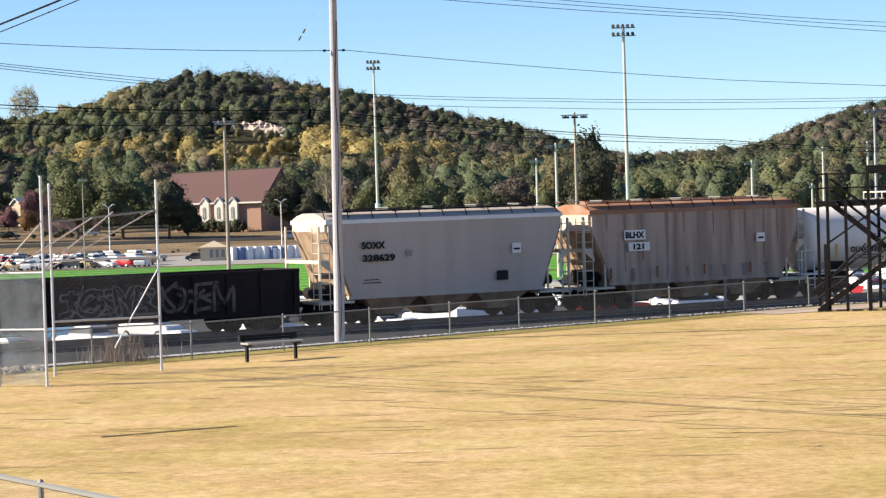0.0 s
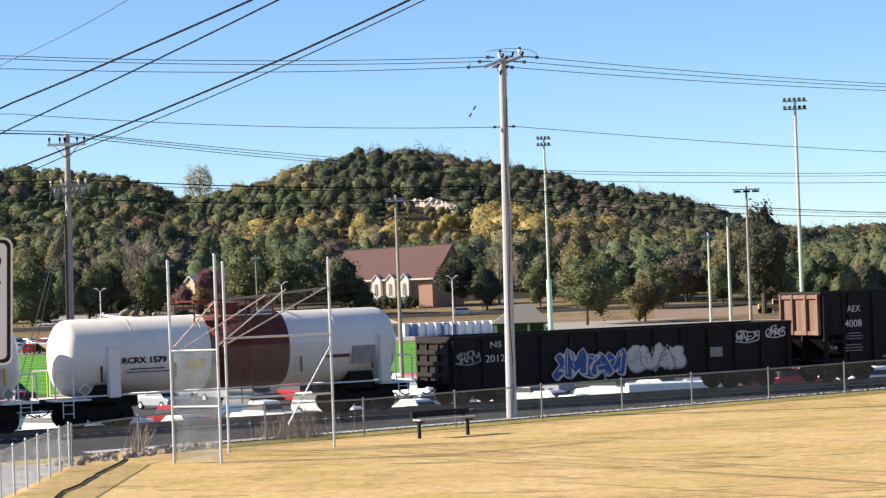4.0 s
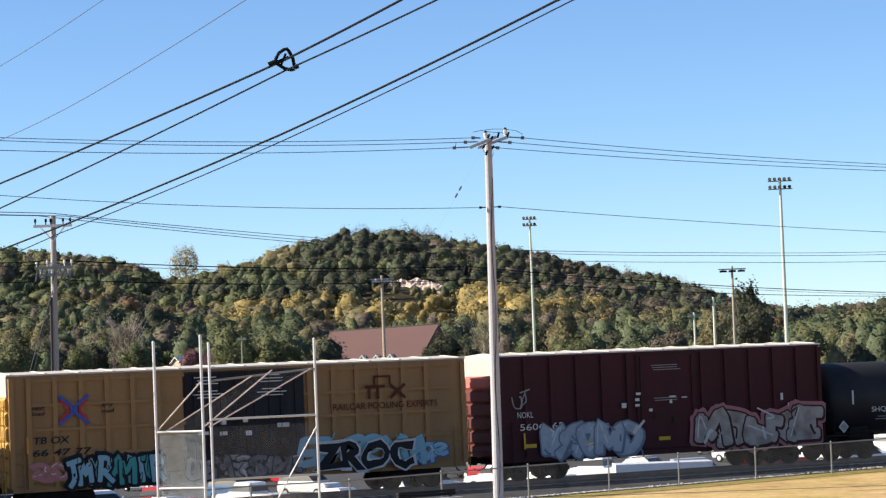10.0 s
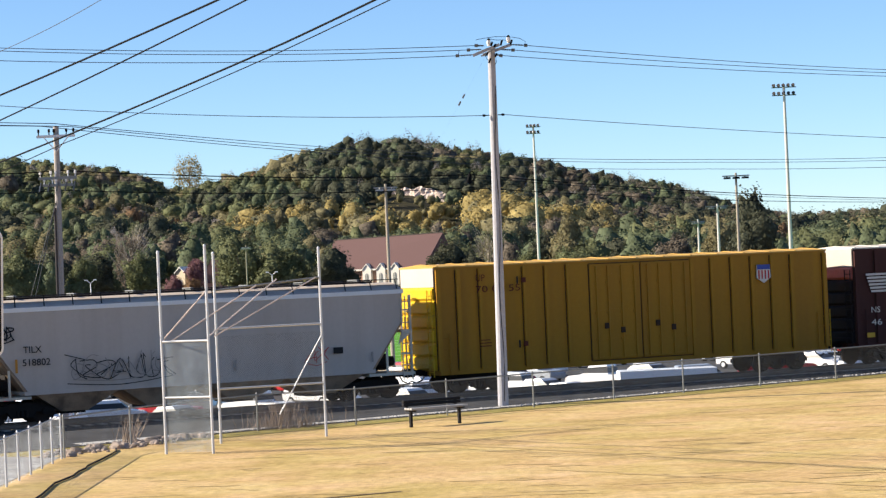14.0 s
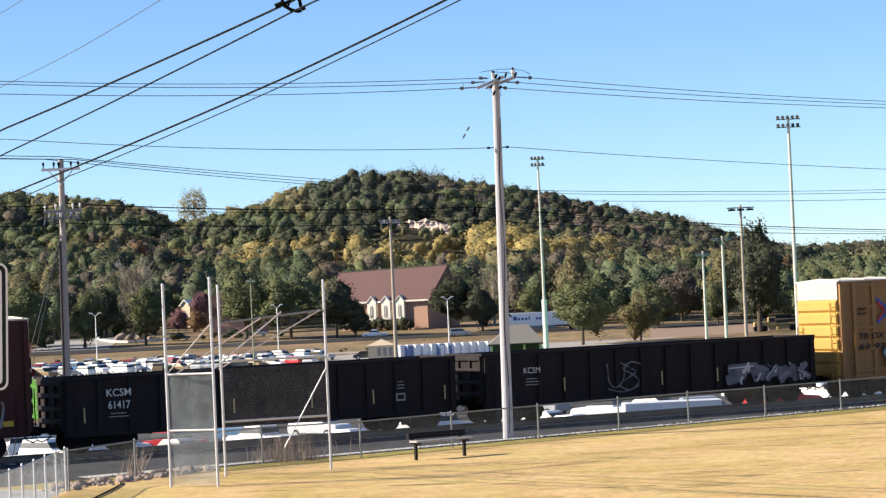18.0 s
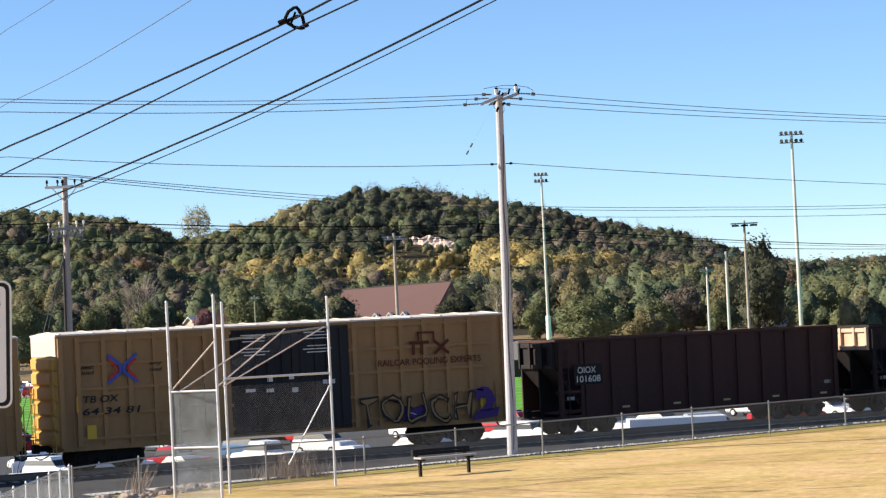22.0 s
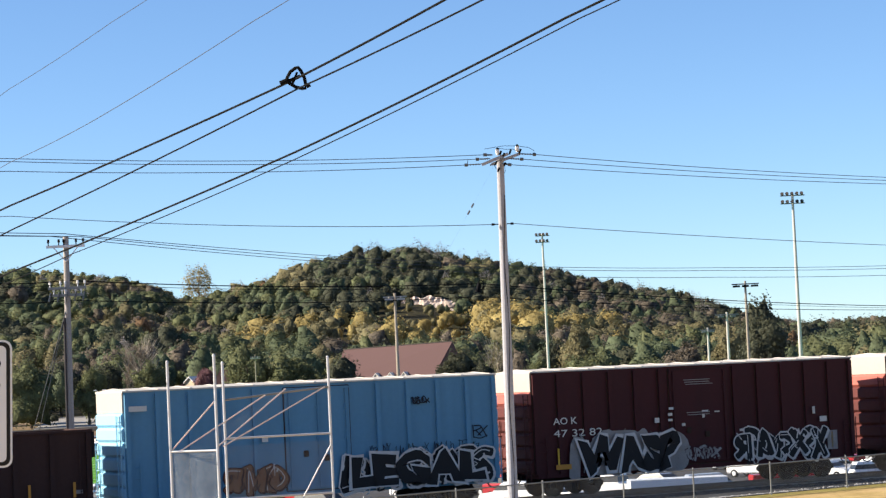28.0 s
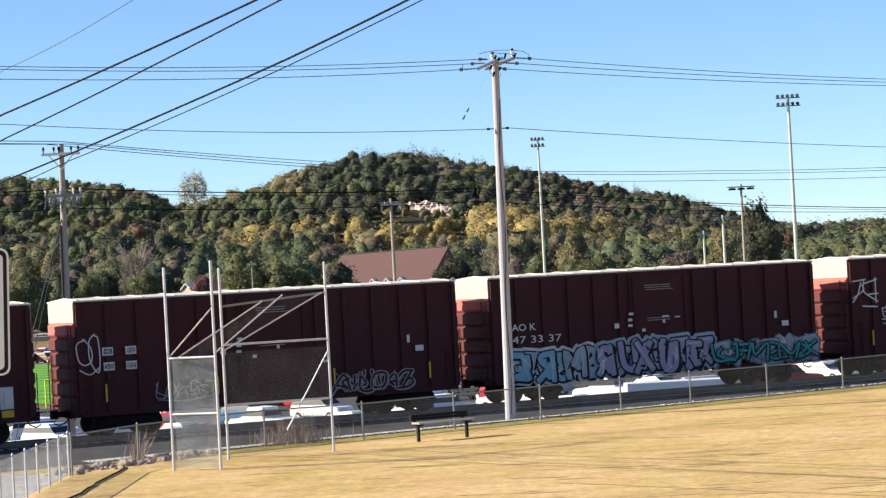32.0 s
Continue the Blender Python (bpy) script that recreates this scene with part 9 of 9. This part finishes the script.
lamp_mast(0.2057, 0.0145, 300, "plain pale mast with an arm", 1, 0.2, 1, M_MAST, 1.0)
lamp_mast(0.2239, 0.0158, 300, "pale mast with floodlights", 4, 0.24, 2, M_MAST, 2.4)
lamp_mast(0.2270, 0.0294, 250, "wooden mast with floodlights", 3, 0.2, 1, M_POLE, 2.0)
lamp_mast(-0.0901, 0.0106, 400, "slim mast with a square lamp", 2, 0.14, 1, M_TAN_POLE, 1.6, head_mat=M_CAP)
for a in (-0.1526, -0.0801, -0.0121):
    y = 470.0
    x, z = a * y, land(a * y, 470.0)
    lp = thing("street_lamp", "slim white two-armed car park lamp", "street lamp", "car park lamps")
    part("pole", rodded((x, y, z - 0.2), (x, y, 4.3), 0.12, 0.08, seg=8), M_WHITE, lp)
    for s in (-1, 1):
        part("arm", rodded((x, y, 4.2), (x + s * 0.7, y, 4.75), 0.06, seg=6), M_WHITE, lp)
        part("lamp_head", boxed(x + s * 0.55, x + s * 1.15, y - 0.15, y + 0.15, 4.7, 4.88, bevel=0.03), M_WHITE, lp)


def make_goal():
    x, y = -0.168 * 232, 232.0
    z = land(x, y)
    g = thing("goal_post", "bright yellow-green goal post on the turf", "goal post")
    part("crossbar", rodded((x - 1.6, y, z + 3.0), (x + 1.6, y, z + 3.0), 0.09), M_GOAL, g)
    for s in (-1.6, 1.6):
        part("upright", rodded((x + s, y, z), (x + s, y, z + 3.0), 0.09), M_GOAL, g)


make_goal()

CAR_PAINTS = [paint("car white", (0.86, 0.84, 0.82), 0.22, var=0.03), paint("car silver", (0.42, 0.43, 0.45), 0.3, 0.4, var=0.05), paint("car red", (0.40, 0.02, 0.025), 0.25, var=0.05),
              paint("car dark", (0.03, 0.033, 0.04), 0.25, var=0.05), paint("car blue", (0.06, 0.13, 0.24), 0.25, var=0.05), paint("car teal", (0.06, 0.16, 0.13), 0.3, var=0.05), paint("car gold", (0.30, 0.22, 0.13), 0.3, 0.3, var=0.05)]
PAINT_WORD = ["white", "silver", "red", "dark", "blue", "teal", "tan"]
SHAPES = {
    "sedan": ([(-2.25, .3), (-2.28, .75), (-1.9, .92), (-1.25, .98), (1.0, .95), (2.1, .8), (2.3, .6), (2.28, .3)], [(-1.6, .95), (-1.0, 1.42), (0.35, 1.45), (1.15, .95)]),
    "suv": ([(-2.3, .35), (-2.35, .95), (-2.1, 1.08), (1.0, 1.08), (2.15, .95), (2.35, .7), (2.3, .35)], [(-2.2, 1.05), (-1.95, 1.68), (0.35, 1.72), (1.15, 1.05)]),
    "pickup": ([(-2.85, .45), (-2.9, 1.05), (-0.7, 1.08), (1.4, 1.1), (2.65, 1.02), (2.85, .75), (2.8, .4)], [(-0.75, 1.08), (-0.6, 1.78), (0.75, 1.82), (1.5, 1.08)]),
    "van": ([(-2.5, .35), (-2.55, 1.1), (1.5, 1.1), (2.4, .95), (2.5, .35)], [(-2.52, 1.08), (-2.4, 1.95), (1.0, 2.0), (1.75, 1.08)]),
}
CAR_TYRE = mesh_of("tyre", rodded((0, -0.11, 0), (0, 0.11, 0), 0.33, seg=14), M_TYRE)
CAR_RIM = mesh_of("rim", rodded((0, -0.125, 0), (0, 0.125, 0), 0.2, seg=10), M_STEEL)
CAR_MESHES = {}


def vehicle(kind, colour, x, y, heading, group="parked cars"):
    """A parked car: body, glazed cabin, roof panel, bumpers, lights, wheels."""
    body, cabin = SHAPES[kind]
    root = thing("pickup_truck" if kind == "pickup" else "parked_car", f"{PAINT_WORD[colour]} {'pickup truck' if kind == 'pickup' else kind} parked on the asphalt lot", "truck" if kind == "pickup" else "car", group)
    key = (kind, colour)
    if key not in CAR_MESHES:
        W = 0.9
        b = prism(bmesh.new(), body, -W, W)
        bmesh.ops.bevel(b, geom=[e for e in b.edges], offset=0.07, segments=2, affect="EDGES")
        # painted cabin
        inset = [0.06 if cz < 1.3 else 0.20 for cx, cz in cabin]
        g, glass = bmesh.new(), bmesh.new()
        c = [[Vector((cx, sy * (W - q), cz)) for (cx, cz), q in zip(cabin, inset)] for sy in (-1, 1)]
        vs = [[g.verts.new(p) for p in row] for row in c]
        for f in (vs[0], vs[1][::-1], *[[vs[0][i], vs[0][i + 1], vs[1][i + 1], vs[1][i]] for i in range(3)]):
            g.faces.new(f)
        bmesh.ops.recalc_face_normals(g, faces=g.faces)

        # one band of glass runs round under the roof
        rings = []
        for k in (0.18, 0.70):
            ring = [row[i].lerp(row[j], k) for row, pairs in ((c[0], ((0, 1), (3, 2))), (c[1], ((3, 2), (0, 1)))) for i, j in pairs]
            mid = sum(ring, Vector()) / 4
            rings.append([glass.verts.new(mid + (p - mid) * 1.02) for p in ring])
        for i in range(4):
            j = (i + 1) % 4
            glass.faces.new((rings[0][i], rings[0][j], rings[1][j], rings[1][i]))
        bmesh.ops.recalc_face_normals(glass, faces=glass.faces)
        r = g
        g = glass
        CAR_MESHES[key] = (mesh_of("body", b, CAR_PAINTS[colour]), mesh_of("cabin_glass", g, M_GLASS), mesh_of("cabin", r, CAR_PAINTS[colour]))
    for nm, me in zip(("body", "cabin_glass", "cabin"), CAR_MESHES[key]):
        part(nm, me, None, root)
    front, rear = max(p[0] for p in body), min(p[0] for p in body)
    for wx in (rear + 0.85, front - 0.9):
        for wy in (-0.82, 0.82):
            t = part("wheel", CAR_TYRE, None, root)
            t.location = (wx, wy, 0.33)
            part("rim", CAR_RIM, None, t)
    root.matrix_basis = Matrix.Translation((x, y, land(x, y) + 0.05)) @ Matrix.Rotation(heading, 4, "Z")
    return root


def make_cars():
    rnd = random.Random(23)
    near = (("suv", 0, 1.7, 178.8, 3.0), ("sedan", 0, 4.5, 173, 0.1), ("van", 2, 2, 188, 0.0), ("pickup", 0, 9.2, 183, 3.1), ("pickup", 2, 22.3, 187, 0.05), ("sedan", 0, 27.6, 199, 0.0), ("pickup", 0, -14.6, 165.6, 0.1),
            )
    near += (("suv", 0, -11.6, 178, 1.2), ("sedan", 0, -8.4, 160.5, 0.2), ("sedan", 0, -5.0, 168, 0.1), ("suv", 0, -2.8, 171.6, 3.0), ("suv", 0, -27.6, 160, 0.2), ("sedan", 0, -24.5, 151.5, 0.3), ("suv", 0, -23.9, 163.6, 0.1),
            ("pickup", 2, -20.7, 164.3, 3.2), ("sedan", 0, -27.0, 147.6, 0.2), ("sedan", 1, -19.0, 158, 0.1), ("suv", 1, 16.0, 178, 0.1), ("suv", 0, 29.0, 186, 0.0), ("sedan", 0, 6.0, 166, 0.1), ("suv", 0, -29.5, 168, 0.4),
            ("sedan", 0, -31.5, 175, 0.3), ("suv", 0, 34.0, 184, 0.1), ("pickup", 1, 42.0, 186, 0.0), ("suv", 4, -16.5, 176, 0.2), ("sedan", 0, 37.0, 176, 0.1), ("sedan", 0, 13.0, 190, 0.1), ("suv", 3, 47.5, 190, 0.1))
    for kind, col, x, y, hd in near:
        vehicle(kind, col, x, y, rnd.choice((-0.75, -0.75, 2.35, 0.1)) + hd * 0.08, "cars in the near lot")
    for row, y in enumerate((196, 206, 222, 233)):
        x = -0.19 * y
        while x < 0.24 * y:
            if rnd.random() < 0.5:
                vehicle(rnd.choice(("sedan", "suv", "suv", "pickup")), rnd.choice((0, 0, 0, 1, 2, 3)), x, y + rnd.uniform(-.6, .6), rnd.choice((-0.8, 2.3)) + rnd.uniform(-.1, .1), "cars in the near lot")
            x += rnd.uniform(3.0, 5.0)
    tr = thing("flat_trailer", "long white flat utility trailer parked on the lot", "trailer", "cars in the near lot")
    part("bed", boxed(-3.4, 3.4, -1.1, 1.1, 0.8, 1.6, bevel=0.05), CAR_PAINTS[0], tr)
    for x in (-1.0, -0.1):
        part("wheel", CAR_TYRE, None, tr).location = (x, -1.0, 0.36)
    part("drawbar", boxed(3.3, 4.6, -0.08, 0.08, 0.75, 0.9), M_GREY_POST, tr)
    tr.matrix_basis = Matrix.Translation((13.2, 176.0, land(13, 176) + 0.05)) @ Matrix.Rotation(0.05, 4, "Z")
    pal = [0, 0, 0, 0, 0, 0, 1, 1, 2, 3, 4, 6]
    for row, y in enumerate((412, 421, 440, 449, 468)):
        x = -0.195 * y
        while x < -0.060 * y:
            if rnd.random() < 0.86:
                vehicle(rnd.choice(("sedan", "suv", "suv", "pickup")), rnd.choice(pal), x, y + rnd.uniform(-.6, .6), rnd.choice((-0.85, 2.3, -0.6, 1.4)) + rnd.uniform(-.12, .12), "cars in the far lot")
            x += rnd.uniform(2.7, 3.4)
    for kind, col, x, y in (("suv", 3, -70, 588), ("suv", 0, -52, 590), ("suv", 1, -4.2, 548), ("sedan", 3, -20, 440), ("suv", 0, 10, 400)):
        vehicle(kind, col, x, y, 0.1, "cars near the church")


make_cars()


def make_semi_truck():
    """A tractor with a long box trailer on the road; its tail is at x = 0."""
    root = thing("semi_truck", "white semi truck with a box trailer on the road", "truck")
    part("trailer_box", boxed(0, 15.2, -1.28, 1.28, 1.15, 4.1, bevel=0.04), CAR_PAINTS[0], root)
    for x0, x1, z0, z1 in ((2.2, 3.0, 2.5, 3.3), (3.2, 3.7, 2.5, 3.0), (4.0, 4.5, 2.5, 3.0), (4.8, 5.3, 2.5, 3.0), (5.6, 5.9, 2.5, 3.3), (7.2, 7.7, 2.5, 3.0), (7.9, 8.4, 2.5, 3.0), (8.6, 9.4, 2.5, 3.0)):
        patch(root, x0, x1, z0, z1, M_SPRAY_NAVY, -1.30, "logo_bar")
    for x0, x1 in ((0.2, 0.9), (1.0, 1.6)):
        part("tail_stripe", prism(bmesh.new(), [(x0, 4.0), (x0 + 0.5, 4.0), (x1 + 0.5, 3.2), (x1 + 0.1, 3.2)], -1.30, -1.285), M_SPRAY_BLACK, root)
    part("trailer_frame", boxed(0.1, 14.5, -0.5, 0.5, 0.85, 1.15), M_TRUCK, root)
    part("side_skirt", boxed(4.6, 11.5, -1.25, -1.2, 0.5, 1.15), M_GREY_POST, root)
    part("cab", boxed(16.0, 18.3, -1.2, 1.2, 0.9, 3.5, bevel=0.2), CAR_PAINTS[0], root)
    part("cab_window", boxed(16.9, 18.0, -1.23, -1.19, 2.2, 2.9), M_GLASS, root)
    part("bonnet", boxed(18.2, 20.2, -1.0, 1.0, 0.8, 2.1, bevel=0.15), CAR_PAINTS[0], root)
    tyre = mesh_of("tyre", rodded((0, -0.14, 0), (0, 0.14, 0), 0.52, seg=16), M_TYRE)
    for x in (1.4, 2.7, 15.0, 16.3, 19.4):
        for y in (-1.1, 1.1):
            part("wheel", tyre, None, root).location = (x, y, 0.52)
    return root


SEMI = make_semi_truck()
PASSING = vehicle("pickup", 0, -20.0, 557.0, math.pi, "cars near the church")
PASSING["label"] = "white pickup truck driving along the road"


motions()
